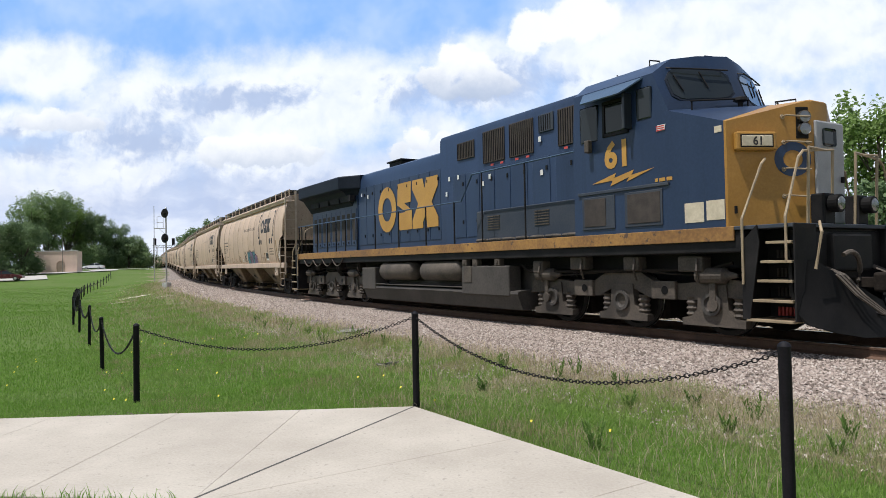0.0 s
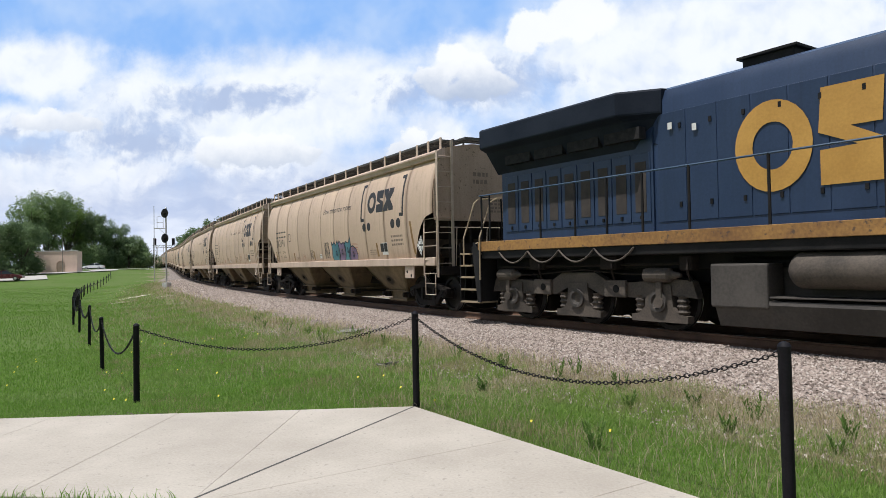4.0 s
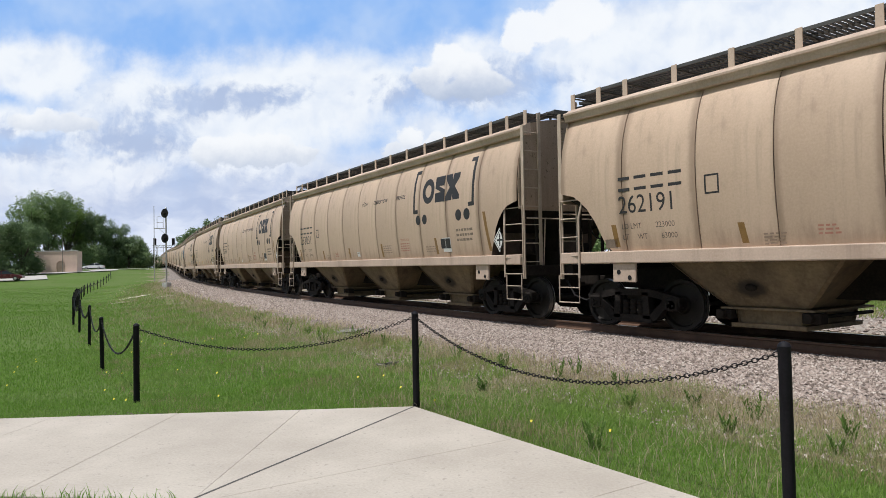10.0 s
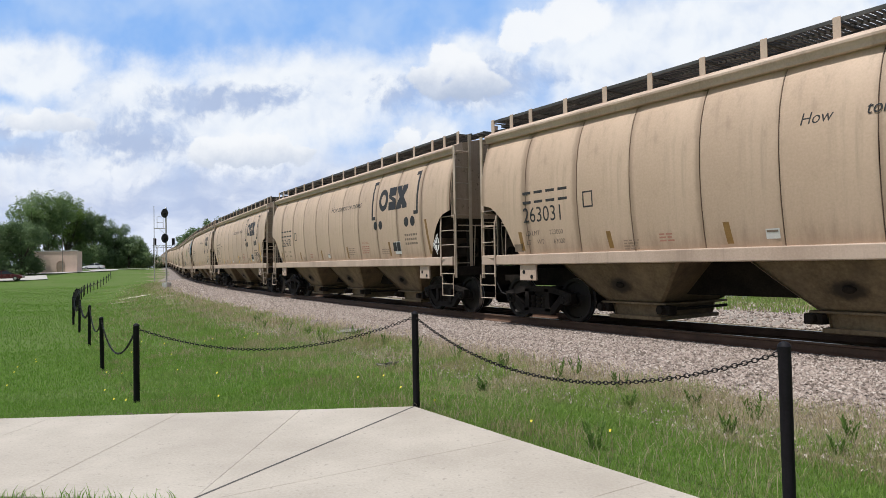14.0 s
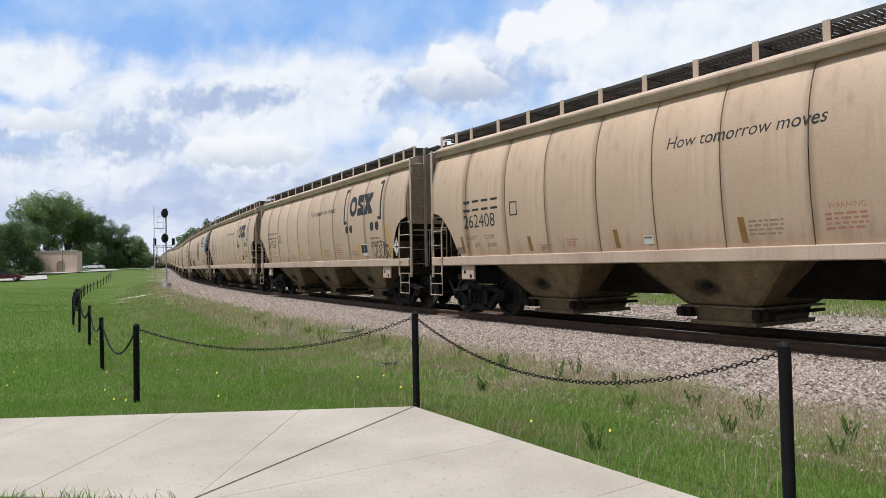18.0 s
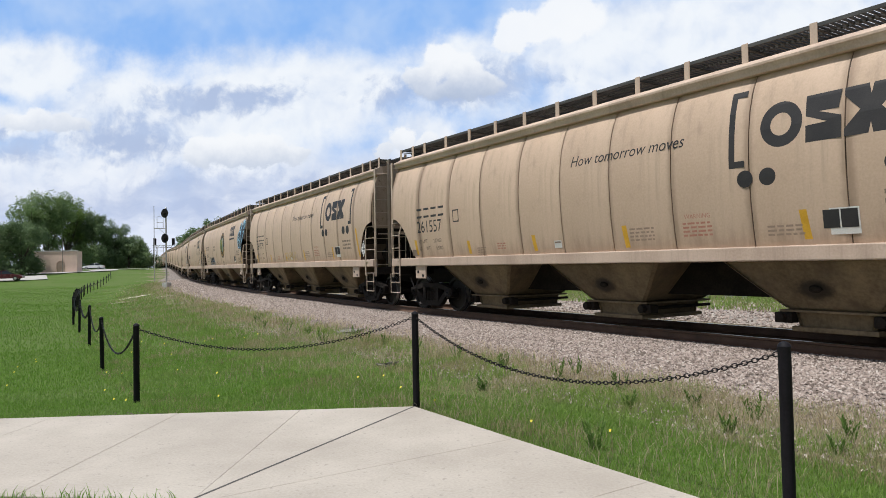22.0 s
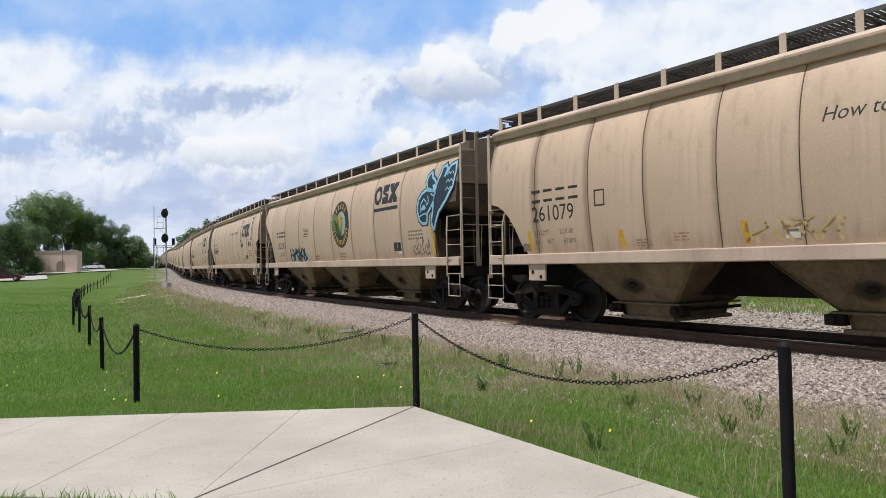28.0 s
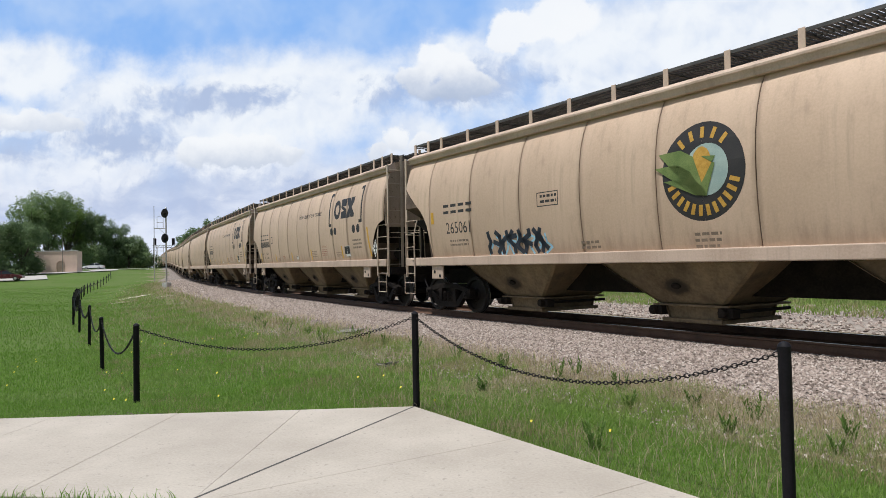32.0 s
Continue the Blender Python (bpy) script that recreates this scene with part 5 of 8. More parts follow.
    box(bm, -4.45, -3.55, -0.42, 0.42, 4.42, 4.66, 0.03)
    box(bm, -4.52, -3.48, -0.48, 0.48, 4.63, 4.68, 0.01)
    part("exhaust_stack", bm, M["black"], lo)
    bm = bmesh.new()
    for dy, dz, k in ((-0.2, 0.0, 1), (0.0, 0.08, 1), (0.2, 0, 1), (-0.1, 0.12, -1), (0.12, 0.12, -1)):
        disc(bm, (-1.0, dy, 4.70 + dz), "x", [(-0.02 * k, 0.02), (0.1 * k, 0.03), (0.22 * k, 0.05), (0.30 * k, 0.095)], 12)
    box(bm, -1.06, -0.94, -0.25, 0.25, 4.42, 4.70, 0.02)
    part("air_horn", fix(bm), M["black"], lo)
    # cab
    bm = bmesh.new()
    top = [(-1.46, 4.50), (-1.12, 4.76), (-0.6, 4.85), (0.0, 4.88), (0.6, 4.85), (1.12, 4.76), (1.46, 4.50)]
    PROW = 0.42

    def roof_x(y):
        return 7.70 + PROW * (1 - abs(y) / 1.46)

    def sill_x(y):
        return 8.06 + PROW * (1 - abs(y) / 1.5)
    back = [bm.verts.new(v) for v in [(5.72, -1.5, 1.76), (5.72, -1.5, 3.72)] + [(5.72, y, z) for y, z in top] + [(5.72, 1.5, 3.72), (5.72, 1.5, 1.76)]]
    brow = [bm.verts.new((roof_x(y), y, z)) for y, z in top]
    brow_low = [bm.verts.new((sill_x(y * 1.027), y * 1.027, 3.79 + 0.16 * (1 - abs(y) / 1.46))) for y, z in top]
    foot = [bm.verts.new((8.06, y, 1.76)) for y in (-1.5, 1.5)]
    bm.faces.new(back)
    for i in range(6):
        bm.faces.new((back[2 + i], back[3 + i], brow[i + 1], brow[i]))
        bm.faces.new((brow[i], brow[i + 1], brow_low[i + 1], brow_low[i]))
    bm.faces.new((back[1], back[2], brow[0], brow_low[0]))
    bm.faces.new((back[0], back[1], brow_low[0], foot[0]))
    bm.faces.new((back[9], back[8], brow[6], brow_low[6]))
    bm.faces.new((back[10], back[9], brow_low[6], foot[1]))
    bm.faces.new(brow_low + [foot[1], foot[0]])
    bm.faces.new((back[0], foot[0], foot[1], back[10]))
    es = [e for e in bm.edges if len(e.link_faces) == 2 and e.calc_face_angle(0) > 0.3]
    bmesh.ops.bevel(bm, geom=es, offset=0.035, segments=2, affect="EDGES", profile=0.5)
    cab = part("cab", fix(bm), N, lo, "dark blue crew cab", 40)
    # nose: its roof rises to the middle, its front tapers
    bm = bmesh.new()
    side = lambda x, w, zt, c, zc: [(x, -w, 1.76), (x, -w, zt), (x, -c, zc), (x, c, zc), (x, w, zt), (x, w, 1.76)]
    ring_loft(bm, [side(8.0, 1.5, 3.79, 0.27, 3.93), side(9.12, 1.5, 3.40, 0.27, 3.77)])
    part("nose", fix(bm), N, cab)
    bm = bmesh.new()
    ring_loft(bm, [side(9.115, 1.503, 3.405, 0.27, 3.775), side(9.15, 1.49, 3.39, 0.26, 3.765), side(9.72, 0.26, 3.72, 0.20, 3.74), side(9.75, 0.22, 3.70, 0.18, 3.72)])
    bmesh.ops.bevel(bm, geom=[e for e in bm.edges if len(e.link_faces) == 2 and e.calc_face_angle(0) > 0.5], offset=0.02, segments=2, affect="EDGES", profile=0.5)
    front = part("nose_front", fix(bm), M["ochre"], cab, "ochre yellow tapered nose front", 40)
    # windows, door, awning
    def brow_z(y):
        return float(np.interp(abs(y), [p[0] for p in top[3:]], [p[1] for p in top[3:]]))

    def front_x(y, z):
        low = 3.79 + 0.16 * (1 - abs(y) / 1.46)
        return roof_x(y) + (sill_x(y) - roof_x(y)) * (brow_z(y) - z) / (brow_z(y) - low)
    for sgn in (-1, 1):
        for name, mat, grow, proud in (("windshield_frame", "navy_dark", 0.03, 0.006), ("windshield", "glass", 0.0, 0.014)):
            bm = bmesh.new()
            rings = []
            for i in range(13):
                y = 0.17 - grow + (1.12 + 2 * grow) * i / 12
                round_off = 0.10 * (max(0.0, abs(i - 6) - 4) / 2) ** 2
                zt = min(4.56 + grow, brow_z(y) - 0.14) - round_off
                zb = 3.98 - grow + 0.10 * (1 - y / 1.3) + round_off
                zs = [zb + (zt - zb) * k / 3 for k in range(4)]
                rings.append([(front_x(y, z) + proud, sgn * y, z + proud * 0.5) for z in zs] + [(front_x(y, z) - 0.05, sgn * y, z - 0.02) for z in reversed(zs)])
            ring_loft(bm, rings)
            part(name, fix(bm), M[mat], cab)
    for sgn in (-1, 1):
        bm = bmesh.new()
        box(bm, 6.60, 7.12, *sorted((sgn * 1.47, sgn * 1.515)), 3.62, 4.16, 0.02)
        part("side_window", bm, M["glass"], cab)
        bm = bmesh.new()
        for x0, x1, z0, z1 in ((6.54, 6.60, 3.56, 4.22), (7.12, 7.18, 3.56, 4.22), (6.54, 7.18, 3.56, 3.62), (6.54, 7.18, 4.16, 4.22)):
            box(bm, x0, x1, *sorted((sgn * 1.49, sgn * 1.53)), z0, z1, 0.005)
        part("window_frame", bm, M["black"], cab)
        bm = bmesh.new()
        box(bm, 7.36, 7.70, *sorted((sgn * 1.475, sgn * 1.51)), 3.72, 4.28, 0.03)
        part("vent_window", bm, M["glass"], cab)
        bm = bmesh.new()
        box(bm, 5.92, 6.40, *sorted((sgn * 1.475, sgn * 1.508)), 3.52, 4.22, 0.03)
        part("rear_window", bm, M["glass"], cab)
        bm = bmesh.new()
        box(bm, 7.20, 7.26, *sorted((sgn * 1.50, sgn * 1.70)), 3.60, 4.24, 0.012)
        part("wind_deflector", bm, M["glass"], cab, "dark glass wind deflector")
        bm = bmesh.new()
        ring_loft(bm, [[(5.96, sgn * 1.44, 4.47), (7.50, sgn * 1.44, 4.47), (7.26, sgn * 1.82, 4.19), (6.28, sgn * 1.82, 4.19)], [(5.96, sgn * 1.44, 4.50), (7.50, sgn * 1.44, 4.50), (7.26, sgn * 1.835, 4.21), (6.28, sgn * 1.835, 4.21)]])
        part("awning", fix(bm), M["navy_sunlit"], cab, "blue sun awning over the cab window")
        bm = bmesh.new()
        box(bm, 6.16, 6.27, *sorted((sgn * 1.52, sgn * 1.64)), 3.32, 3.56, 0.02)
        part("mirror", bm, M["loco_grey"], cab)
        bm = bmesh.new()
        for x in (5.95, 7.05):
            box(bm, x, x + 0.85, *sorted((sgn * 1.495, sgn * 1.52)), 1.86, 2.48, 0.01)
        box(bm, 5.85, 8.05, *sorted((sgn * 1.495, sgn * 1.53)), 2.52, 2.58, 0.01)
        part("compartment_door", bm, M["navy_grime"], cab)
        for x0, x1 in ((6.02, 6.58), (7.12, 7.86)):
            bm = bmesh.new()
            box(bm, x0, x1, *sorted((sgn * 1.518, sgn * 1.53)), 1.92, 2.44, 0.004)
            part("grille_screen", bm, M["screen"], cab, "dusty brown screen")
        for x0, x1, z0, z1 in ((8.35, 8.72, 1.86, 2.18), (8.95, 9.08, 3.24, 3.34), (8.77, 9.10, 1.88, 2.19)):
            bm = bmesh.new()
            box(bm, x0, x1, *sorted((sgn * 1.495, sgn * 1.507)), z0, z1)
            part("data_plate", bm, M["plate"], cab, "dusty cream panel")
    # wipers, rails on the cab front and roof
    for y0, y1, z0, z1 in ((-1.20, -1.12, 4.44, 4.14), (-0.72, -0.64, 4.52, 4.22), (0.72, 0.64, 4.52, 4.2), (1.15, 1.05, 4.46, 4.1)):
        bm = bmesh.new()
        tube(bm, [(front_x(y0, z0) + 0.05, y0, z0), (front_x(y1, z1) + 0.04, y1, z1)], 0.013, 5)
        part("wiper", bm, M["black"], cab)
    for sgn in (-1, 1):
        bm = bmesh.new()
        for y in (0.25, 1.22):
            tube(bm, [(front_x(y, 4.62), sgn * y, 4.60), (front_x(y, 4.62) + 0.13, sgn * y, 4.56)], 0.013, 5)
        tube(bm, [(front_x(y, 4.60) + 0.13, sgn * y, 4.56) for y in (0.22, 0.7, 1.25)], 0.014, 6)
        part("brow_rail", bm, M["black"], cab)
        bm = bmesh.new()
        for y, x in ((1.25, 8.34), (0.42, 8.80)):
            tube(bm, [(x, sgn * y, 3.66 + 0.12 * (1 - y / 1.5)), (x, sgn * y, 3.90 + 0.06 * (1 - y / 1.5))], 0.014, 5)
        tube(bm, [(8.34, sgn * 1.28, 3.90), (8.80, sgn * 0.40, 3.94)], 0.016, 6)
        part("nose_rail", bm, M["black"], cab)
    bm = bmesh.new()
    disc(bm, (8.72, -0.50, 3.78), "z", [(0.0, 0.03), (0.10, 0.05), (0.12, 0.12), (0.17, 0.11), (0.20, 0.03)], 12)
    part("antenna", fix(bm), M["black"], cab)
    bm = bmesh.new()
    tube(bm, [(9.05, -0.05, 3.76), (9.05, -0.05, 3.86), (9.28, 0.16, 3.88), (9.28, 0.16, 3.76)], 0.016, 6)
    part("nose_grab", bm, M["black"], cab)
    for x, y0, y1 in ((7.35, -1.12, -0.86), (7.75, -0.12, 0.22)):
        z = brow_z(y0)
        bm = bmesh.new()
        tube(bm, [(x, y0, z - 0.03), (x, y0, z + 0.10), (x, y1, z + 0.12), (x, y1, z + 0.02)], 0.014, 6)
        part("roof_grab", bm, M["black"], cab)
    for x, y in ((6.15, -0.7), (6.32, -0.6), (6.6, -0.5)):
        bm = bmesh.new()
        tube(bm, [(x, y, 4.78), (x, y, 4.94)], 0.012, 5)
        part("antenna_rod", bm, M["black"], cab)
    # nose front: number board, headlights, grab irons, door
    ang = math.degrees(math.atan2(1.23, 0.57))      # the slanted near face, in plan

    def on_face(u, z):
        return Matrix.Translation((9.15 + 0.57 * u, -(1.49 - 1.23 * u), z)) @ Matrix.Rotation(radians(ang), 4, "Z")
    bm = bmesh.new()
    box(bm, -0.33, 0.33, -0.10, 0.01, -0.145, 0.145, 0.03)
    nb = part("number_board", bm, M["ochre"], front)
    nb.matrix_basis = on_face(0.325, 3.07)
    bm = bmesh.new()
    box(bm, -0.27, 0.27, -0.106, -0.09, -0.10, 0.10, 0.012)
    part("board_frame", bm, M["black"], nb)
    bm = bmesh.new()
    box(bm, -0.25, 0.25, -0.112, -0.09, -0.082, 0.082, 0.008)
    part("lit_panel", bm, M["plate"], nb, "cream number panel")
    bm = words("61", -0.075, -0.065, 0.13, 0.95, 0, 1, 0.004)
    for v in bm.verts:
        v.co.y = -0.115
    part("number", bm, M["ink"], nb)
    for u, z in ((0.83, 3.46), (0.84, 3.06), (0.83, 2.64), (0.83, 2.22)):
        bm = bmesh.new()
        tube(bm, [(-0.20, 0.0, 0.0), (-0.20, -0.09, 0.01), (0.20, -0.09, -0.01), (0.20, 0.0, 0.0)], 0.014, 6)
        for k in (-0.20, 0.20):
            disc(bm, (k, -0.005, 0.0), "y", [(-0.012, 0.035), (0.004, 0.04)], 10)
        g = part("grab_iron", fix(bm), M["steel_pipe"], front)
        g.matrix_basis = on_face(u, z)
    bm = bmesh.new()
    box(bm, -0.105, 0.105, -0.012, 0.03, -0.25, 0.25, 0.015)
    housing = part("lamp_housing", bm, M["soot"], front, "black headlight recess")
    housing.matrix_basis = on_face(0.925, 3.37) 
    for z in (0.09, -0.10):
        bm = bmesh.new()
        disc(bm, (0.01, -0.015, z), "y", [(-0.055, 0.03), (-0.05, 0.085), (-0.06, 0.095), (0.0, 0.10)], 18)
        part("headlight", fix(bm), M["lens"], housing, "clear headlight lens")
    # the door's grey stands in for shade on the front's right part
    bm = bmesh.new()
    box(bm, 9.735, 9.79, -0.17, 0.62, 1.80, 3.42, 0.03)
    door = part("nose_door", bm, M["shade_grey"], front, "nose door in the grey of the shaded nose front")
    bm = bmesh.new()
    box(bm, 9.785, 9.80, 0.0, 0.34, 3.02, 3.30, 0.04)
    part("door_window", bm, M["glass"], door)
    bm = bmesh.new()
    box(bm, 9.79, 9.84, 0.48, 0.53, 2.45, 2.55, 0.01)
    part("door_latch", bm, M["black"], door)
    for k in (-0.15, 0.40):
        bm = bmesh.new()
        box(bm, k - 0.02, k + 0.03, -0.012, 0.01, -0.06, 0.06, 0.01)
        part("nose_catch", bm, M["black"], front).matrix_basis = on_face(0.35 + k, 2.02)
    bm = bmesh.new()
    ellipse(bm, 0, 0, 0.31, 0.27, 28, 0.52)
    for v in bm.verts:
        v.co.y = -0.006
    e = part("emblem", bm, M["navy"], front, "dark blue ring emblem")
    e.matrix_basis = on_face(0.80, 2.80)
    for y in (-0.62, 0.62):
        bm = bmesh.new()
        disc(bm, (10.24, y * 0.75, 2.06), "x", [(-0.12, 0.06), (-0.08, 0.13), (0.06, 0.135), (0.07, 0.12)], 18)
        lamp = part("ditch_light", fix(bm), M["soot"], lo, "round black ditch light")
        bm = bmesh.new()
        disc(bm, (10.24, y * 0.75, 2.06), "x", [(0.06, 0.105), (0.074, 0.10), (0.085, 0.06), (0.088, 0.01)], 18)
        part("lamp_glass", fix(bm), M["lens"], lamp, "clear lamp glass")
        bm = bmesh.new()
        box(bm, 9.92, 10.14, y * 0.75 - 0.14, y * 0.75 + 0.14, 1.76, 2.22, 0.02)
        part("lamp_bracket", bm, M["black"], lamp)
    # pilot, plow, coupler, hoses, end rails
    for k in (-1, 1):
        far = 0.0 if k > 0 else 0.98
        bm = bmesh.new()
        for sgn in (-1, 1):
            def at(x, y, z):
                return (k * (x + far), sgn * y, z)
            outer = [at(10.12, 1.46, 1.26), at(10.14, 1.47, 0.80), at(10.22, 1.46, 0.46), at(10.34, 1.40, 0.32)]
            second = [at(10.26, 1.08, 1.22), at(10.30, 1.10, 0.78), at(10.42, 1.10, 0.42), at(10.55, 1.06, 0.20)]
            third = [at(10.42, 0.72, 0.98), at(10.48, 0.74, 0.66), at(10.60, 0.74, 0.36), at(10.72, 0.70, 0.13)]
            inner = [at(10.62, 0.02, 0.62), at(10.68, 0.02, 0.46), at(10.76, 0.02, 0.28), at(10.86, 0.02, 0.11)]
            skin = [outer, second, third, inner]
            ring_loft(bm, [r + [(px - k * 0.05, py, pz) for px, py, pz in reversed(r)] for r in skin])
        box(bm, min(k * (10.02 + far), k * (10.12 + far)), max(k * (10.02 + far), k * (10.12 + far)), -1.3, 1.3, 0.55, 1.66, 0.02)
        part("snow_plow", fix(bm), M["soot"], lo, "black steel pilot plow", 30)
        bm = bmesh.new()
        box(bm, min(k * (9.9 + far), k * (10.22 + far)), max(k * (9.9 + far), k * (10.22 + far)), -0.55, 0.55, 1.05, 1.62, 0.04)
        part("draft_pocket", bm, M["black"], lo)
        coupler(lo, k * (10.15 + far), k, 0.72)
        for y in (-0.80, -0.70, -0.60, 0.62, 0.75):
            bm = bmesh.new()
            tube(bm, [(k * (10.12 + far), y, 1.12), (k * (10.40 + far), y, 1.00), (k * (10.62 + far), y * 0.9, 0.72), (k * (10.84 + far), y * 0.62, 0.46), (k * (10.92 + far), y * 0.25, 0.42)], 0.022, 6)
            part("air_hose", bm, M["loco_grey"], lo)
        bm = bmesh.new()
        tube(bm, [(k * (10.40 + far + 0.10 * math.sin(a)), -0.62 + 0.38 * math.cos(a), 0.92 + 0.42 * math.sin(a)) for a in [math.pi * (1.35 + 1.3 * i / 14) for i in range(15)]], 0.035, 8)
        part("jumper_cable", bm, M["loco_grey"], lo, "grey looped jumper cable")
        for sgn in (-1, 1):
            steps(lo, 9.84 if k > 0 else -10.88, sgn, k)
            bm = bmesh.new()
            xo = k * (10.05 + far)
            tube(bm, [(k * (9.42 + far), sgn * 1.55, 0.88), (k * (9.42 + far), sgn * 1.55, 1.86), (k * (9.50 + far), sgn * 1.16, 2.70), (k * (9.45 + far), sgn * 0.98, 2.80)], 0.021, 6)
            tube(bm, [(k * (10.09 + far), sgn * 1.52, 1.22), (k * (10.09 + far), sgn * 1.52, 1.86), (k * (10.10 + far), sgn * 1.18, 2.72), (k * (10.10 + far), sgn * 1.06, 2.82), (k * (10.11 + far), sgn * 0.6, 2.86), (k * (10.12 + far), sgn * 0.30, 2.88)], 0.021, 6)
            tube(bm, [(k * (10.35 + far), sgn * 1.25, 1.10), (k * (10.42 + far), sgn * 1.2, 1.62), (k * (10.25 + far), sgn * 0.95, 1.78)], 0.022, 6)
            part("grab_rail", bm, M["steel_pipe"], lo, "tan curved grab rail")
        bm = bmesh.new()
        for y in (-0.95, -0.32, 0.32, 0.95):
            tube(bm, [(k * (10.08 + far), y, 1.74), (k * (10.12 + far), y, 2.87)], 0.022, 6)
        tube(bm, [(k * (10.12 + far), -0.95, 2.88), (k * (10.12 + far), -0.5, 2.86)], 0.02, 6)
        tube(bm, [(k * (10.12 + far), 0.95, 2.88), (k * (10.12 + far), 0.5, 2.86)], 0.02, 6)
        part("end_rail", bm, M["steel_pipe"] if k > 0 else M["black"], lo)
    # walkway rails
    for sgn in (-1, 1):
        y = sgn * 1.46
        bm = bmesh.new()
        tube(bm, [(-10.5, y, 2.83), (1.55, y, 2.82), (2.05, y, 3.43), (5.70, y, 3.44), (5.74, y, 3.36)], 0.019, 6)
        rail = part("handrail", bm, M["navy_sunlit"], lo)
        for x in (-10.42, -10.12, -8.42, -7.42, -6.6, -5.77, -4.81, -3.43, -1.85, -0.25, 1.2):
            bm = bmesh.new()
            tube(bm, [(x, y, 1.55), (x, y, 2.83)], 0.024, 6)
            part("stanchion", bm, M["black"], rail)
        for x in (2.45, 4.1):
            bm = bmesh.new()
            tube(bm, [(x, y, 1.72), (x, y, 3.43)], 0.021, 6)
            part("stanchion", bm, M["black"], rail)
    # tank, air reservoirs, boxes
    bm = bmesh.new()
    extrude_profile(bm, [(-0.95, 1.30), (-0.95, 0.66), (-1.42, 0.62), (-1.44, 0.56), (-1.30, 0.20), (1.30, 0.20), (1.44, 0.56), (1.42, 0.62), (0.95, 0.66), (0.95, 1.30)], -4.40, 3.75)
    tank = part("fuel_tank", fix(bm), M["tank"], lo, "dusty grey-brown fuel tank")
    for x0, x1 in ((-3.23, -1.15), (-0.70, 1.38)):
        for sgn in (-1, 1):
            bm = bmesh.new()
            disc(bm, (0, sgn * 1.24, 1.08), "x", [(x0 - 0.02, 0.02), (x0 + 0.01, 0.14), (x0 + 0.08, 0.23), (x0 + 0.17, 0.275), (x1 - 0.17, 0.275), (x1 - 0.08, 0.23), (x1 - 0.01, 0.14), (x1 + 0.02, 0.02)], 24)
            res = part("air_reservoir", fix(bm), M["loco_grey"], lo, "", 40)
            bm = bmesh.new()
            for x in (x0 + 0.35, x1 - 0.4):
                tube(bm, [(x, sgn * 1.44, 1.0), (x, sgn * 1.40, 1.25), (x, sgn * 1.2, 1.4)], 0.02, 6)
            part("hanger_strap", bm, M["black"], res)
    # lagging rolled along the foot of the cabinets
    for i in range(7):
        bm = bmesh.new()
        x = 2.05 + 0.52 * i
        tube(bm, [(x, -1.36, 1.80), (x + 0.03, -1.36, 1.81), (x + 0.24, -1.36, 1.815), (x + 0.45, -1.36, 1.81), (x + 0.48, -1.36, 1.80)], [0.015, 0.035, 0.04, 0.035, 0.015], 8)
        part("lagging_roll", bm, M["loco_grey"], lo, "dusty wrapped pipe lagging")
    for x, z in ((1.62, 1.30), (2.08, 1.28), (3.0, 1.30)):
        bm = bmesh.new()
        box(bm, x - 0.10, x + 0.10, -1.46, -1.30, z - 0.10, z + 0.10, 0.02)
        disc(bm, (x, -1.465, z), "y", [(-0.01, 0.05), (0.005, 0.055)], 12)
        part("valve_box", fix(bm), M["loco_grey"], lo)
    for sgn in (-1, 1):
        bm = bmesh.new()
        box(bm, 1.5, 3.45, *sorted((sgn * 1.1, sgn * 1.46)), 0.50, 1.20, 0.03)
        sb = part("side_box", bm, M["tank"], lo)
        bm = bmesh.new()
        box(bm, 1.62, 1.95, *sorted((sgn * 1.455, sgn * 1.475)), 0.80, 1.20, 0.01)
        part("access_cover", bm, M["loco_grey"], sb)
        bm = bmesh.new()
        box(bm, -4.46, -3.5, *sorted((sgn * 1.0, sgn * 1.46)), 0.5, 1.19, 0.03)
        part("side_box", bm, M["tank"], lo)
        for x, z, w in ((4.35, 1.15, 0.16), (5.6, 1.22, 0.22), (7.0, 1.2, 0.18), (8.3, 1.18, 0.25), (-5.0, 1.2, 0.12), (-6.7, 1.22, 0.2), (-8.7, 1.22, 0.22)):
            bm = bmesh.new()
            box(bm, x - w, x + w, *sorted((sgn * 1.12, sgn * 1.36)), z - 0.12, z + 0.14, 0.03)
            tube(bm, [(x + w * 0.6, sgn * 1.36, z + 0.1), (x + w * 0.7, sgn * 1.42, z - 0.1), (x + w * 0.5, sgn * 1.3, z - 0.3)], 0.022, 6)
            part("frame_bracket", bm, M["loco_grey"] if x > 4 else M["grime_shade"], lo)
    bm = bmesh.new()
    box(bm, -3.48, 1.48, -1.45, -0.96, 0.665, 0.69, 0.006)
    part("tank_ledge", bm, M["tank"], tank)
    bm = bmesh.new()
    for i in range(4):
        x = -9.75 + i * 0.95
        tube(bm, [(x + 0.95 * k / 8, -1.5, 1.50 - 0.24 * (1 - (k / 4 - 1) ** 2)) for k in range(9)], 0.02, 5)
    part("safety_chain", bm, M["loco_grey"], lo)["kind"] = "stuff"
    bm = bmesh.new()
    tube(bm, [(3.6, -1.2, 1.2), (4.0, -1.25, 1.05), (8.6, -1.22, 1.1), (9.0, -1.2, 1.2)], 0.03, 6)
    part("brake_pipe", bm, M["grime_shade"], lo)
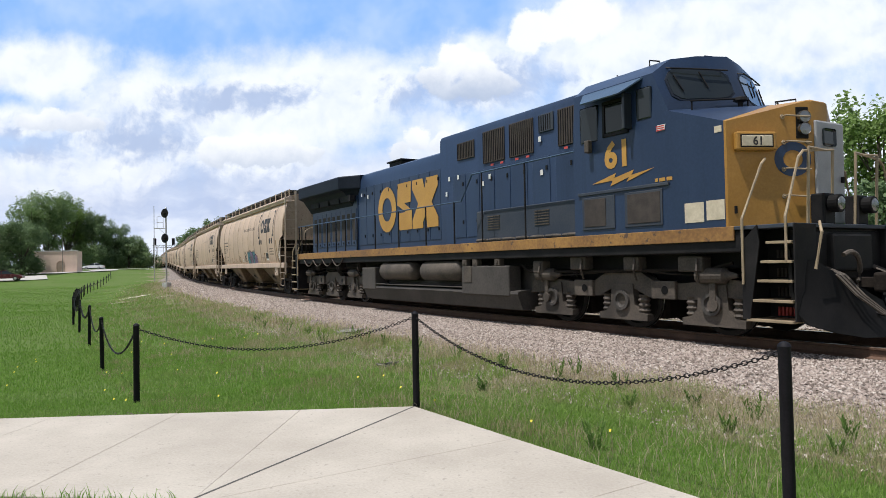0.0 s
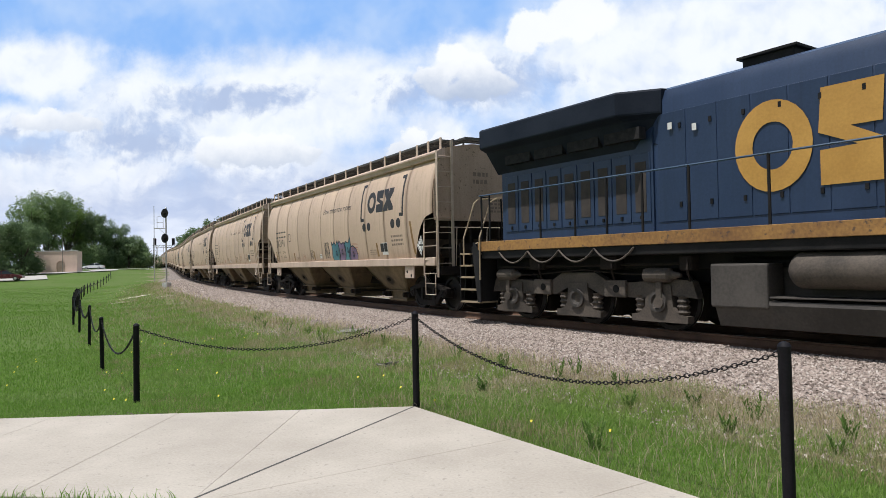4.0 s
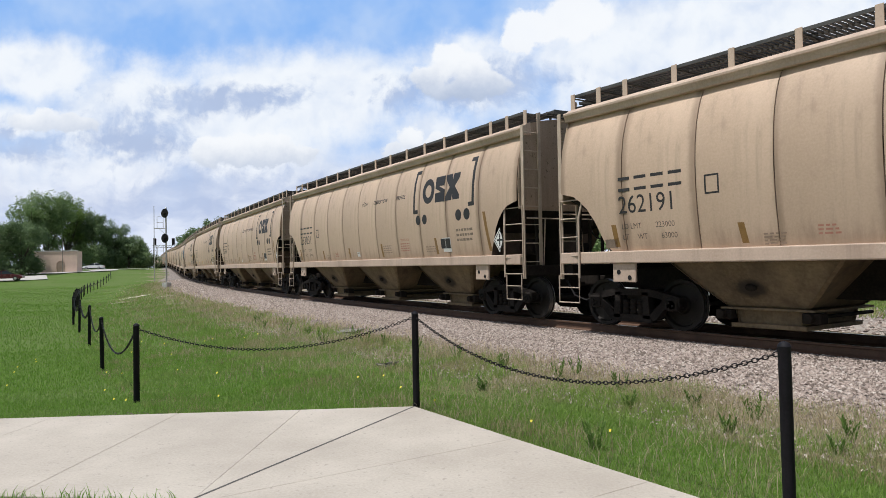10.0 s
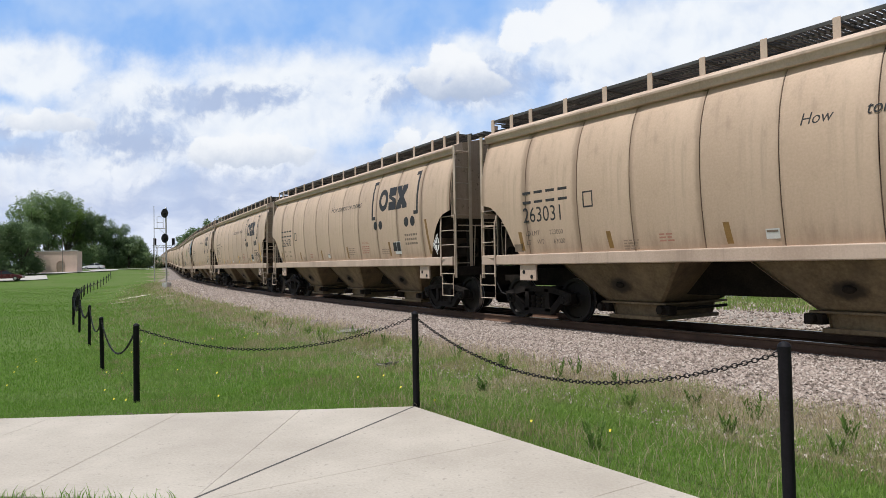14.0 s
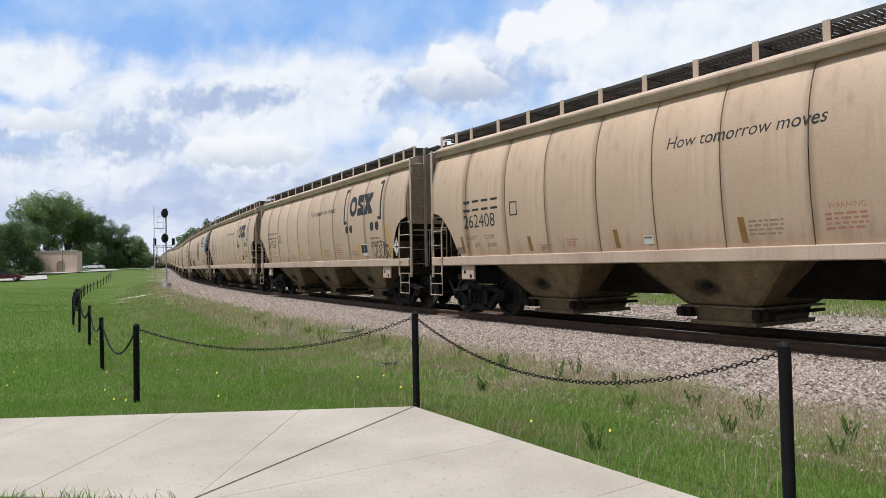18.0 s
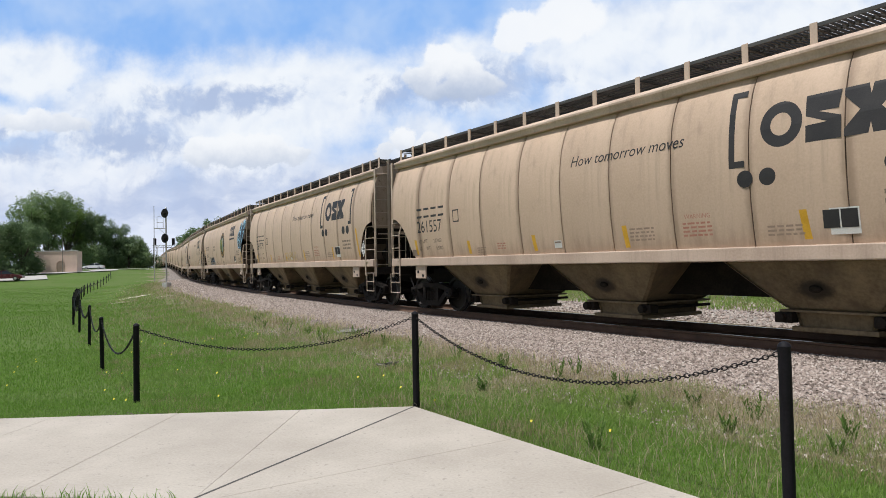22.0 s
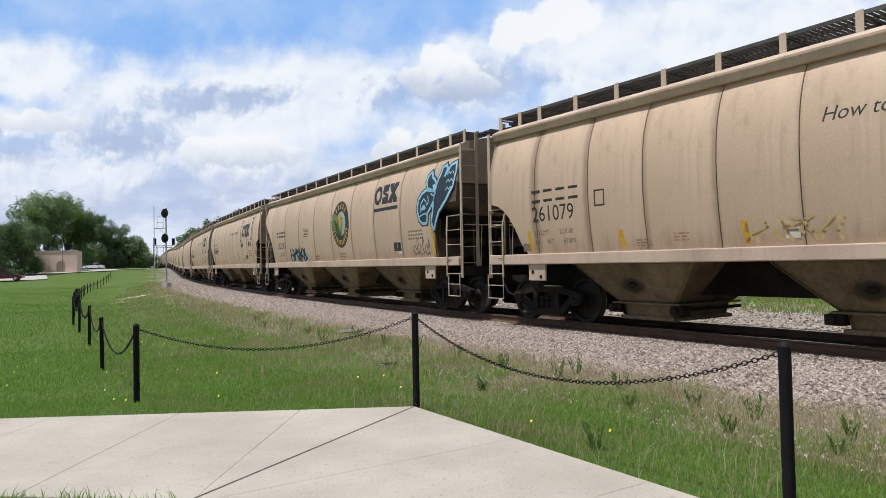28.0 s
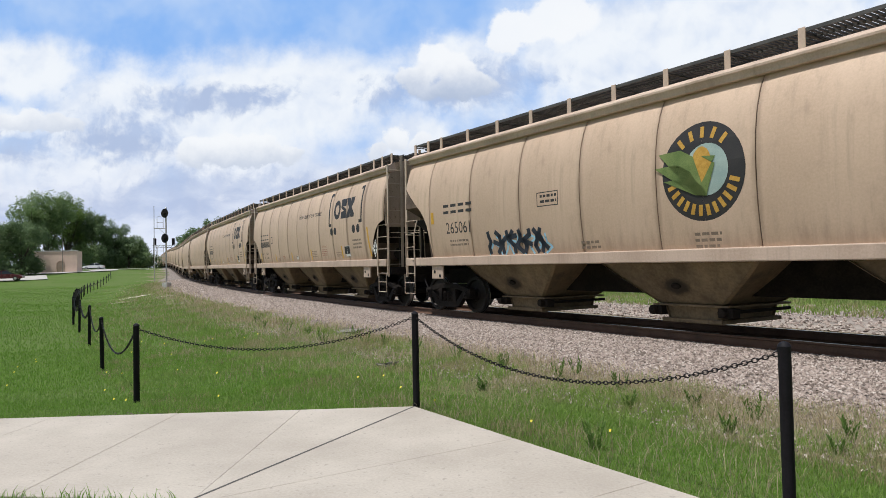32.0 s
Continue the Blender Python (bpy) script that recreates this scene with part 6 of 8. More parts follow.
    bm = bmesh.new()
    tube(bm, [(-4.9, -1.2, 1.2), (-10.0, -1.25, 1.16)], 0.03, 6)
    part("brake_pipe", bm, M["grime_shade"], lo)
    loco_truck(lo, 6.63, 1)
    loco_truck(lo, -7.65, -1)
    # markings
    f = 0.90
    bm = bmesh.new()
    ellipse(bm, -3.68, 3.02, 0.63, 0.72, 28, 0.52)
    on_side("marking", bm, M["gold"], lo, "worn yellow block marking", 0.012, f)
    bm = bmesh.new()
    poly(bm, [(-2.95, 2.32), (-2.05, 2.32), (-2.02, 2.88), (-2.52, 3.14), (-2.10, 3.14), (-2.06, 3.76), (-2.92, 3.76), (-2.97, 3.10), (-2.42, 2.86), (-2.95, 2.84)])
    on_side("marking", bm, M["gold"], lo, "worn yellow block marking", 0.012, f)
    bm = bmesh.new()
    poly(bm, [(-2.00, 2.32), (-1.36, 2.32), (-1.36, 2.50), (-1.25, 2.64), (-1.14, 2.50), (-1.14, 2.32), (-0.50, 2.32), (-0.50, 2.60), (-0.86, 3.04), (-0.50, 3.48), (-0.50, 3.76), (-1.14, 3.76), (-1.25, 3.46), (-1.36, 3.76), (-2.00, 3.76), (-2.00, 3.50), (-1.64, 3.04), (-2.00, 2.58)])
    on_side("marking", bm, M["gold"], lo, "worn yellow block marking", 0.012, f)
    on_side("number", words("61", 6.56, 2.99, 0.45, 1.0, 0.0, 1.02, 0.024), M["gold"], cab, "yellow road number", 0.006, 1.503)
    bm = bmesh.new()
    poly(bm, [(6.22, 2.72), (6.85, 2.87), (6.80, 2.78), (7.28, 2.88), (7.22, 2.79), (7.75, 2.86), (7.10, 2.68), (7.16, 2.76), (6.70, 2.64), (6.76, 2.74)])
    on_side("lightning_stripe", bm, M["gold"], cab, "", 0.006, 1.503)
    bm = bmesh.new()
    bars(bm, 7.75, 2.66, 0.42, 1, 0.12, random.Random(1))
    on_side("class_lettering", bm, M["gold"], cab, "", 0.006, 1.503)
    bm = bmesh.new()
    quad(bm, 7.80, 7.98, 3.46, 3.56, 0.02)
    flag = on_side("small_flag", bm, M["white"], cab, "small red and white flag sticker", 0.006, 1.503)
    bm = bmesh.new()
    for j in range(3):
        quad(bm, 7.80, 7.98, 3.462 + 0.034 * j, 3.48 + 0.034 * j, 0.004)
    on_side("flag_stripes", bm, M["red"], flag, "", 0.009, 1.503)
    bm = bmesh.new()
    for x, z in ((0.1, 3.5), (0.55, 3.5), (-9.2, 3.42), (-8.1, 3.40), (-6.7, 3.40), (-5.1, 3.5), (-0.05, 3.1), (3.95, 3.95), (4.0, 3.2), (2.0, 3.35), (-5.6, 3.6), (5.62, 4.2), (1.7, 3.2)):
        quad(bm, x, x + 0.09, z, z + 0.12)
    on_side("sticker", bm, M["white"], lo, "small white labels", 0.02, 0.915)
    bm = bmesh.new()
    for x, z in ((2.1, 3.66), (2.5, 3.66), (3.1, 3.66), (3.5, 3.66), (4.8, 3.66), (5.2, 3.66)):
        quad(bm, x, x + 0.12, z, z + 0.05)
    on_side("warning_label", bm, M["red"], lo, "small red labels", 0.02, 0.915)
    return lo


# ---- surroundings ----
def leaf_material(name, dark, light):
    m = bpy.data.materials.new(name)
    m.use_nodes = True
    t = m.node_tree
    bs = t.nodes["Principled BSDF"]
    r = t.nodes.new("ShaderNodeNewGeometry").outputs["Random Per Island"]
    co = t.nodes.new("ShaderNodeTexCoord").outputs["Object"]
    n = noise_node(t, co, 0.5, 4, 0.6)
    col = blend(t, calc(t, "ADD", calc(t, "MULTIPLY", r, 0.6), calc(t, "MULTIPLY", n, 0.4)), dark, light)
    t.links.new(col, bs.inputs["Base Color"])
    bs.inputs["Roughness"].default_value = 0.6
    bs.inputs["Specular IOR Level"].default_value = 0.25
    tr = wire(t, "ShaderNodeBsdfTranslucent", Color=col)
    mix = wire(t, "ShaderNodeMixShader", Fac=0.45)
    t.links.new(bs.outputs[0], mix.inputs[1])
    t.links.new(tr.outputs[0], mix.inputs[2])
    out = [x for x in t.nodes if x.type == "OUTPUT_MATERIAL"][0]
    t.links.new(mix.outputs[0], out.inputs[0])
    return m


M["leaf"] = leaf_material("tree_leaves", (0.10, 0.165, 0.070), (0.28, 0.385, 0.155))
M["leaf_dark"] = leaf_material("dark_tree_leaves", (0.078, 0.128, 0.062), (0.21, 0.295, 0.13))
M["leaf_bright"] = leaf_material("bright_tree_leaves", (0.10, 0.17, 0.045), (0.27, 0.38, 0.115))
M["bark"] = surface("grey_brown_bark", (0.05, 0.04, 0.03), (0.13, 0.105, 0.08), 3, 0.95, 0, 0.6, 25)
M["brick"] = surface("tan_brick_wall", (0.66, 0.49, 0.41), (0.77, 0.59, 0.50), 0.8, 0.9, 0, 0.2, 8)
M["brick_dull"] = surface("faded_tan_door", (0.46, 0.34, 0.28), (0.55, 0.42, 0.35), 1.5, 0.85)
M["road"] = surface("pale_road", (0.36, 0.34, 0.31), (0.46, 0.44, 0.41), 0.3, 0.9, 0, 0.1, 10)
M["signal"] = surface("aluminium_signal_paint", (0.42, 0.42, 0.41), (0.55, 0.55, 0.54), 3, 0.5, 0.3)
M["car_white"] = surface("white_car_paint", (0.68, 0.70, 0.72), (0.78, 0.79, 0.80), 2, 0.25, 0, 0)
M["car_red"] = surface("dark_red_car_paint", (0.09, 0.012, 0.02), (0.15, 0.02, 0.03), 2, 0.25, 0, 0)
M["tyre"] = surface("tyre_rubber", (0.012, 0.012, 0.012), (0.025, 0.025, 0.025), 6, 0.8)
M["gravel"] = surface("pale_gravel_lot", (0.17, 0.145, 0.122), (0.36, 0.315, 0.27), 0.6, 0.95, 0, 0.6, 12, bump_dist=0.04)
M["rubble"] = surface("pale_rubble", (0.40, 0.40, 0.38), (0.60, 0.60, 0.57), 3, 0.9, 0, 0.4, 20)
M["old_slab"] = surface("old_grey_slab", (0.15, 0.14, 0.12), (0.27, 0.25, 0.22), 3, 0.9, 0, 0.4, 20)
M["red_lamp"] = plain("red_tail_lamp", (0.5, 0.03, 0.03), 0.3)


def foliage(name, lobes, count, size, material, rng, parent=None, label=""):
    """Leaf clumps spread through a crown's lobes (centre, radii), thick at the rim, with gaps."""
    vol = np.array([l[1][0] * l[1][1] * l[1][2] for l in lobes]) ** 0.75
    pick = rng.choice(len(lobes), count, p=vol / vol.sum())
    c = np.array([l[0] for l in lobes])[pick]
    r = np.array([l[1] for l in lobes])[pick]
    d = rng.normal(size=(count, 3))
    d /= np.linalg.norm(d, axis=1, keepdims=True)
    rad = 1.08 - 0.60 * rng.random(count) ** 1.3 + 0.10 * rng.normal(size=count).clip(-1, 2)
    lump = 1 + 0.16 * np.sin(7 * d[:, 0] + pick) * np.sin(6 * d[:, 1]) * np.sin(5 * d[:, 2] + 1)
    p = c + d * r * (rad * lump)[:, None]
    keep = np.sin(p[:, 0] * 2.1 / size * 0.25 + 1) + np.sin(p[:, 1] * 1.7 / size * 0.25) + np.sin(p[:, 2] * 2.6 / size * 0.25) > -1.35
    p, d = p[keep], d[keep]
    n = len(p)
    nrm = d + rng.normal(scale=0.55, size=(n, 3)) + np.array([0, 0, 0.35])
    nrm /= np.linalg.norm(nrm, axis=1, keepdims=True)
    ref = rng.normal(size=(n, 3))
    u = np.cross(nrm, ref)
    u /= np.linalg.norm(u, axis=1, keepdims=True)
    w = np.cross(nrm, u)
    s = size * rng.uniform(0.55, 1.3, n)[:, None]
    v = np.stack([p - u * s * 0.5, p + w * s * 0.38 - u * s * 0.1, p + u * s * 0.6 - nrm * s * 0.1, p - w * s * 0.36 + u * s * 0.05], 1).reshape(-1, 3)
    ob = raw_mesh(name, v, np.arange(4 * n).reshape(n, 4), material)
    ob.parent = parent
    if label:
        ob["label"] = label
    return ob


def tree(x, y, z, height, width, seed, mat="leaf", count=5200, size=0.42, trunk=0.16, label="broad green leafy tree"):
    rng = np.random.default_rng(seed)
    t = thing("tree", label, "tree", pose(x, y, z))
    bm = bmesh.new()
    lean = rng.normal(scale=0.02, size=2)
    h = height
    r0 = max(0.09, h * 0.018)
    stem = [(lean[0] * k * h, lean[1] * k * h, h * k - 0.3 * (k == 0)) for k in (0, 0.1, 0.25, 0.45, 0.7, 0.85)]
    tube(bm, stem, [r0 * 1.25, r0, r0 * 0.85, r0 * 0.65, r0 * 0.35, r0 * 0.15], 8)
    lobes = [((0, 0, h * (0.60 + trunk * 0.3)), (width * 0.28, width * 0.28, h * 0.28))]
    for i in range(22):
        a = 2 * math.pi * i / 7 + rng.uniform(-0.4, 0.4)
        rr = width * rng.uniform(0.12, 0.38)
        zz = h * (rng.uniform(trunk + 0.18, 0.90) - 0.25 * max(0.0, rr / width - 0.25))
        c = (rr * math.cos(a), rr * math.sin(a), zz)
        lobes.append((c, (width * rng.uniform(0.07, 0.15), width * rng.uniform(0.07, 0.15), h * rng.uniform(0.06, 0.15))))
        zb = h * rng.uniform(trunk, 0.5)
        tube(bm, [(lean[0] * zb, lean[1] * zb, zb), (c[0] * 0.5, c[1] * 0.5, (zb + zz) / 2), c], [r0 * 0.45, r0 * 0.3, r0 * 0.08], 6)
    part("trunk", fix(bm), M["bark"], t)
    foliage("crown", lobes, count, size, M[mat], rng, t)
    return t


def bush(x, y, z, height, width, seed, mat="leaf_dark", count=1800, size=0.40, label="dense dark green bush"):
    rng = np.random.default_rng(seed)
    lobes = []
    for i in range(5):
        lobes.append(((width * rng.uniform(-0.32, 0.32), width * rng.uniform(-0.25, 0.25), height * rng.uniform(0.25, 0.62)), (width * rng.uniform(0.2, 0.3), width * rng.uniform(0.2, 0.3), height * rng.uniform(0.28, 0.4))))
    t = thing("bush", label, "bush", pose(x, y, z))
    bm = bmesh.new()
    for c, r in lobes:
        tube(bm, [(c[0] * 0.2, c[1] * 0.2, -0.2), (c[0], c[1], c[2])], [0.07, 0.02], 5)
    part("stems", bm, M["bark"], t)
    foliage("foliage", lobes, count, size, M[mat], rng, t)


def at_px(px, d):
    """The x of a sight line whose slope is px, at depth d."""
    return px * d


def build_trees():
    gz = lambda x, y: float(ground_z(x, y)[0])
    # behind the brick building
    for i, (sl, d, h, w, mat, n) in enumerate((
            (-0.606, 168, 17.5, 13, "leaf", 15000), (-0.580, 172, 20.5, 15, "leaf", 22000), (-0.552, 182, 19.5, 12, "leaf_bright", 16000), (-0.512, 188, 16.5, 13, "leaf_dark", 14000), (-0.487, 195, 14.0, 11, "leaf_dark", 11000),
            (-0.612, 165, 13.0, 12, "leaf_dark", 9000), (-0.655, 170, 12.0, 13, "leaf", 8000), (-0.530, 185, 17.5, 8, "leaf", 9000), (-0.464, 205, 10.5, 12, "leaf_dark", 9000), (-0.446, 220, 8.5, 11, "leaf_dark", 8000))):
        tree(sl * d, d, gz(sl * d, d), h, w, 30 + i, mat, n, 0.34, 0.1, "tall leafy tree behind the brick building")
    # dark trees beside the parking place
    for i, (sl, d, h, w) in enumerate(((-0.618, 112, 9.0, 8.6), (-0.66, 110, 9.0, 9.0), (-0.640, 118, 10.0, 9.5))):
        tree(sl * d, d, gz(sl * d, d), h, w, 60 + i, "leaf_dark", 12000, 0.23, 0.0, "dark green tree beside the parking place")
    for i, (sl, d, h, w) in enumerate(((-0.662, 108, 3.6, 6.5), (-0.638, 110, 4.0, 6.5), (-0.612, 113, 3.4, 5.0))):
        bush(sl * d, d, gz(sl * d, d) - 0.2, h, w, 300 + i, "leaf_dark", 2400, 0.3, "dense green bush under the parking place trees")
    # hedge along the road
    for i in range(9):
        sl, d = -0.523 + 0.0115 * i, 180 + 5 * i
        bush(sl * d, d, gz(sl * d, d) - 0.2, 8.0 - 0.25 * i, 9.5, 80 + i, "leaf_dark" if i % 3 else "leaf", 5500, 0.33, "dense green hedgerow bush beside the road")
    # woods beyond the tracks
    rng = np.random.default_rng(5)
    for i, (s, lat, h, w) in enumerate(((-118, 11, 11.6, 11), (-134, 9.5, 12.0, 10), (-152, 9, 12.4, 10), (-172, 8.5, 12.6, 9.5), (-195, 8.5, 12.8, 10), (-222, 8, 13.2, 9.5), (-252, 8, 13.6, 10), (-290, 8, 14, 10), (-105, 13, 11.6, 11),
                                         (-126, 13, 12.0, 10), (-143, 11, 12.4, 10), (-162, 11, 12.8, 10), (-184, 10, 12.8, 10), (-208, 10, 13.0, 10), (-96, 16, 11.8, 11), (-86, 18, 11.4, 11))):
        p = track(s, lat, 0)
        tree(p.x, p.y, gz(p.x, p.y), h, w, 120 + i, "leaf_dark", 7000, 0.40, 0.08, "dark woodland tree beyond the tracks")
    for i in range(7):
        s = -200 - 28 * i
        p = track(s, -11 - (i % 3) * 4, 0)
        tree(p.x, p.y, gz(p.x, p.y), 8.5, 11, 140 + i, "leaf_dark", 2600, 0.6, 0.05, "dark tree along the distant tracks")
    # trees behind the train, seen past its end and between wagons
    for i, (x, y, h, w, mat) in enumerate(((30.5, 47, 12.5, 8.5, "leaf_bright"), (37.5, 50, 13.5, 10, "leaf_bright"), (25.0, 56, 9.5, 8, "leaf"), (44, 46, 12, 10, "leaf"), (19, 70, 9, 9, "leaf"), (10, 95, 10, 11, "leaf_dark"))):
        tree(x, y, gz(x, y), h, w, 160 + i, mat, 9000 if i < 2 else 4500, 0.30 if i < 3 else 0.4, 0.12, "bright green leafy tree beyond the tracks")
    for i in range(17):
        p = track(-46 + 5.6 * i, 21 + 3.5 * math.sin(i * 2.3), 0)
        tree(p.x, p.y, gz(p.x, p.y), 4.6 + 1.1 * math.sin(i * 1.9), 6.0, 240 + i, "leaf" if i % 2 else "leaf_dark", 2600, 0.30, 0.02, "low green tree in the belt beyond the tracks")
    for i, (x, y) in enumerate(((15, 36), (19.5, 33.5), (24, 32), (28.5, 29.5), (10, 43), (33, 26), (4, 55), (-3, 68))):
        bush(x, y, gz(x, y) - 0.1, 2.0 + 0.5 * (i % 3), 4.2, 180 + i, "leaf_bright" if i % 2 else "leaf", 1700, 0.24, "green roadside bush beyond the tracks")


build_trees()


def build_distance():
    """A low far wood closes the view at the horizon."""
    rng = np.random.default_rng(9)
    lobes = []
    for i in range(90):
        a = radians(-52 + 104 * i / 89)
        d = 420 + 60 * math.sin(i * 1.7)
        lobes.append(((d * math.sin(a), d * math.cos(a), 3.2), (11, 11, rng.uniform(4.0, 6.2))))
    ob = foliage("far_wood", lobes, 26000, 1.5, M["leaf_dark"], rng)
    tagged(ob, "dark distant line of woodland", "woodland", kind="stuff")


build_distance()


def ribbon(name, pts, width, lift, material, label, category):
    """A road laid on the ground along points."""
    pts = [Vector(p) for p in pts]
    fine = []
    for a, b in zip(pts, pts[1:]):
        n = max(2, int((b - a).length / 2))
        fine += [a.lerp(b, k / n) for k in range(n)]
    fine.append(pts[-1])
    co = []
    for i, p in enumerate(fine):
        d = (fine[min(i + 1, len(fine) - 1)] - fine[max(i - 1, 0)]).normalized()
        nrm = Vector((-d.y, d.x))
        for k in (-0.5, -0.3, -0.1, 0.1, 0.3, 0.5):
            q = p + nrm * (k * width)
            co.append((q.x, q.y, float(ground_z(q.x, q.y)[0]) + lift))
    n = len(fine)
    i = np.arange(n * 6).reshape(n, 6)
    f = np.stack([i[:-1, :-1], i[:-1, 1:], i[1:, 1:], i[1:, :-1]], -1).reshape(-1, 4)
    ob = raw_mesh(name, np.array(co), f[:, ::-1], material, True)
    return tagged(ob, label, category, kind="structure")


ribbon("road", [(-190, 104), (-130, 124), (-100, 146), (-82, 160), (-66, 168), (-50, 174), (-42, 190)], 8.0, 0.07, M["road"], "pale sunlit road passing the brick building", "road")
ribbon("parking_place", [(-120, 98), (-76, 100), (-66, 102), (-61, 105)], 11.0, 0.12, M["road"], "pale concrete parking place", "parking place")
ribbon("driveway", [(-70.5, 115.5), (-66.5, 116.5), (-64.5, 122), (-68, 136), (-76, 154)], 5.0, 0.15, M["road"], "pale driveway in front of the brick building", "driveway")
tagged(sweep("gravel_lot", [(4.25, -0.25), (4.6, -0.15), (8.0, -0.14), (10.0, -0.13), (12.5, -0.12), (13.2, -0.25)], -140, 100, 1.0, M["gravel"], None, True), "pale gravel lot beyond the tracks", "gravel lot", kind="structure")


def build_house():
    x0, x1, y0 = -72.4, -65.2, 121.0
    z = float(ground_z(-66, 120)[0]) - 0.15
    h = thing("brick_building", "small tan brick building with an arched doorway and flat parapet", "building", pose((x0 + x1) / 2, y0, z, 0, 0, 8))
    w, hh, dep = (x1 - x0) / 2, 3.95, 2.4
    bm = bmesh.new()
    # front wall with an arched opening
    ax, aw, ah = 0.9, 0.75, 1.55
    arch = [(ax + aw * math.cos(t), ah + 0.75 * math.sin(t)) for t in [math.pi * k / 10 for k in range(11)]]
    left = [(-w, 0), (ax - aw, 0)] + [p for p in reversed(arch) if p[0] <= ax + 1e-6] + [(ax, hh), (-w, hh)]
    right = [(ax + aw, 0), (w, 0), (w, hh), (ax, hh)] + [p for p in reversed(arch) if p[0] >= ax - 1e-6]
    for o in (left, right):
        extrude_profile(bm, o, 0, 0.35, "y")
    part("front_wall", fix(bm), M["brick"], h)
    bm = bmesh.new()
    box(bm, -w, -w + 0.35, 0.35, dep, 0, hh)
    box(bm, w - 0.35, w, 0.35, dep, 0, hh)
    box(bm, -w + 0.35, w - 0.35, dep - 0.35, dep, 0, hh)
    part("side_wall", bm, M["brick"], h)
    bm = bmesh.new()
    box(bm, -w - 0.08, w + 0.08, -0.08, 0.42, hh, hh + 0.16, 0.02)
    part("parapet_cap", bm, M["rubble"], h)
    bm = bmesh.new()
    box(bm, -w + 0.35, w - 0.35, 0.35, dep - 0.35, hh - 0.5, hh - 0.35)
    part("roof", bm, M["road"], h)
    bm = bmesh.new()
    extrude_profile(bm, [(ax - aw, 0), (ax + aw, 0)] + arch, 0.18, 0.26, "y")
    part("door", fix(bm), M["brick_dull"], h, "faded tan arched door")
    bm = bmesh.new()
    disc(bm, (w - 1.9, -1.2, 0), "z", [(-0.3, 0.09), (5.8, 0.06)], 8)
    pole = part("pole", fix(bm), M["old_slab"], None)
    pole.matrix_basis = h.matrix_basis.copy()
    tagged(pole, "grey wooden utility pole beside the brick building", "utility pole")
    pole.name = "utility_pole"


build_house()


def sedan(x, y, turn, paint, label):
    z = float(ground_z(x, y)[0]) + 0.13
    c = thing("car", label, "car", pose(x, y, z, 0, 0, turn))
    bm = bmesh.new()
    prof = [(-2.25, 0.32), (-2.30, 0.62), (-2.2, 0.86), (-1.5, 0.93), (1.05, 0.92), (2.0, 0.76), (2.28, 0.60), (2.26, 0.32)]
    rings = []
    for yy, sh in ((-0.88, 0.96), (-0.80, 1.0), (0.80, 1.0), (0.88, 0.96)):
        rings.append([(px * sh, yy, pz) for px, pz in prof])
    ring_loft(bm, rings)
    body = part("body", fix(bm), M[paint], c, "", 40)
    bm = bmesh.new()
    cab = [(-1.65, 0.92), (-0.95, 1.40), (0.15, 1.44), (1.05, 0.92)]
    ring_loft(bm, [[(px, -0.74 if pz < 1 else -0.60, pz) for px, pz in cab], [(px, 0.74 if pz < 1 else 0.60, pz) for px, pz in cab]])
    part("windows", fix(bm), M["glass"], c)
    bm = bmesh.new()
    box(bm, -0.98, 0.18, -0.61, 0.61, 1.40, 1.46, 0.02)
    for px in (-0.35,):
        box(bm, px - 0.05, px + 0.05, -0.75, 0.75, 0.92, 1.42)
    part("roof", bm, M[paint], c)
    first = None
    for px in (-1.4, 1.4):
        for py in (-0.80, 0.80):
            bm = bmesh.new()
            disc(bm, (0, 0, 0), "y", [(-0.1, 0.2), (-0.1, 0.31), (0.1, 0.31), (0.1, 0.2)], 16)
            wh = part("wheel", fix(bm), M["tyre"], c)
            wh.matrix_basis = pose(px, py, 0.31)
            bm = bmesh.new()
            disc(bm, (0, 0, 0), "y", [(-0.11, 0.03), (-0.105, 0.19), (0.105, 0.19), (0.11, 0.03)], 12)
            part("rim", fix(bm), M["signal"], wh)
    for py in (-0.62, 0.62):
        bm = bmesh.new()
        box(bm, 2.16, 2.28, py - 0.16, py + 0.16, 0.60, 0.72, 0.02)
        part("headlight", bm, M["lens"], c)
        bm = bmesh.new()
        box(bm, -2.31, -2.2, py - 0.18, py + 0.18, 0.66, 0.80, 0.02)
        part("tail_light", bm, M["red_lamp"], c)


sedan(-83.5, 163.0, 190, "car_white", "white sedan on the road beside the brick building")
sedan(-62.9, 98.0, 20, "car_red", "dark red car parked beside the trees")
sedan(-68.5, 100.0, 20, "car_red", "dark red car parked under the trees")


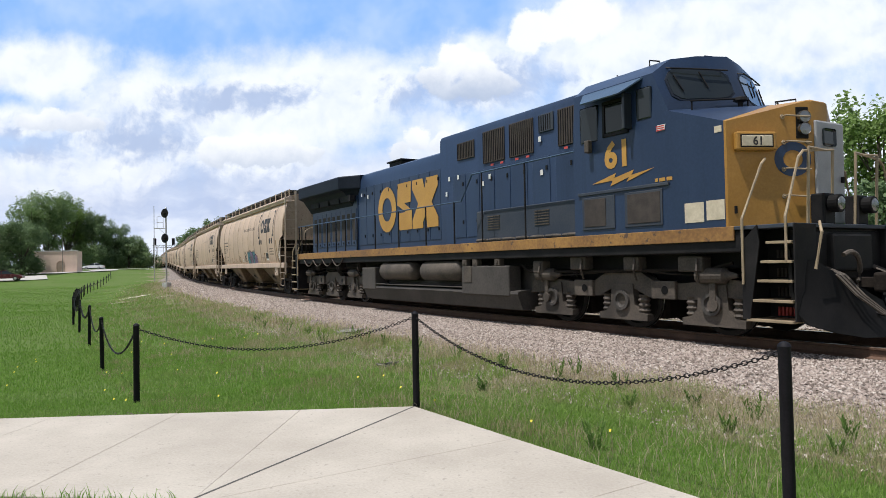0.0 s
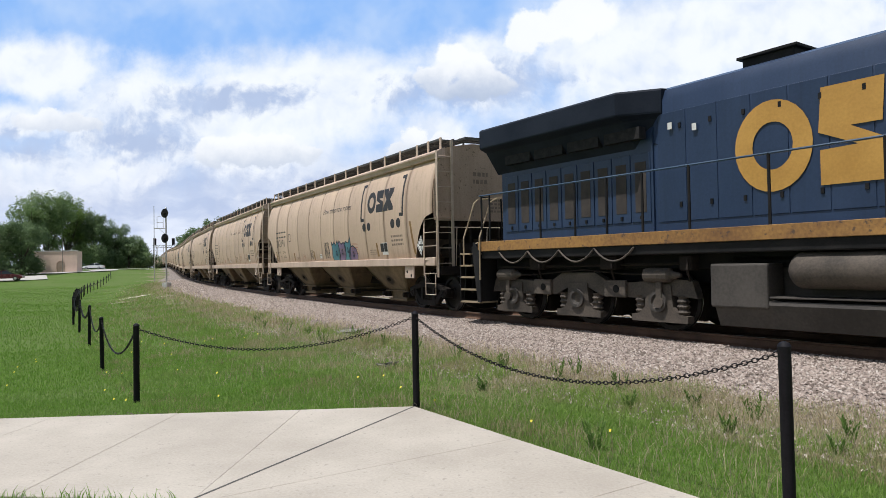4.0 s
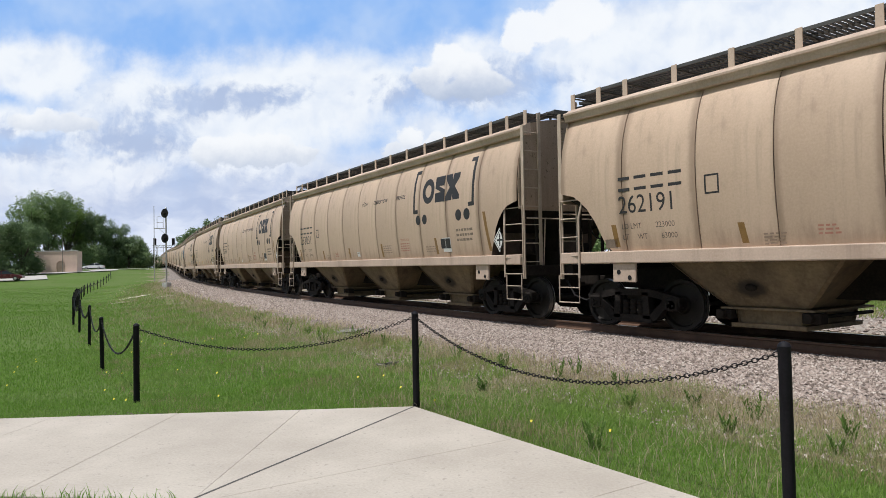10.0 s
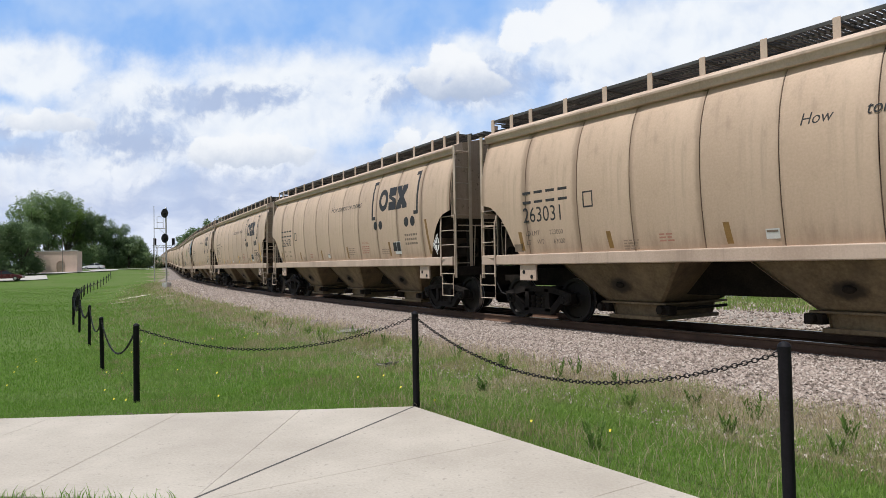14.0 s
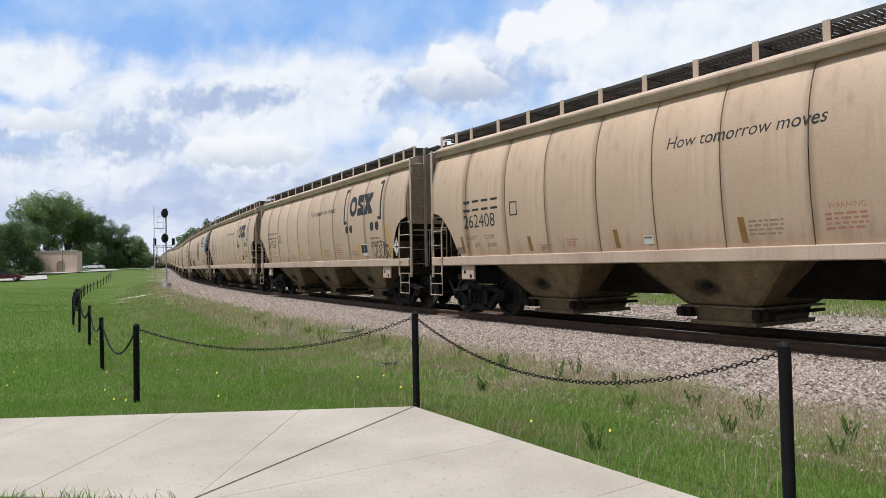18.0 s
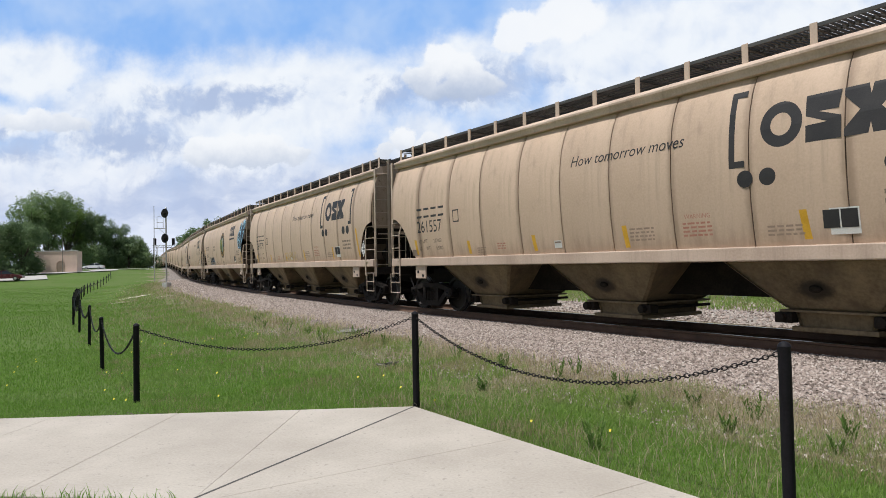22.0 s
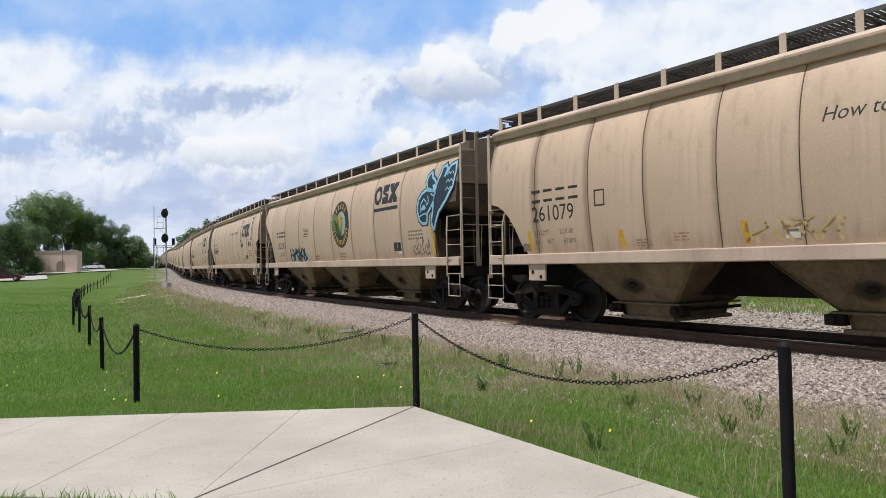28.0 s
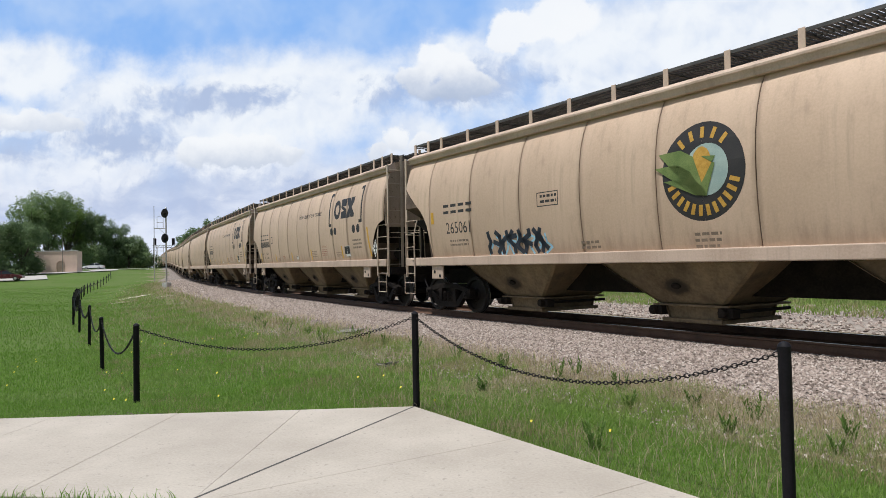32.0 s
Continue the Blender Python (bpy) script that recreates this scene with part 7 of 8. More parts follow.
def signal_mast(p, name, label, height, heads, ladder):
    s = thing(name, label, "railway signal", p)
    bm = bmesh.new()
    disc(bm, (0, 0, 0), "z", [(-0.3, 0.075), (height, 0.065), (height + 0.05, 0.02)], 12)
    mast = part("mast", fix(bm), M["signal"], s, "silver mast")
    bm = bmesh.new()
    box(bm, -0.28, 0.28, -0.28, 0.28, -0.3, 0.16, 0.03)
    part("base", bm, M["rubble"], s)
    for z in heads:
        bm = bmesh.new()
        disc(bm, (0, -0.16, z), "y", [(0.0, 0.05), (0.0, 0.40), (0.025, 0.40), (0.03, 0.05)], 28)
        t = part("target", fix(bm), M["black"], s, "round black signal target")
        bm = bmesh.new()
        disc(bm, (0, -0.16, z), "y", [(-0.22, 0.11), (0.0, 0.12), (0.0, 0.02)], 16)
        box(bm, -0.13, 0.13, -0.13, 0.10, z - 0.2, z + 0.2, 0.02)
        part("lamp_hood", fix(bm), M["black"], t)
    if ladder:
        out, along = Vector((-0.72, -0.69, 0)), Vector((-0.69, 0.72, 0))
        put = lambda a, b, z: out * a + along * b + Vector((0, 0, z))
        bm = bmesh.new()
        for b in (-0.2, 0.2):
            tube(bm, [put(0.97, b, 0.3), put(0.97, b, height + 0.1)], 0.026, 5)
        for i in range(int((height - 0.6) / 0.3)):
            tube(bm, [put(0.97, -0.2, 0.5 + 0.3 * i), put(0.97, 0.2, 0.5 + 0.3 * i)], 0.014, 5)
        part("ladder", bm, M["signal"], s)
        for z in (height * 0.36, height * 0.73):
            bm = bmesh.new()
            for b in (-0.28, -0.1, 0.1, 0.28):
                tube(bm, [put(0.05, b, z), put(0.97, b, z)], 0.02, 5)
            for a in (0.12, 0.5, 0.95):
                tube(bm, [put(a, -0.3, z), put(a, 0.3, z)], 0.024, 5)
            tube(bm, [put(0.08, 0, z - 0.5), put(0.6, 0, z)], 0.02, 5)
            pl = part("platform", bm, M["signal"], s)
            bm = bmesh.new()
            for a in (0.22, 0.72):
                tube(bm, [put(a, -0.28, z), put(a, -0.28, z + 1.0)], 0.02, 5)
            for zz in (0.5, 1.0):
                tube(bm, [put(0.22, -0.28, z + zz), put(0.72, -0.28, z + zz)], 0.018, 5)
            part("guard_rail", bm, M["signal"], pl)
    return s


signal_mast(pose(-24.35, 60.0, 0.12, 0, 0, -22), "railway_signal", "silver railway signal mast with two round black targets", 6.75, (6.25, 4.05), True)


def far_signals():
    # cantilever signal far down the line
    p = track(-165, -4.5, 0.2)
    s = thing("signal_bridge", "distant dark cantilever signal over the tracks", "railway signal", Matrix.Translation(p) @ Matrix.Rotation(-1.17, 4, "Z"))
    bm = bmesh.new()
    for x in (-0.3, 0.3):
        for y in (-0.3, 0.3):
            tube(bm, [(x, y, -0.4), (x, y, 5.6)], 0.05, 6)
    for z in (1, 2, 3, 4, 5):
        tube(bm, [(-0.3, -0.3, z), (0.3, -0.3, z + 0.6)], 0.03, 5)
        tube(bm, [(-0.3, -0.3, z), (-0.3, 0.3, z + 0.6)], 0.03, 5)
    part("tower", bm, M["black"], s)
    bm = bmesh.new()
    for z in (5.0, 5.6):
        for x in (-0.3, 0.3):
            tube(bm, [(x, -0.5, z), (x, 6.5, z)], 0.05, 6)
    for k in range(9):
        tube(bm, [(-0.3, -0.3 + 0.75 * k, 5.0), (-0.3, 0.45 + 0.75 * k, 5.6)], 0.03, 5)
    part("beam", bm, M["black"], s)
    bm = bmesh.new()
    for y in (0.0, 4.2):
        box(bm, -0.2, 0.2, y - 0.35, y + 0.35, 5.7, 7.3, 0.05)
    part("signal_head", bm, M["black"], s)
    p = track(-112, 4.0, 0.0)
    m = signal_mast(Matrix.Translation(p) @ Matrix.Rotation(-0.4, 4, "Z"), "railway_signal", "distant signal mast rising beyond the wagons", 8.0, (7.6, 6.5), False)


far_signals()


# ---- ground cover ----
def paved(x, y):
    """True where a place lies on the concrete."""
    cx, cy = -0.33, 7.24
    dx, dy = 0.55, -0.835
    gx, gy = -1.32, -2.76
    left_of_edge = (x - cx) * dy - (y - cy) * dx > -0.01
    right_of_diag = gx * (y - cy) - gy * (x - cx) > 0
    main = left_of_edge & right_of_diag & (y < cy)
    branch = (~right_of_diag) & (y < 7.26 + 0.055 * x) & (y > 4.30 - 0.1 * x)
    return main | branch


def scatter(y0, y1, density, keep):
    """Random places in the wedge of ground that the eye takes in."""
    area = 0.68 * (y1 * y1 - y0 * y0) + 3 * (y1 - y0)
    n = int(area * density)
    y = np.sqrt(RNG.uniform(y0 * y0, y1 * y1, n))
    x = RNG.uniform(-1, 1, n) * (0.68 * y + 1.2)
    lat, s = lateral(x, y)
    ok = keep(x, y, lat) & ~paved(x, y)
    return x[ok], y[ok], lat[ok]


def blades(name, x, y, z, height, width, material, label, bend=0.5):
    """Grass blades, each a narrow bent strip with a pointed tip."""
    n = len(x)
    a = RNG.uniform(0, 2 * math.pi, n)
    l = RNG.uniform(0.2, 1.0, n) * bend
    b = RNG.uniform(0, 2 * math.pi, n)
    h = height * RNG.uniform(0.5, 1.3, n)
    w = width * RNG.uniform(0.6, 1.3, n)
    ux, uy = np.cos(a) * w / 2, np.sin(a) * w / 2
    bx, by = np.cos(b) * l * h, np.sin(b) * l * h
    zero = np.zeros(n)
    v = np.stack([
        np.stack([x - ux, y - uy, z], 1), np.stack([x + ux, y + uy, z], 1),
        np.stack([x - ux * 0.75 + bx * 0.35, y - uy * 0.75 + by * 0.35, z + h * 0.6], 1), np.stack([x + ux * 0.75 + bx * 0.35, y + uy * 0.75 + by * 0.35, z + h * 0.6], 1),
        np.stack([x + bx, y + by, z + h], 1)], 1).reshape(-1, 3)
    i = 5 * np.arange(n)[:, None]
    f = np.concatenate([i + np.array([[0, 1, 3]]), i + np.array([[0, 3, 2]]), i + np.array([[2, 3, 4]])])
    return tagged(raw_mesh(name, v, f, material), label, "grass", kind="stuff")


def grass_material(name, a, b, c=None, patch=0.5):
    m = leaf_material(name, a, b)
    if c:
        t = m.node_tree
        co = t.nodes.new("ShaderNodeTexCoord").outputs["Object"]
        f = ramp(t, noise_node(t, co, patch, 4, 0.65), 0.47, 0.62)
        for n in [x for x in t.nodes if x.type in ("BSDF_PRINCIPLED", "BSDF_TRANSLUCENT")]:
            sock = n.inputs[0]
            old = sock.links[0].from_socket
            t.links.new(blend(t, f, old, c), sock)
    return m


M["lawn"] = grass_material("lawn_grass", (0.125, 0.250, 0.034), (0.255, 0.425, 0.075), (0.225, 0.350, 0.080), 0.35)
M["scrub"] = grass_material("rough_grass", (0.175, 0.275, 0.058), (0.30, 0.42, 0.105), (0.37, 0.325, 0.175), 0.9)
M["straw"] = grass_material("dry_grass", (0.38, 0.315, 0.20), (0.60, 0.51, 0.35))
M["weed"] = leaf_material("weed_leaves", (0.09, 0.17, 0.035), (0.18, 0.28, 0.07))
M["flower"] = plain("yellow_petals", (0.75, 0.62, 0.05), 0.6)


def build_cover():
    edge = -3.2
    lawn = lambda x, y, lat: (lat < -6.6 + 0.8 * np.sin(x * 0.7) + 0.6 * np.sin(y * 1.1 + x)) & (RNG.random(len(x)) < 1.0)
    rough = lambda x, y, lat: (lat > -9.6) & (lat < edge) & (RNG.random(len(x)) < np.interp(lat, [-9.6, -7, -5.5, -4.2, -3.2], [0.35, 0.8, 0.95, 0.6, 0.15]))
    dry = lambda x, y, lat: (lat > -8.5) & (lat < edge + 0.2) & (RNG.random(len(x)) < np.interp(lat, [-8.5, -6.0, -4.5, -3.1], [0.05, 0.28, 0.9, 0.5])) & (np.sin(x * 2.1 + y) + np.sin(y * 1.7 - x * 0.8) > -0.7)
    for k, (y0, y1, dl, dr, dd, s) in enumerate(((3.0, 9.0, 2100, 1500, 800, 1.0), (9.0, 16.0, 820, 760, 420, 1.5), (16.0, 32.0, 200, 220, 130, 2.6), (32.0, 84.0, 36, 42, 26, 4.6))):
        x, y, lat = scatter(y0, y1, dl, lawn)
        blades("lawn_grass", x, y, ground_z(x, y, lat) - 0.01, 0.050 * s ** 0.25, 0.0058 * s ** 1.0, M["lawn"], "short bright green mown lawn")
        x, y, lat = scatter(y0, y1, dr, rough)
        tall = np.interp(lat, [-9, -6, -4], [0.055, 0.075, 0.09]) * (1 + 0.5 * np.sin(x * 1.9 + 1.0) * np.sin(y * 1.3 + x * 0.5))
        blades("rough_grass", x, y, ground_z(x, y, lat) - 0.01, tall * s ** 0.3, 0.0064 * s ** 1.0, M["scrub"], "uneven rough grass, green and yellowing", 0.8)
        x, y, lat = scatter(y0, y1, dd, dry)
        blades("dry_grass", x, y, ground_z(x, y, lat) - 0.01, 0.14 * s ** 0.25, 0.0050 * s ** 1.0, M["straw"], "dry straw-coloured grass beside the stones", 0.9)
    # rough grass beyond the tracks
    x, y, lat = scatter(8.0, 46.0, 90, lambda x, y, l: (l > 8.2) & (l < 16.0))
    blades("rough_grass", x, y, ground_z(x, y, lat) - 0.01, 0.20, 0.03, M["scrub"], "rough green grass beyond the tracks", 0.8)
    # flowers in the grass
    x, y, lat = scatter(5.0, 18.0, 0.35, lambda x, y, l: (l < -5.5))
    z = ground_z(x, y, lat) + 0.09
    n = len(x)
    r = 0.009 + 0.0015 * np.sqrt(y)
    v = np.stack([np.stack([x + r * math.cos(k), y + r * math.sin(k) * 0.8, z + (0.02 if k < 3 else 0.0)], 1) for k in (0, 1.26, 2.51, 3.77, 5.03)], 1).reshape(-1, 3)
    i = 5 * np.arange(n)[:, None]
    tagged(raw_mesh("yellow_flowers", v, np.concatenate([i + np.array([[0, 1, 2]]), i + np.array([[0, 2, 3]]), i + np.array([[0, 3, 4]])]), M["flower"]), "small yellow wild flowers in the lawn", "flowers", kind="stuff")
    # weeds at the edge of the stones
    spots = [(-2.6, 14.7, 0.35), (-1.65, 14.3, 0.42), (-1.2, 13.9, 0.30), (2.2, 8.55, 0.36), (2.62, 6.35, 0.20), (3.1, 6.9, 0.33), (1.25, 5.75, 0.26), (-4.0, 17.5, 0.36), (0.9, 10.6, 0.32), (-0.55, 12.9, 0.3), (3.2, 5.6, 0.2), (1.55, 9.5, 0.34), (-5.6, 20.5, 0.4), (2.75, 7.6, 0.22), (0.2, 11.6, 0.26), (-2.1, 15.6, 0.3), (-3.3, 16.4, 0.28), (-4.9, 18.6, 0.3), (2.0, 7.5, 0.2), (3.6, 6.1, 0.22), (0.45, 8.6, 0.18), (1.9, 9.9, 0.28)]
    for sx, sy, sh in spots:
        tuft(sx, sy, sh)
    # the lawn's edge on the inner side of the walkway, dead leaves by a post
    x = RNG.uniform(-3.1, -1.75, 260)
    y = 4.30 - 0.1 * x - RNG.uniform(0.0, 0.2, 260)
    blades("lawn_edge", x, y, np.full(260, -0.03), 0.10, 0.007, M["lawn"], "longer grass at the inner edge of the walkway", 0.7)
    n = 150
    x, y = RNG.normal(-3.4, 0.30, n), 7.26 - 0.055 * 3.4 + np.abs(RNG.normal(0.05, 0.09, n))
    a, r = RNG.uniform(0, 6.28, n), RNG.uniform(0.012, 0.028, n)
    z = ground_z(x, y) + RNG.uniform(0.02, 0.05, n)
    v = np.stack([np.stack([x + r * np.cos(a + k) * (1.0 if k % 2 else 0.5), y + r * np.sin(a + k) * (1.0 if k % 2 else 0.5), z + 0.006 * (k % 2)], 1) for k in (0, 1.57, 3.14, 4.71)], 1).reshape(-1, 3)
    tagged(raw_mesh("dead_leaves", v, np.arange(4 * n).reshape(n, 4), M["bark"]), "dead brown leaves at the edge of the walkway", "leaves", kind="stuff")


def tuft(x, y, h):
    """A leafy weed: a few stalks, each set with short leaves all the way up, and grass at its foot."""
    n, z = 9, float(ground_z(x, y)[0]) - 0.01
    xs, ys, zs, hs = [], [], [], []
    for k in range(n):
        a, lean = RNG.uniform(0, 6.28), RNG.uniform(0.1, 0.5)
        top = h * RNG.uniform(0.45, 1.0)
        for j in range(12):
            u = top * j / 12
            xs.append(x + math.cos(a) * (0.12 * h + lean * u))
            ys.append(y + math.sin(a) * (0.12 * h + lean * u))
            zs.append(z + u)
            hs.append(RNG.uniform(0.03, 0.07) + 0.04 * (j == 0))
    ob = blades("weed_tuft", np.array(xs), np.array(ys), np.array(zs), np.array(hs), 0.016, M["weed"], "ragged leafy green weed at the edge of the stones", 1.1)
    ob["kind"] = ""
    del ob["kind"]
    tagged(ob, category="weed", group="weeds beside the track")


build_cover()
stones("ballast_stones", -9.0, 13.0, (-3.6, -0.9), 60000, 0.029, "pinkish grey crushed ballast stones")
stones("ballast_stones", -30.0, -9.0, (-3.6, -0.9), 22000, 0.048, "pinkish grey crushed ballast stones")
stones("ballast_stones", -75.0, -30.0, (-3.6, -0.9), 15000, 0.085, "pinkish grey crushed ballast stones")
stones("loose_stones", -6.0, 13.0, (-5.6, -3.5), 9000, 0.024, "loose grey stones among the dry grass", True)
stones("ballast_stones", -24.0, 14.0, (4.4, 11.5), 12000, 0.05, "pale gravel stones of the lot beyond the tracks")
stones("ballast_stones", -20.0, 13.0, (0.9, 4.5), 9000, 0.05, "pinkish grey crushed ballast stones")




def build_rubble():
    rnd = random.Random(8)
    for i in range(14):
        s, lt = rnd.uniform(-12, 14), rnd.uniform(13.5, 17)
        p = track(s, lt, 0)
        p.z = float(ground_z(p.x, p.y)[0])
        bm = bmesh.new()
        w = rnd.uniform(0.25, 0.6)
        box(bm, -w, w, -w * 0.7, w * 0.7, -0.1, w * 0.6, 0.06)
        for v in bm.verts:
            v.co += Vector((rnd.uniform(-1, 1), rnd.uniform(-1, 1), rnd.uniform(-1, 1))) * w * 0.14
        o = part("concrete_block", bm, M["rubble"], None)
        o.matrix_basis = Matrix.Translation(p) @ Matrix.Rotation(rnd.uniform(0, 6), 4, "Z")
        tagged(o, "broken pale concrete block beyond the tracks", "concrete block", "rubble beyond the tracks")
    # flat stones and a sleeper end in the grass by the track
    for x, y, w, l in ((-2.35, 16.8, 0.5, 0.26), (-1.55, 17.0, 0.25, 0.16), (-0.9, 10.9, 0.14, 0.08)):
        bm = bmesh.new()
        box(bm, -w, w, -l, l, -0.06, 0.05, 0.02)
        for v in bm.verts:
            v.co += Vector((rnd.uniform(-1, 1), rnd.uniform(-1, 1), rnd.uniform(-0.4, 0.4))) * 0.05
        o = part("flat_stone", bm, M["old_slab"], None)
        o.matrix_basis = pose(x, y, float(ground_z(x, y)[0]), 0, 0, rnd.uniform(0, 90))
        tagged(o, "flat grey stone slab lying in the grass", "stone")


build_rubble()


def sand_patch(x, y, rx, ry, seed):
    rnd = random.Random(seed)
    n = 28
    bm = bmesh.new()
    c = bm.verts.new((x, y, float(ground_z(x, y)[0]) + 0.05))
    ring = []
    for k in range(n):
        a = 2 * math.pi * k / n
        r = rnd.uniform(0.6, 1.1)
        px, py = x + rx * r * math.cos(a), y + ry * r * math.sin(a)
        ring.append(bm.verts.new((px, py, float(ground_z(px, py)[0]) + 0.02)))
    for k in range(n):
        bm.faces.new((c, ring[k], ring[(k + 1) % n]))
    ob = part("ground_patch", bm, M["sand"])
    tagged(ob, "pale sandy bare patch in the dry grass", "bare ground", kind="structure")


M["sand"] = surface("pale_sand", (0.36, 0.31, 0.23), (0.56, 0.50, 0.40), 1.2, 0.95, 0, 0.4, 18)
sand_patch(-19.6, 41.6, 0.9, 1.1, 1)
sand_patch(-17.4, 42.6, 0.7, 0.6, 2)
sand_patch(-22.0, 49.0, 1.6, 1.2, 3)


# ---- the train ----
LOCO_S0, CAR1_S0 = 32.8, 12.35
N_CARS = 24
LENGTHS = [17.1] * 5 + [18.7] + [17.1] * (N_CARS - 6)
TRAIN = []
# numbers of the wagons as painted
NUMBERS = ["262191", "263031", "262408", "261557", "261079", "265061"]


def block_mark(car, x, z, w, h, mat="ink"):
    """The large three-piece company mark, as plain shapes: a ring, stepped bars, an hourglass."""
    bm = bmesh.new()
    ellipse(bm, x + w * 0.165, z + h * 0.5, w * 0.17, h * 0.5, 26, 0.5)
    on_side("company_mark", bm, M[mat], car, "dark block mark")
    a = x + w * 0.36
    b = x + w * 0.62
    bm = bmesh.new()
    poly(bm, [(a, z), (b, z), (b, z + h * 0.46), (a + w * 0.1, z + h * 0.62), (b - w * 0.02, z + h * 0.62), (b, z + h), (a, z + h), (a, z + h * 0.56), (b - w * 0.1, z + h * 0.38), (a, z + h * 0.36)])
    on_side("company_mark", bm, M[mat], car, "dark block mark")
    a, b = x + w * 0.64, x + w
    c = (a + b) / 2
    bm = bmesh.new()
    poly(bm, [(a, z), (c - 0.03, z), (c, z + h * 0.22), (c + 0.03, z), (b, z), (b, z + h * 0.16), (c + w * 0.07, z + h * 0.5), (b, z + h * 0.84), (b, z + h), (c + 0.03, z + h), (c, z + h * 0.78), (c - 0.03, z + h), (a, z + h), (a, z + h * 0.84), (c - w * 0.07, z + h * 0.5), (a, z + h * 0.16)])
    on_side("company_mark", bm, M[mat], car, "dark block mark")


def letter_car(car, number, style, rnd, strip):
    """Paints the lettering and strips that a standard wagon carries on its near side."""
    block_mark(car, 3.65, 2.86, 1.86, 0.66)
    for x, k in ((3.12, 1), (6.18, -1)):
        bm = bmesh.new()
        x1 = x + k * 0.10
        x2 = x + k * 0.26
        pts = [(x, 2.64), (x2, 2.64), (x2, 2.74), (x1, 2.74), (x1, 3.72), (x2, 3.72), (x2, 3.82), (x, 3.82)]
        poly(bm, pts if k > 0 else pts[::-1])
        on_side("bracket_mark", bm, M["ink"], car)
    for x, r in ((3.38, 0.13), (3.74, 0.13), (5.46, 0.14), (5.84, 0.14)):
        bm = bmesh.new()
        ellipse(bm, x, 2.46, r, r, 20)
        on_side("dot_mark", bm, M["ink"], car)
    if style == "spaced":
        for w, x in (("How", -0.40), ("tomorrow", 0.48), ("moves", 2.02)):
            on_side("slogan", words(w, x, 3.12, 0.17, 0.92, 0.25), M["ink"], car)
    else:
        on_side("slogan", words("How tomorrow moves", -0.40, 3.12, 0.20, 0.98, 0.25), M["ink"], car)
    # company code, as bars of its size; the road number
    bm = bmesh.new()
    for i in range(4):
        quad(bm, -6.38 + i * 0.36, -6.12 + i * 0.36, 2.50, 2.555)
        quad(bm, -6.38 + i * 0.36, -6.12 + i * 0.36, 2.70, 2.755)
    on_side("company_code", bm, M["ink"], car)["kind"] = "stuff"
    if number:
        on_side("road_number", words(number, -6.40, 2.11, 0.31, 0.92), M["ink"], car)
    else:
        bm = bmesh.new()
        bars(bm, -6.40, 2.42, 1.5, 1, 0.5, rnd)
        on_side("road_number", bm, M["ink"], car)
    bm = bmesh.new()
    for x0, x1, z0, z1 in ((-4.62, -4.36, 2.30, 2.33), (-4.62, -4.36, 2.58, 2.61), (-4.62, -4.59, 2.33, 2.58), (-4.39, -4.36, 2.33, 2.58)):
        quad(bm, x0, x1, z0, z1)
    on_side("small_box_mark", bm, M["ink"], car)
    bm = bmesh.new()
    for x, z, w, n, p in ((1.05, 1.84, 0.55, 4, 0.065), (3.68, 1.74, 0.55, 3, 0.06), (-3.7, 1.64, 0.35, 4, 0.05)):
        bars(bm, x, z, w, n, p, rnd)
    on_side("small_lettering", bm, M["pale_ink"], car)["kind"] = "stuff"
    bm = bmesh.new()
    bars(bm, 5.30, 2.12, 0.75, 3, 0.12, rnd)
    on_side("small_lettering", bm, M["faint_ink"], car)["kind"] = "stuff"
    for w, u, z in (("LD LMT", -6.36, 1.83), ("223000", -5.62, 1.83), ("LT", -6.36, 1.64), ("WT", -6.02, 1.64), ("63000", -5.52, 1.64)):
        on_side("load_lettering", words(w, u, z, 0.095, 0.95), M["ink_grey"], car)
    bm = bmesh.new()
    quad(bm, -6.78, -6.50, 1.50, 1.66)
    on_side("data_plate", bm, M["faint_ink"], car)
    bm = bmesh.new()
    quad(bm, -0.98, -0.76, 1.55, 1.70)
    pl = on_side("small_label", bm, M["white"], car, "", 0.005)
    bm = bmesh.new()
    quad(bm, -0.96, -0.78, 1.65, 1.68)
    on_side("label_bar", bm, M["faint_ink"], pl, "", 0.008)
    on_side("warning_lettering", words("WARNING", 2.24, 1.93, 0.075, 0.95), M["faint_red"], car)
    bm = bmesh.new()
    bars(bm, 2.2, 1.87, 0.55, 4, 0.065, rnd)
    bars(bm, -2.9, 1.72, 0.3, 3, 0.055, rnd)
    on_side("small_lettering", bm, M["faint_red"], car)["kind"] = "stuff"
    bm = bmesh.new()
    quad(bm, 4.48, 4.98, 1.57, 1.93)
    pl = on_side("dark_label", bm, M["white"], car, "", 0.005)
    for x0, x1 in ((4.50, 4.72), (4.74, 4.96)):
        bm = bmesh.new()
        quad(bm, x0, x1, 1.66, 1.91)
        on_side("dark_square", bm, M["ink"], pl, "", 0.008)
    for x, z0, z1 in ((-6.55, 1.52, 1.92), (-4.05, 1.50, 1.82), (-1.62, 1.50, 1.84), (0.92, 1.50, 1.90), (4.22, 1.52, 1.94), (6.66, 1.54, 2.46)):
        bm = bmesh.new()
        quad(bm, x, x + 0.11, z0, z1, -0.14 if x > 6 else -0.05)
        on_side("reflective_strip", bm, M[strip], car)
    # placard at the cut-out
    bm = bmesh.new()
    poly(bm, [(7.13, 1.50), (7.24, 1.78), (7.13, 2.06), (6.88, 1.78)])
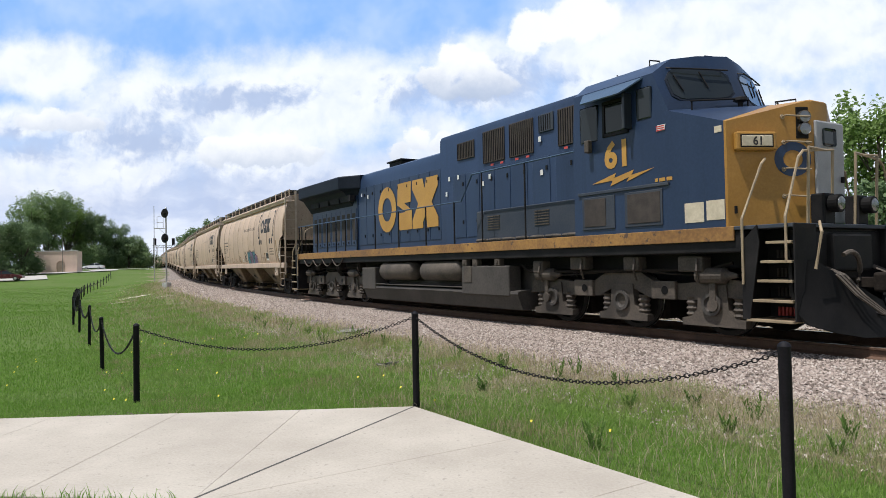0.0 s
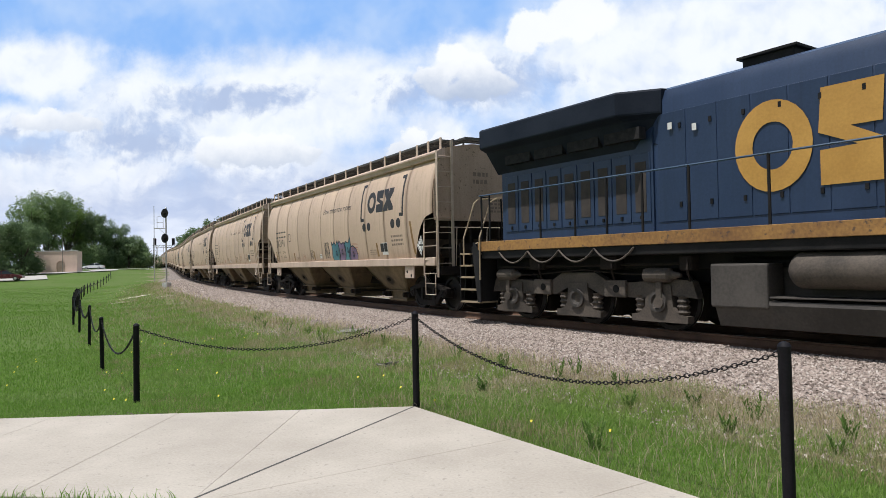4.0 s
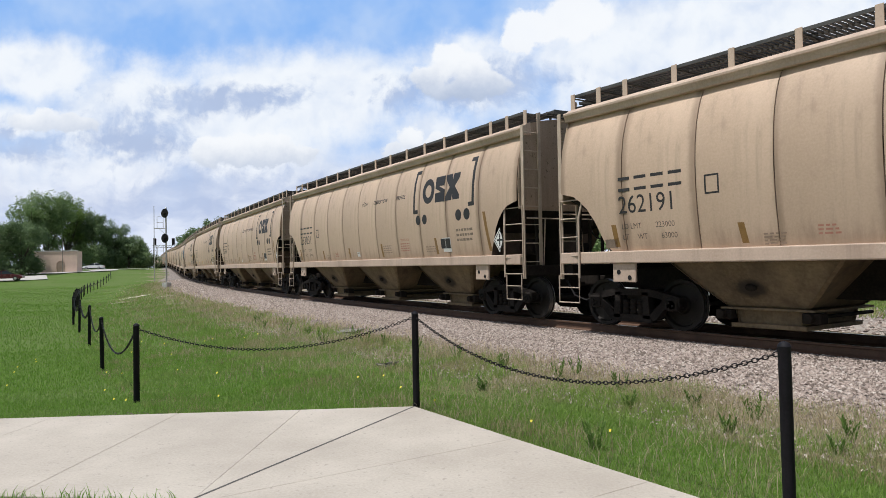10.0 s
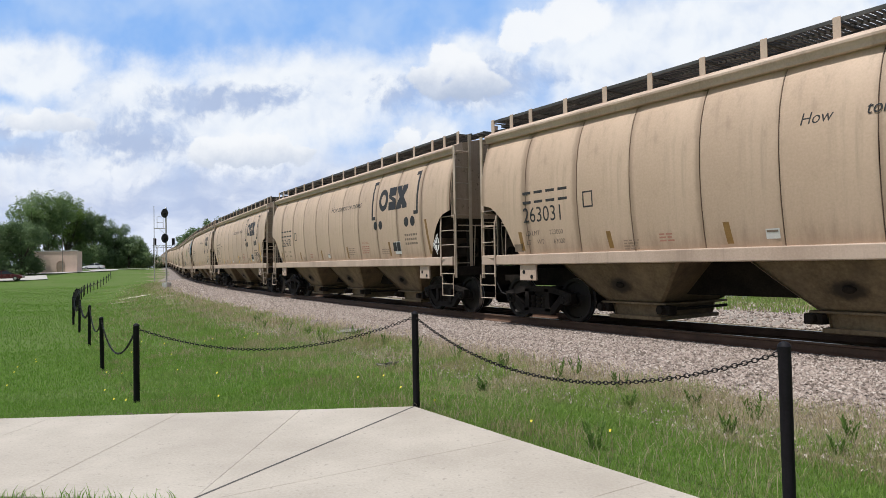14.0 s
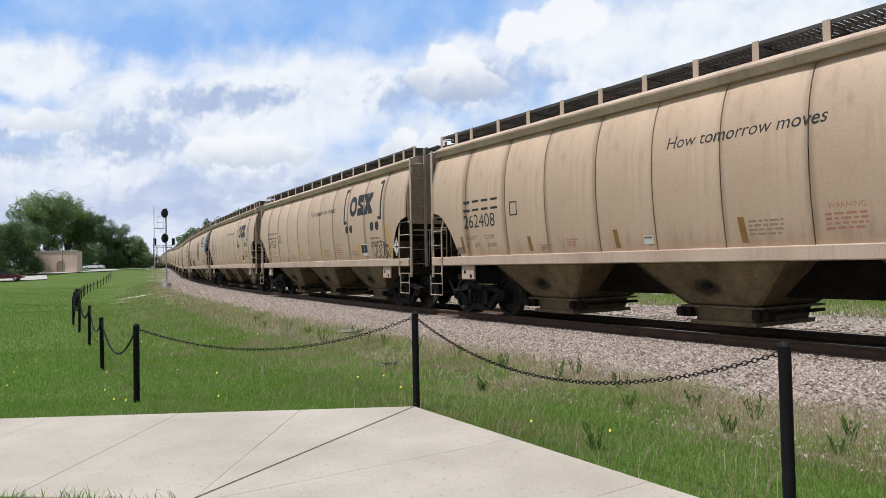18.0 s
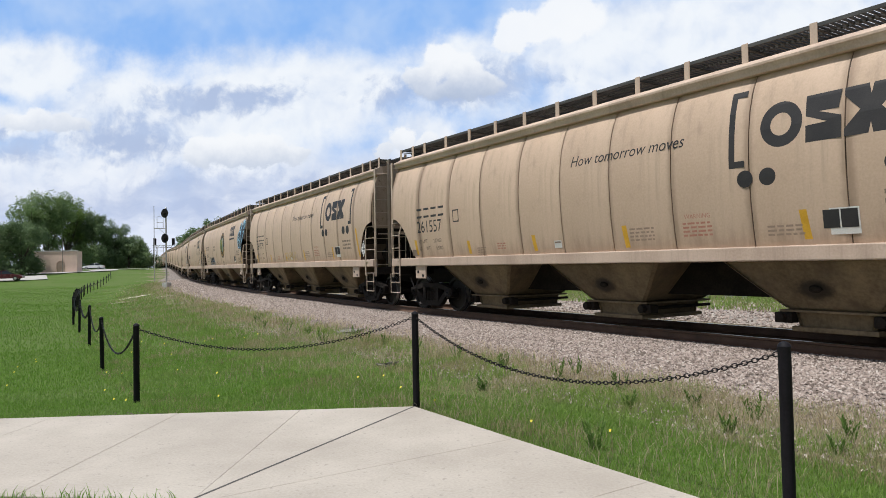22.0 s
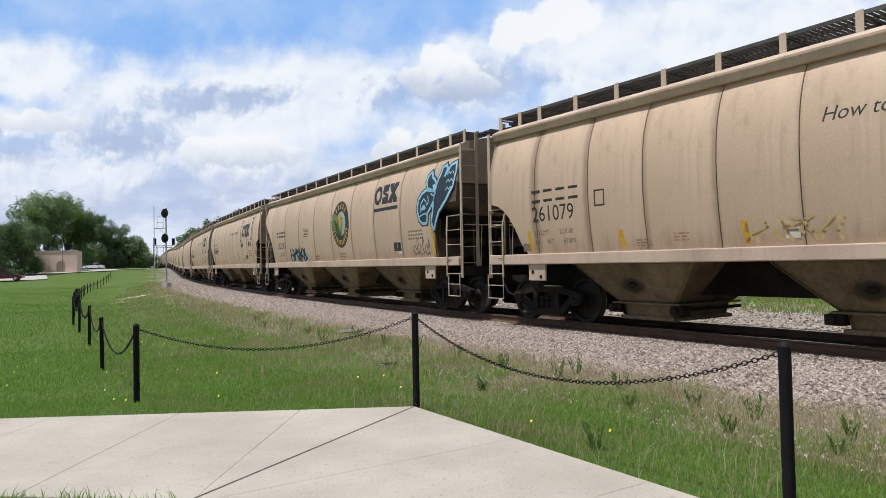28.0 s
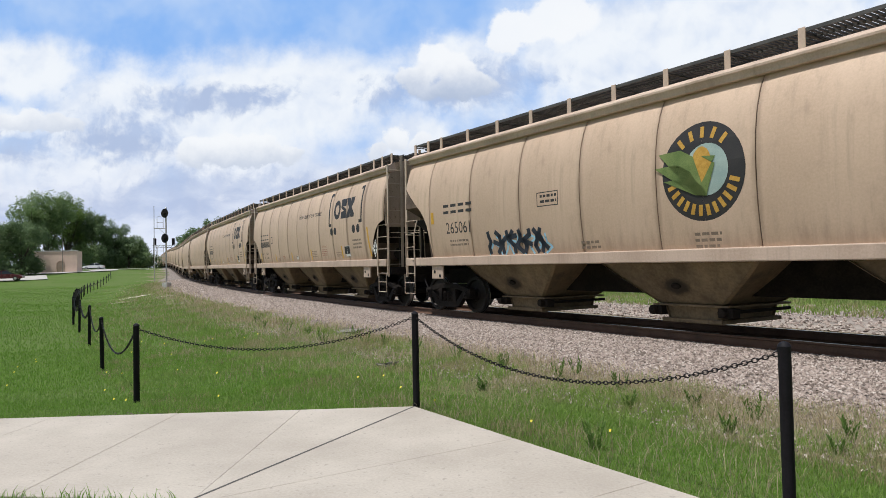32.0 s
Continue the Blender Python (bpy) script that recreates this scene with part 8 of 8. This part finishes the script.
    pl = on_side("placard", bm, M["white"], car, "white diamond placard", 0.012, 1.56)
    bm = bmesh.new()
    for a, b in (((7.13, 1.545), (7.34, 1.78)), ((7.34, 1.78), (7.13, 2.015)), ((7.13, 2.015), (6.92, 1.78)), ((6.92, 1.78), (7.13, 1.545))):
        dx, dz = (7.13 - (a[0] + b[0]) / 2) * 0.12, (1.78 - (a[1] + b[1]) / 2) * 0.12
        poly(bm, [a, b, (b[0] + dx, b[1] + dz), (a[0] + dx, a[1] + dz)])
    quad(bm, 7.11, 7.15, 1.64, 1.92)
    quad(bm, 7.02, 7.24, 1.76, 1.80)
    on_side("placard_mark", bm, M["ink"], pl, "", 0.016, 1.56)


def stroke(bm, pts, w):
    """A brush stroke along points."""
    for (x0, z0), (x1, z1) in zip(pts, pts[1:]):
        d = math.hypot(x1 - x0, z1 - z0) or 1
        nx, nz = -(z1 - z0) / d * w / 2, (x1 - x0) / d * w / 2
        ex, ez = (x1 - x0) / d * w * 0.3, (z1 - z0) / d * w * 0.3
        poly(bm, [(x0 - nx - ex, z0 - nz - ez), (x1 - nx + ex, z1 - nz + ez), (x1 + nx + ex, z1 + nz + ez), (x0 + nx - ex, z0 + nz - ez)])


def scribble(car, x, z, w, h, n, width, mat, rnd, label, proud=0.006):
    bm = bmesh.new()
    for i in range(n):
        u = x + w * (i + 0.5) / n
        pts = [(u + rnd.uniform(-0.5, 0.5) * w / n, z + h * k) for k in (0, 0.3, 0.55, 0.8, 1.0)]
        stroke(bm, pts, width)
        if i % 2:
            stroke(bm, [(u - w / n * 0.6, z + h * rnd.uniform(0.1, 0.9)), (u + w / n * 0.6, z + h * rnd.uniform(0.1, 0.9))], width)
    on_side("graffiti", bm, M[mat], car, label, proud)["kind"] = "stuff"


def mark_cars(cars):
    rnd = random.Random(11)
    for i, car in enumerate(cars):
        if i == 5:
            continue
        num = NUMBERS[i] if i < 6 else ""
        letter_car(car, num, "spaced" if i == 1 else "plain", random.Random(20 + i), "amber" if i in (0, 1, 2) else "amber_bright")
    c = cars[0]
    tagged(c, "beige covered hopper wagon with teal and violet graffiti")
    shapes = (("teal", [(0.42, 1.46), (0.34, 1.62), (0.40, 1.82), (0.36, 2.12), (0.50, 2.00), (0.62, 2.10), (0.78, 1.98), (0.94, 2.14), (1.05, 1.95), (1.10, 1.62), (1.0, 1.46)]),
              ("violet", [(1.02, 1.46), (1.10, 1.75), (1.02, 2.02), (1.12, 2.12), (1.32, 2.00), (1.52, 2.06), (1.66, 1.88), (1.62, 1.60), (1.5, 1.46)]),
              ("teal", [(1.52, 1.46), (1.64, 1.70), (1.55, 1.98), (1.72, 2.08), (1.95, 2.02), (2.10, 2.22), (2.14, 1.96), (2.05, 1.70), (2.0, 1.46)]),
              ("violet", [(1.92, 1.46), (1.90, 1.66), (2.05, 1.86), (2.32, 1.92), (2.58, 1.80), (2.66, 1.60), (2.60, 1.46)]))
    for mat, pts in shapes:
        bm = bmesh.new()
        poly(bm, pts)
        on_side("graffiti", bm, M[mat], c, "sprayed teal and violet graffiti")
        bm = bmesh.new()
        stroke(bm, pts, 0.035)
        on_side("graffiti_outline", bm, M["dark_spray"], c, "dark outline of graffiti", 0.010)
    bm = bmesh.new()
    for cx, cz in ((0.78, 1.70), (1.34, 1.74), (1.84, 1.78), (2.30, 1.64)):
        ellipse(bm, cx, cz, 0.07, 0.10, 12, 0.6)
    on_side("graffiti_outline", bm, M["dark_spray"], c, "dark outline of graffiti", 0.012)
    scribble(c, -0.40, 1.55, 0.5, 0.55, 8, 0.03, "ink", rnd, "black scrawled graffiti tag")
    scribble(c, -3.2, 1.24, 0.6, 0.12, 6, 0.03, "ink", rnd, "black scrawled graffiti tag")
    scribble(c, -2.0, 1.55, 0.3, 0.32, 3, 0.04, "faint_ink", rnd, "faded graffiti tag")
    for pts in ([(5.38, 1.92), (5.46, 1.62), (5.55, 1.50), (5.62, 1.68), (5.70, 1.96), (5.60, 1.86), (5.50, 1.95), (5.38, 1.92)],
                [(5.68, 1.52), (5.74, 1.90), (5.86, 1.98), (5.90, 1.80), (5.82, 1.72), (5.94, 1.60), (5.84, 1.50), (5.68, 1.52)],
                [(5.96, 1.50), (5.94, 1.70), (6.10, 1.80), (6.00, 2.00), (6.20, 1.94), (6.22, 1.70), (6.12, 1.50), (5.96, 1.50)],
                [(6.24, 1.50), (6.26, 1.96), (6.36, 1.80), (6.52, 1.86), (6.62, 1.70), (6.60, 1.50), (6.48, 1.54), (6.46, 1.68), (6.36, 1.50), (6.24, 1.50)]):
        bm = bmesh.new()
        stroke(bm, pts, 0.032)
        on_side("graffiti_outline", bm, M["ink"], cars[3], "black outlined graffiti")
    tagged(cars[3], "beige covered hopper wagon with yellow strips and outlined graffiti")
    scribble(cars[4], -1.7, 1.52, 1.7, 0.34, 7, 0.05, "pale_yellow", rnd, "faint yellow graffiti")
    tagged(cars[4], "beige covered hopper wagon with yellow strips and faint yellow graffiti")
    # the wagon with the round emblem
    g = cars[5]
    tagged(g, "beige covered hopper wagon with round corn emblem and blue graffiti")
    bm = bmesh.new()
    ellipse(bm, 0.92, 2.68, 0.77, 0.80, 36)
    em = on_side("round_emblem", bm, M["ink"], g, "dark round emblem with corn cob", 0.006)
    bm = bmesh.new()
    ellipse(bm, 1.0, 2.70, 0.40, 0.42, 28)
    on_side("emblem_disc", bm, M["emblem_pale"], em, "", 0.010)
    bm = bmesh.new()
    ellipse(bm, 0.92, 2.72, 0.20, 0.36, 24)
    on_side("corn_cob", bm, M["corn"], em, "", 0.014)
    for x0, x1, zt in ((0.08, 0.62, 3.05), (0.0, 0.55, 2.82), (0.18, 0.75, 2.58), (1.18, 1.02, 2.9)):
        bm = bmesh.new()
        poly(bm, [(x0, zt), (0.80, 2.30), (1.0, 2.28), (x1 + 0.15, zt - 0.12), (x1 - 0.1, zt + 0.02)])
        on_side("corn_leaf", bm, M["leaf_green"], em, "", 0.018)
    bm = bmesh.new()
    for a in list(range(50, 131, 20)) + list(range(200, 350, 13)):
        t = radians(a)
        ct, st = math.cos(t), math.sin(t)
        cx, cz = 0.92 + 0.61 * ct, 2.68 + 0.63 * st
        poly(bm, [(cx + ct * 0.09 - st * u, cz + st * 0.09 + ct * u) if k == 0 else (cx - ct * 0.09 - st * u, cz - st * 0.09 + ct * u) for k, u in ((0, -0.035), (0, 0.035), (1, 0.035), (1, -0.035))])
    on_side("emblem_lettering", bm, M["corn"], em, "", 0.010)["kind"] = "stuff"
    block_mark(g, 3.75, 3.08, 1.60, 0.58)
    bm = bmesh.new()
    quad(bm, 3.75, 5.40, 2.88, 2.98)
    on_side("company_mark", bm, M["ink"], g)
    bm = bmesh.new()
    for i in range(4):
        quad(bm, -6.70 + i * 0.33, -6.46 + i * 0.33, 2.52, 2.59)
        quad(bm, -6.70 + i * 0.33, -6.46 + i * 0.33, 2.68, 2.75)
    on_side("company_code", bm, M["ink"], g)["kind"] = "stuff"
    on_side("road_number", words("265061", -6.62, 2.02, 0.28, 0.92), M["ink"], g)
    bm = bmesh.new()
    for x0, x1, z0, z1 in ((-3.1, -2.45, 2.42, 2.44), (-3.1, -2.45, 2.70, 2.72), (-3.1, -3.08, 2.44, 2.70), (-2.47, -2.45, 2.44, 2.70)):
        quad(bm, x0, x1, z0, z1)
    bars(bm, -3.0, 2.66, 0.5, 2, 0.11, rnd)
    on_side("small_box_mark", bm, M["ink"], g)
    bm = bmesh.new()
    for x, z, w, n in ((-6.5, 1.86, 0.8, 2), (6.0, 2.2, 0.9, 3), (0.7, 1.7, 0.5, 3), (-1.9, 1.66, 0.5, 2)):
        bars(bm, x, z, w, n, 0.10, rnd)
    on_side("small_lettering", bm, M["faint_ink"], g)["kind"] = "stuff"
    bm = bmesh.new()
    quad(bm, 5.0, 5.5, 1.57, 1.93)
    pl = on_side("dark_label", bm, M["white"], g, "", 0.005)
    for x0, x1 in ((5.02, 5.24), (5.26, 5.48)):
        bm = bmesh.new()
        quad(bm, x0, x1, 1.66, 1.91)
        on_side("dark_square", bm, M["ink"], pl, "", 0.008)
    for x, z0, z1 in ((-7.3, 2.3, 2.6), (7.33, 1.50, 2.36)):
        bm = bmesh.new()
        quad(bm, x, x + 0.13, z0, z1)
        on_side("reflective_strip", bm, M["amber_bright"], g)
    # blue and black graffiti
    scribble(g, -4.90, 1.46, 2.2, 0.40, 9, 0.05, "sky_spray", rnd, "light blue graffiti outline")
    bmz = random.Random(4)
    scribble(g, -4.9, 1.50, 2.0, 0.46, 8, 0.11, "dark_spray", bmz, "dark zigzag graffiti", 0.011)
    blobs = ([(7.2, 3.25), (6.9, 3.15), (6.7, 3.0), (6.65, 2.7), (6.75, 2.45), (6.9, 2.35), (7.15, 2.35), (7.2, 2.5), (7.2, 2.6), (7.4, 2.75), (7.55, 2.9), (7.6, 3.15)],
             [(7.2, 3.22), (7.1, 3.45), (7.15, 3.6), (7.3, 3.7), (7.4, 3.55), (7.55, 3.45), (7.65, 3.35), (7.6, 3.15)],
             [(7.6, 3.15), (7.7, 3.4), (7.8, 3.55), (7.85, 3.74), (8.0, 3.8), (8.1, 3.7), (8.05, 3.5), (8.25, 3.75), (8.5, 3.8), (8.58, 3.55), (8.5, 3.2), (8.15, 2.85), (7.8, 2.6), (7.6, 2.3), (7.5, 2.15), (7.4, 2.35), (7.5, 2.65), (7.55, 2.9)])
    for i, pts in enumerate(blobs):
        bm = bmesh.new()
        stroke(bm, pts + pts[:1], 0.16)
        on_side("graffiti_outline", bm, M["dark_spray"], g, "dark rim of graffiti", 0.006)
        bm = bmesh.new()
        poly(bm, pts)
        on_side("graffiti", bm, M["dark_spray"], g, "large dark blue graffiti figure", 0.009)
        bm = bmesh.new()
        stroke(bm, pts + pts[:1], 0.075)
        on_side("graffiti_outline", bm, M["sky_spray"], g, "light blue outline of graffiti", 0.012)
    for pts in ([(6.85, 2.7), (6.95, 2.82), (7.05, 2.85), (7.15, 2.75), (7.05, 2.7)], [(7.45, 3.32), (7.58, 3.35), (7.65, 3.2), (7.6, 3.1), (7.53, 3.16)]):
        bm = bmesh.new()
        poly(bm, pts)
        on_side("graffiti", bm, M["sky_spray"], g, "light blue graffiti accent", 0.015)
    for pts in ([(6.82, 2.66), (6.86, 2.88), (7.0, 3.0), (7.12, 2.94), (7.2, 2.82), (7.28, 2.9), (7.24, 3.06)], [(6.75, 2.54), (7.0, 2.6), (7.2, 2.6)], [(7.4, 3.1), (7.6, 3.02), (7.68, 3.14)]):
        bm = bmesh.new()
        stroke(bm, pts, 0.04)
        on_side("graffiti_outline", bm, M["sky_spray"], g, "light blue graffiti line", 0.015)
    for k in range(3):
        bm = bmesh.new()
        stroke(bm, [(8.16 + 0.08 * j, 3.12 + 0.2 * k + (0.07 if j % 2 else 0)) for j in range(5)], 0.03)
        on_side("graffiti_outline", bm, M["sky_spray"], g, "light blue zigzag stroke", 0.015)
    for cx, cz, rx, rz in ((6.35, 1.66, 0.13, 0.12), (6.52, 1.76, 0.08, 0.20), (6.68, 1.66, 0.10, 0.14), (6.84, 1.78, 0.07, 0.22), (7.0, 1.66, 0.11, 0.13), (7.14, 1.72, 0.06, 0.19)):
        bm = bmesh.new()
        stroke(bm, [(cx + rx * math.cos(a) * (0.4 + 0.1 * a), cz + rz * math.sin(a)) for a in [0.5 * k for k in range(12)]], 0.022)
        on_side("graffiti_outline", bm, M["ink"], g, "black looping graffiti tag", 0.008)


def build_train():
    lo = locomotive()
    TRAIN.append((lo, LOCO_S0, 6.45))
    std = hopper_car(7.85, 17.1, [-6.30, -4.78, -3.47, -2.02, -0.70, 0.63, 2.02, 3.45, 4.85, 6.35])
    long = hopper_car(8.65, 18.7, [-7.4 + 1.85 * i for i in range(9)])
    s = CAR1_S0
    for n in range(N_CARS):
        if n:
            s -= (LENGTHS[n - 1] + LENGTHS[n]) / 2
        if n == 0:
            car = std
        elif n == 5:
            car = long
        else:
            car = copy_thing(std, pose(0, 0, 0))
        half = 6.58 if n != 5 else 7.38
        TRAIN.append((car, s, half))
    mark_cars([c for c, _, _ in TRAIN[1:9]])


build_train()


# ---- movement ----
def motions():
    # the clouds drift slowly to the left
    walk(SKY, [(0.0, pose(40, 2600, 1.5)), (32.0, pose(-40, 2600, 1.5))])
    for ob, s0, half in TRAIN:
        walk(ob, [(t * 1.0, on_track(s0 + travelled(t), half)) for t in range(33)])
        for o in ob.children_recursive:
            if o.name.startswith("wheelset"):
                r = o.matrix_basis.translation.z
                rows = []
                for i in range(0, 241):
                    t = i * 4 / 30
                    rows.append((t, Matrix.Translation(o.matrix_basis.translation) @ Matrix.Rotation(travelled(t) / r, 4, "Y")))
                walk(o, rows)


motions()
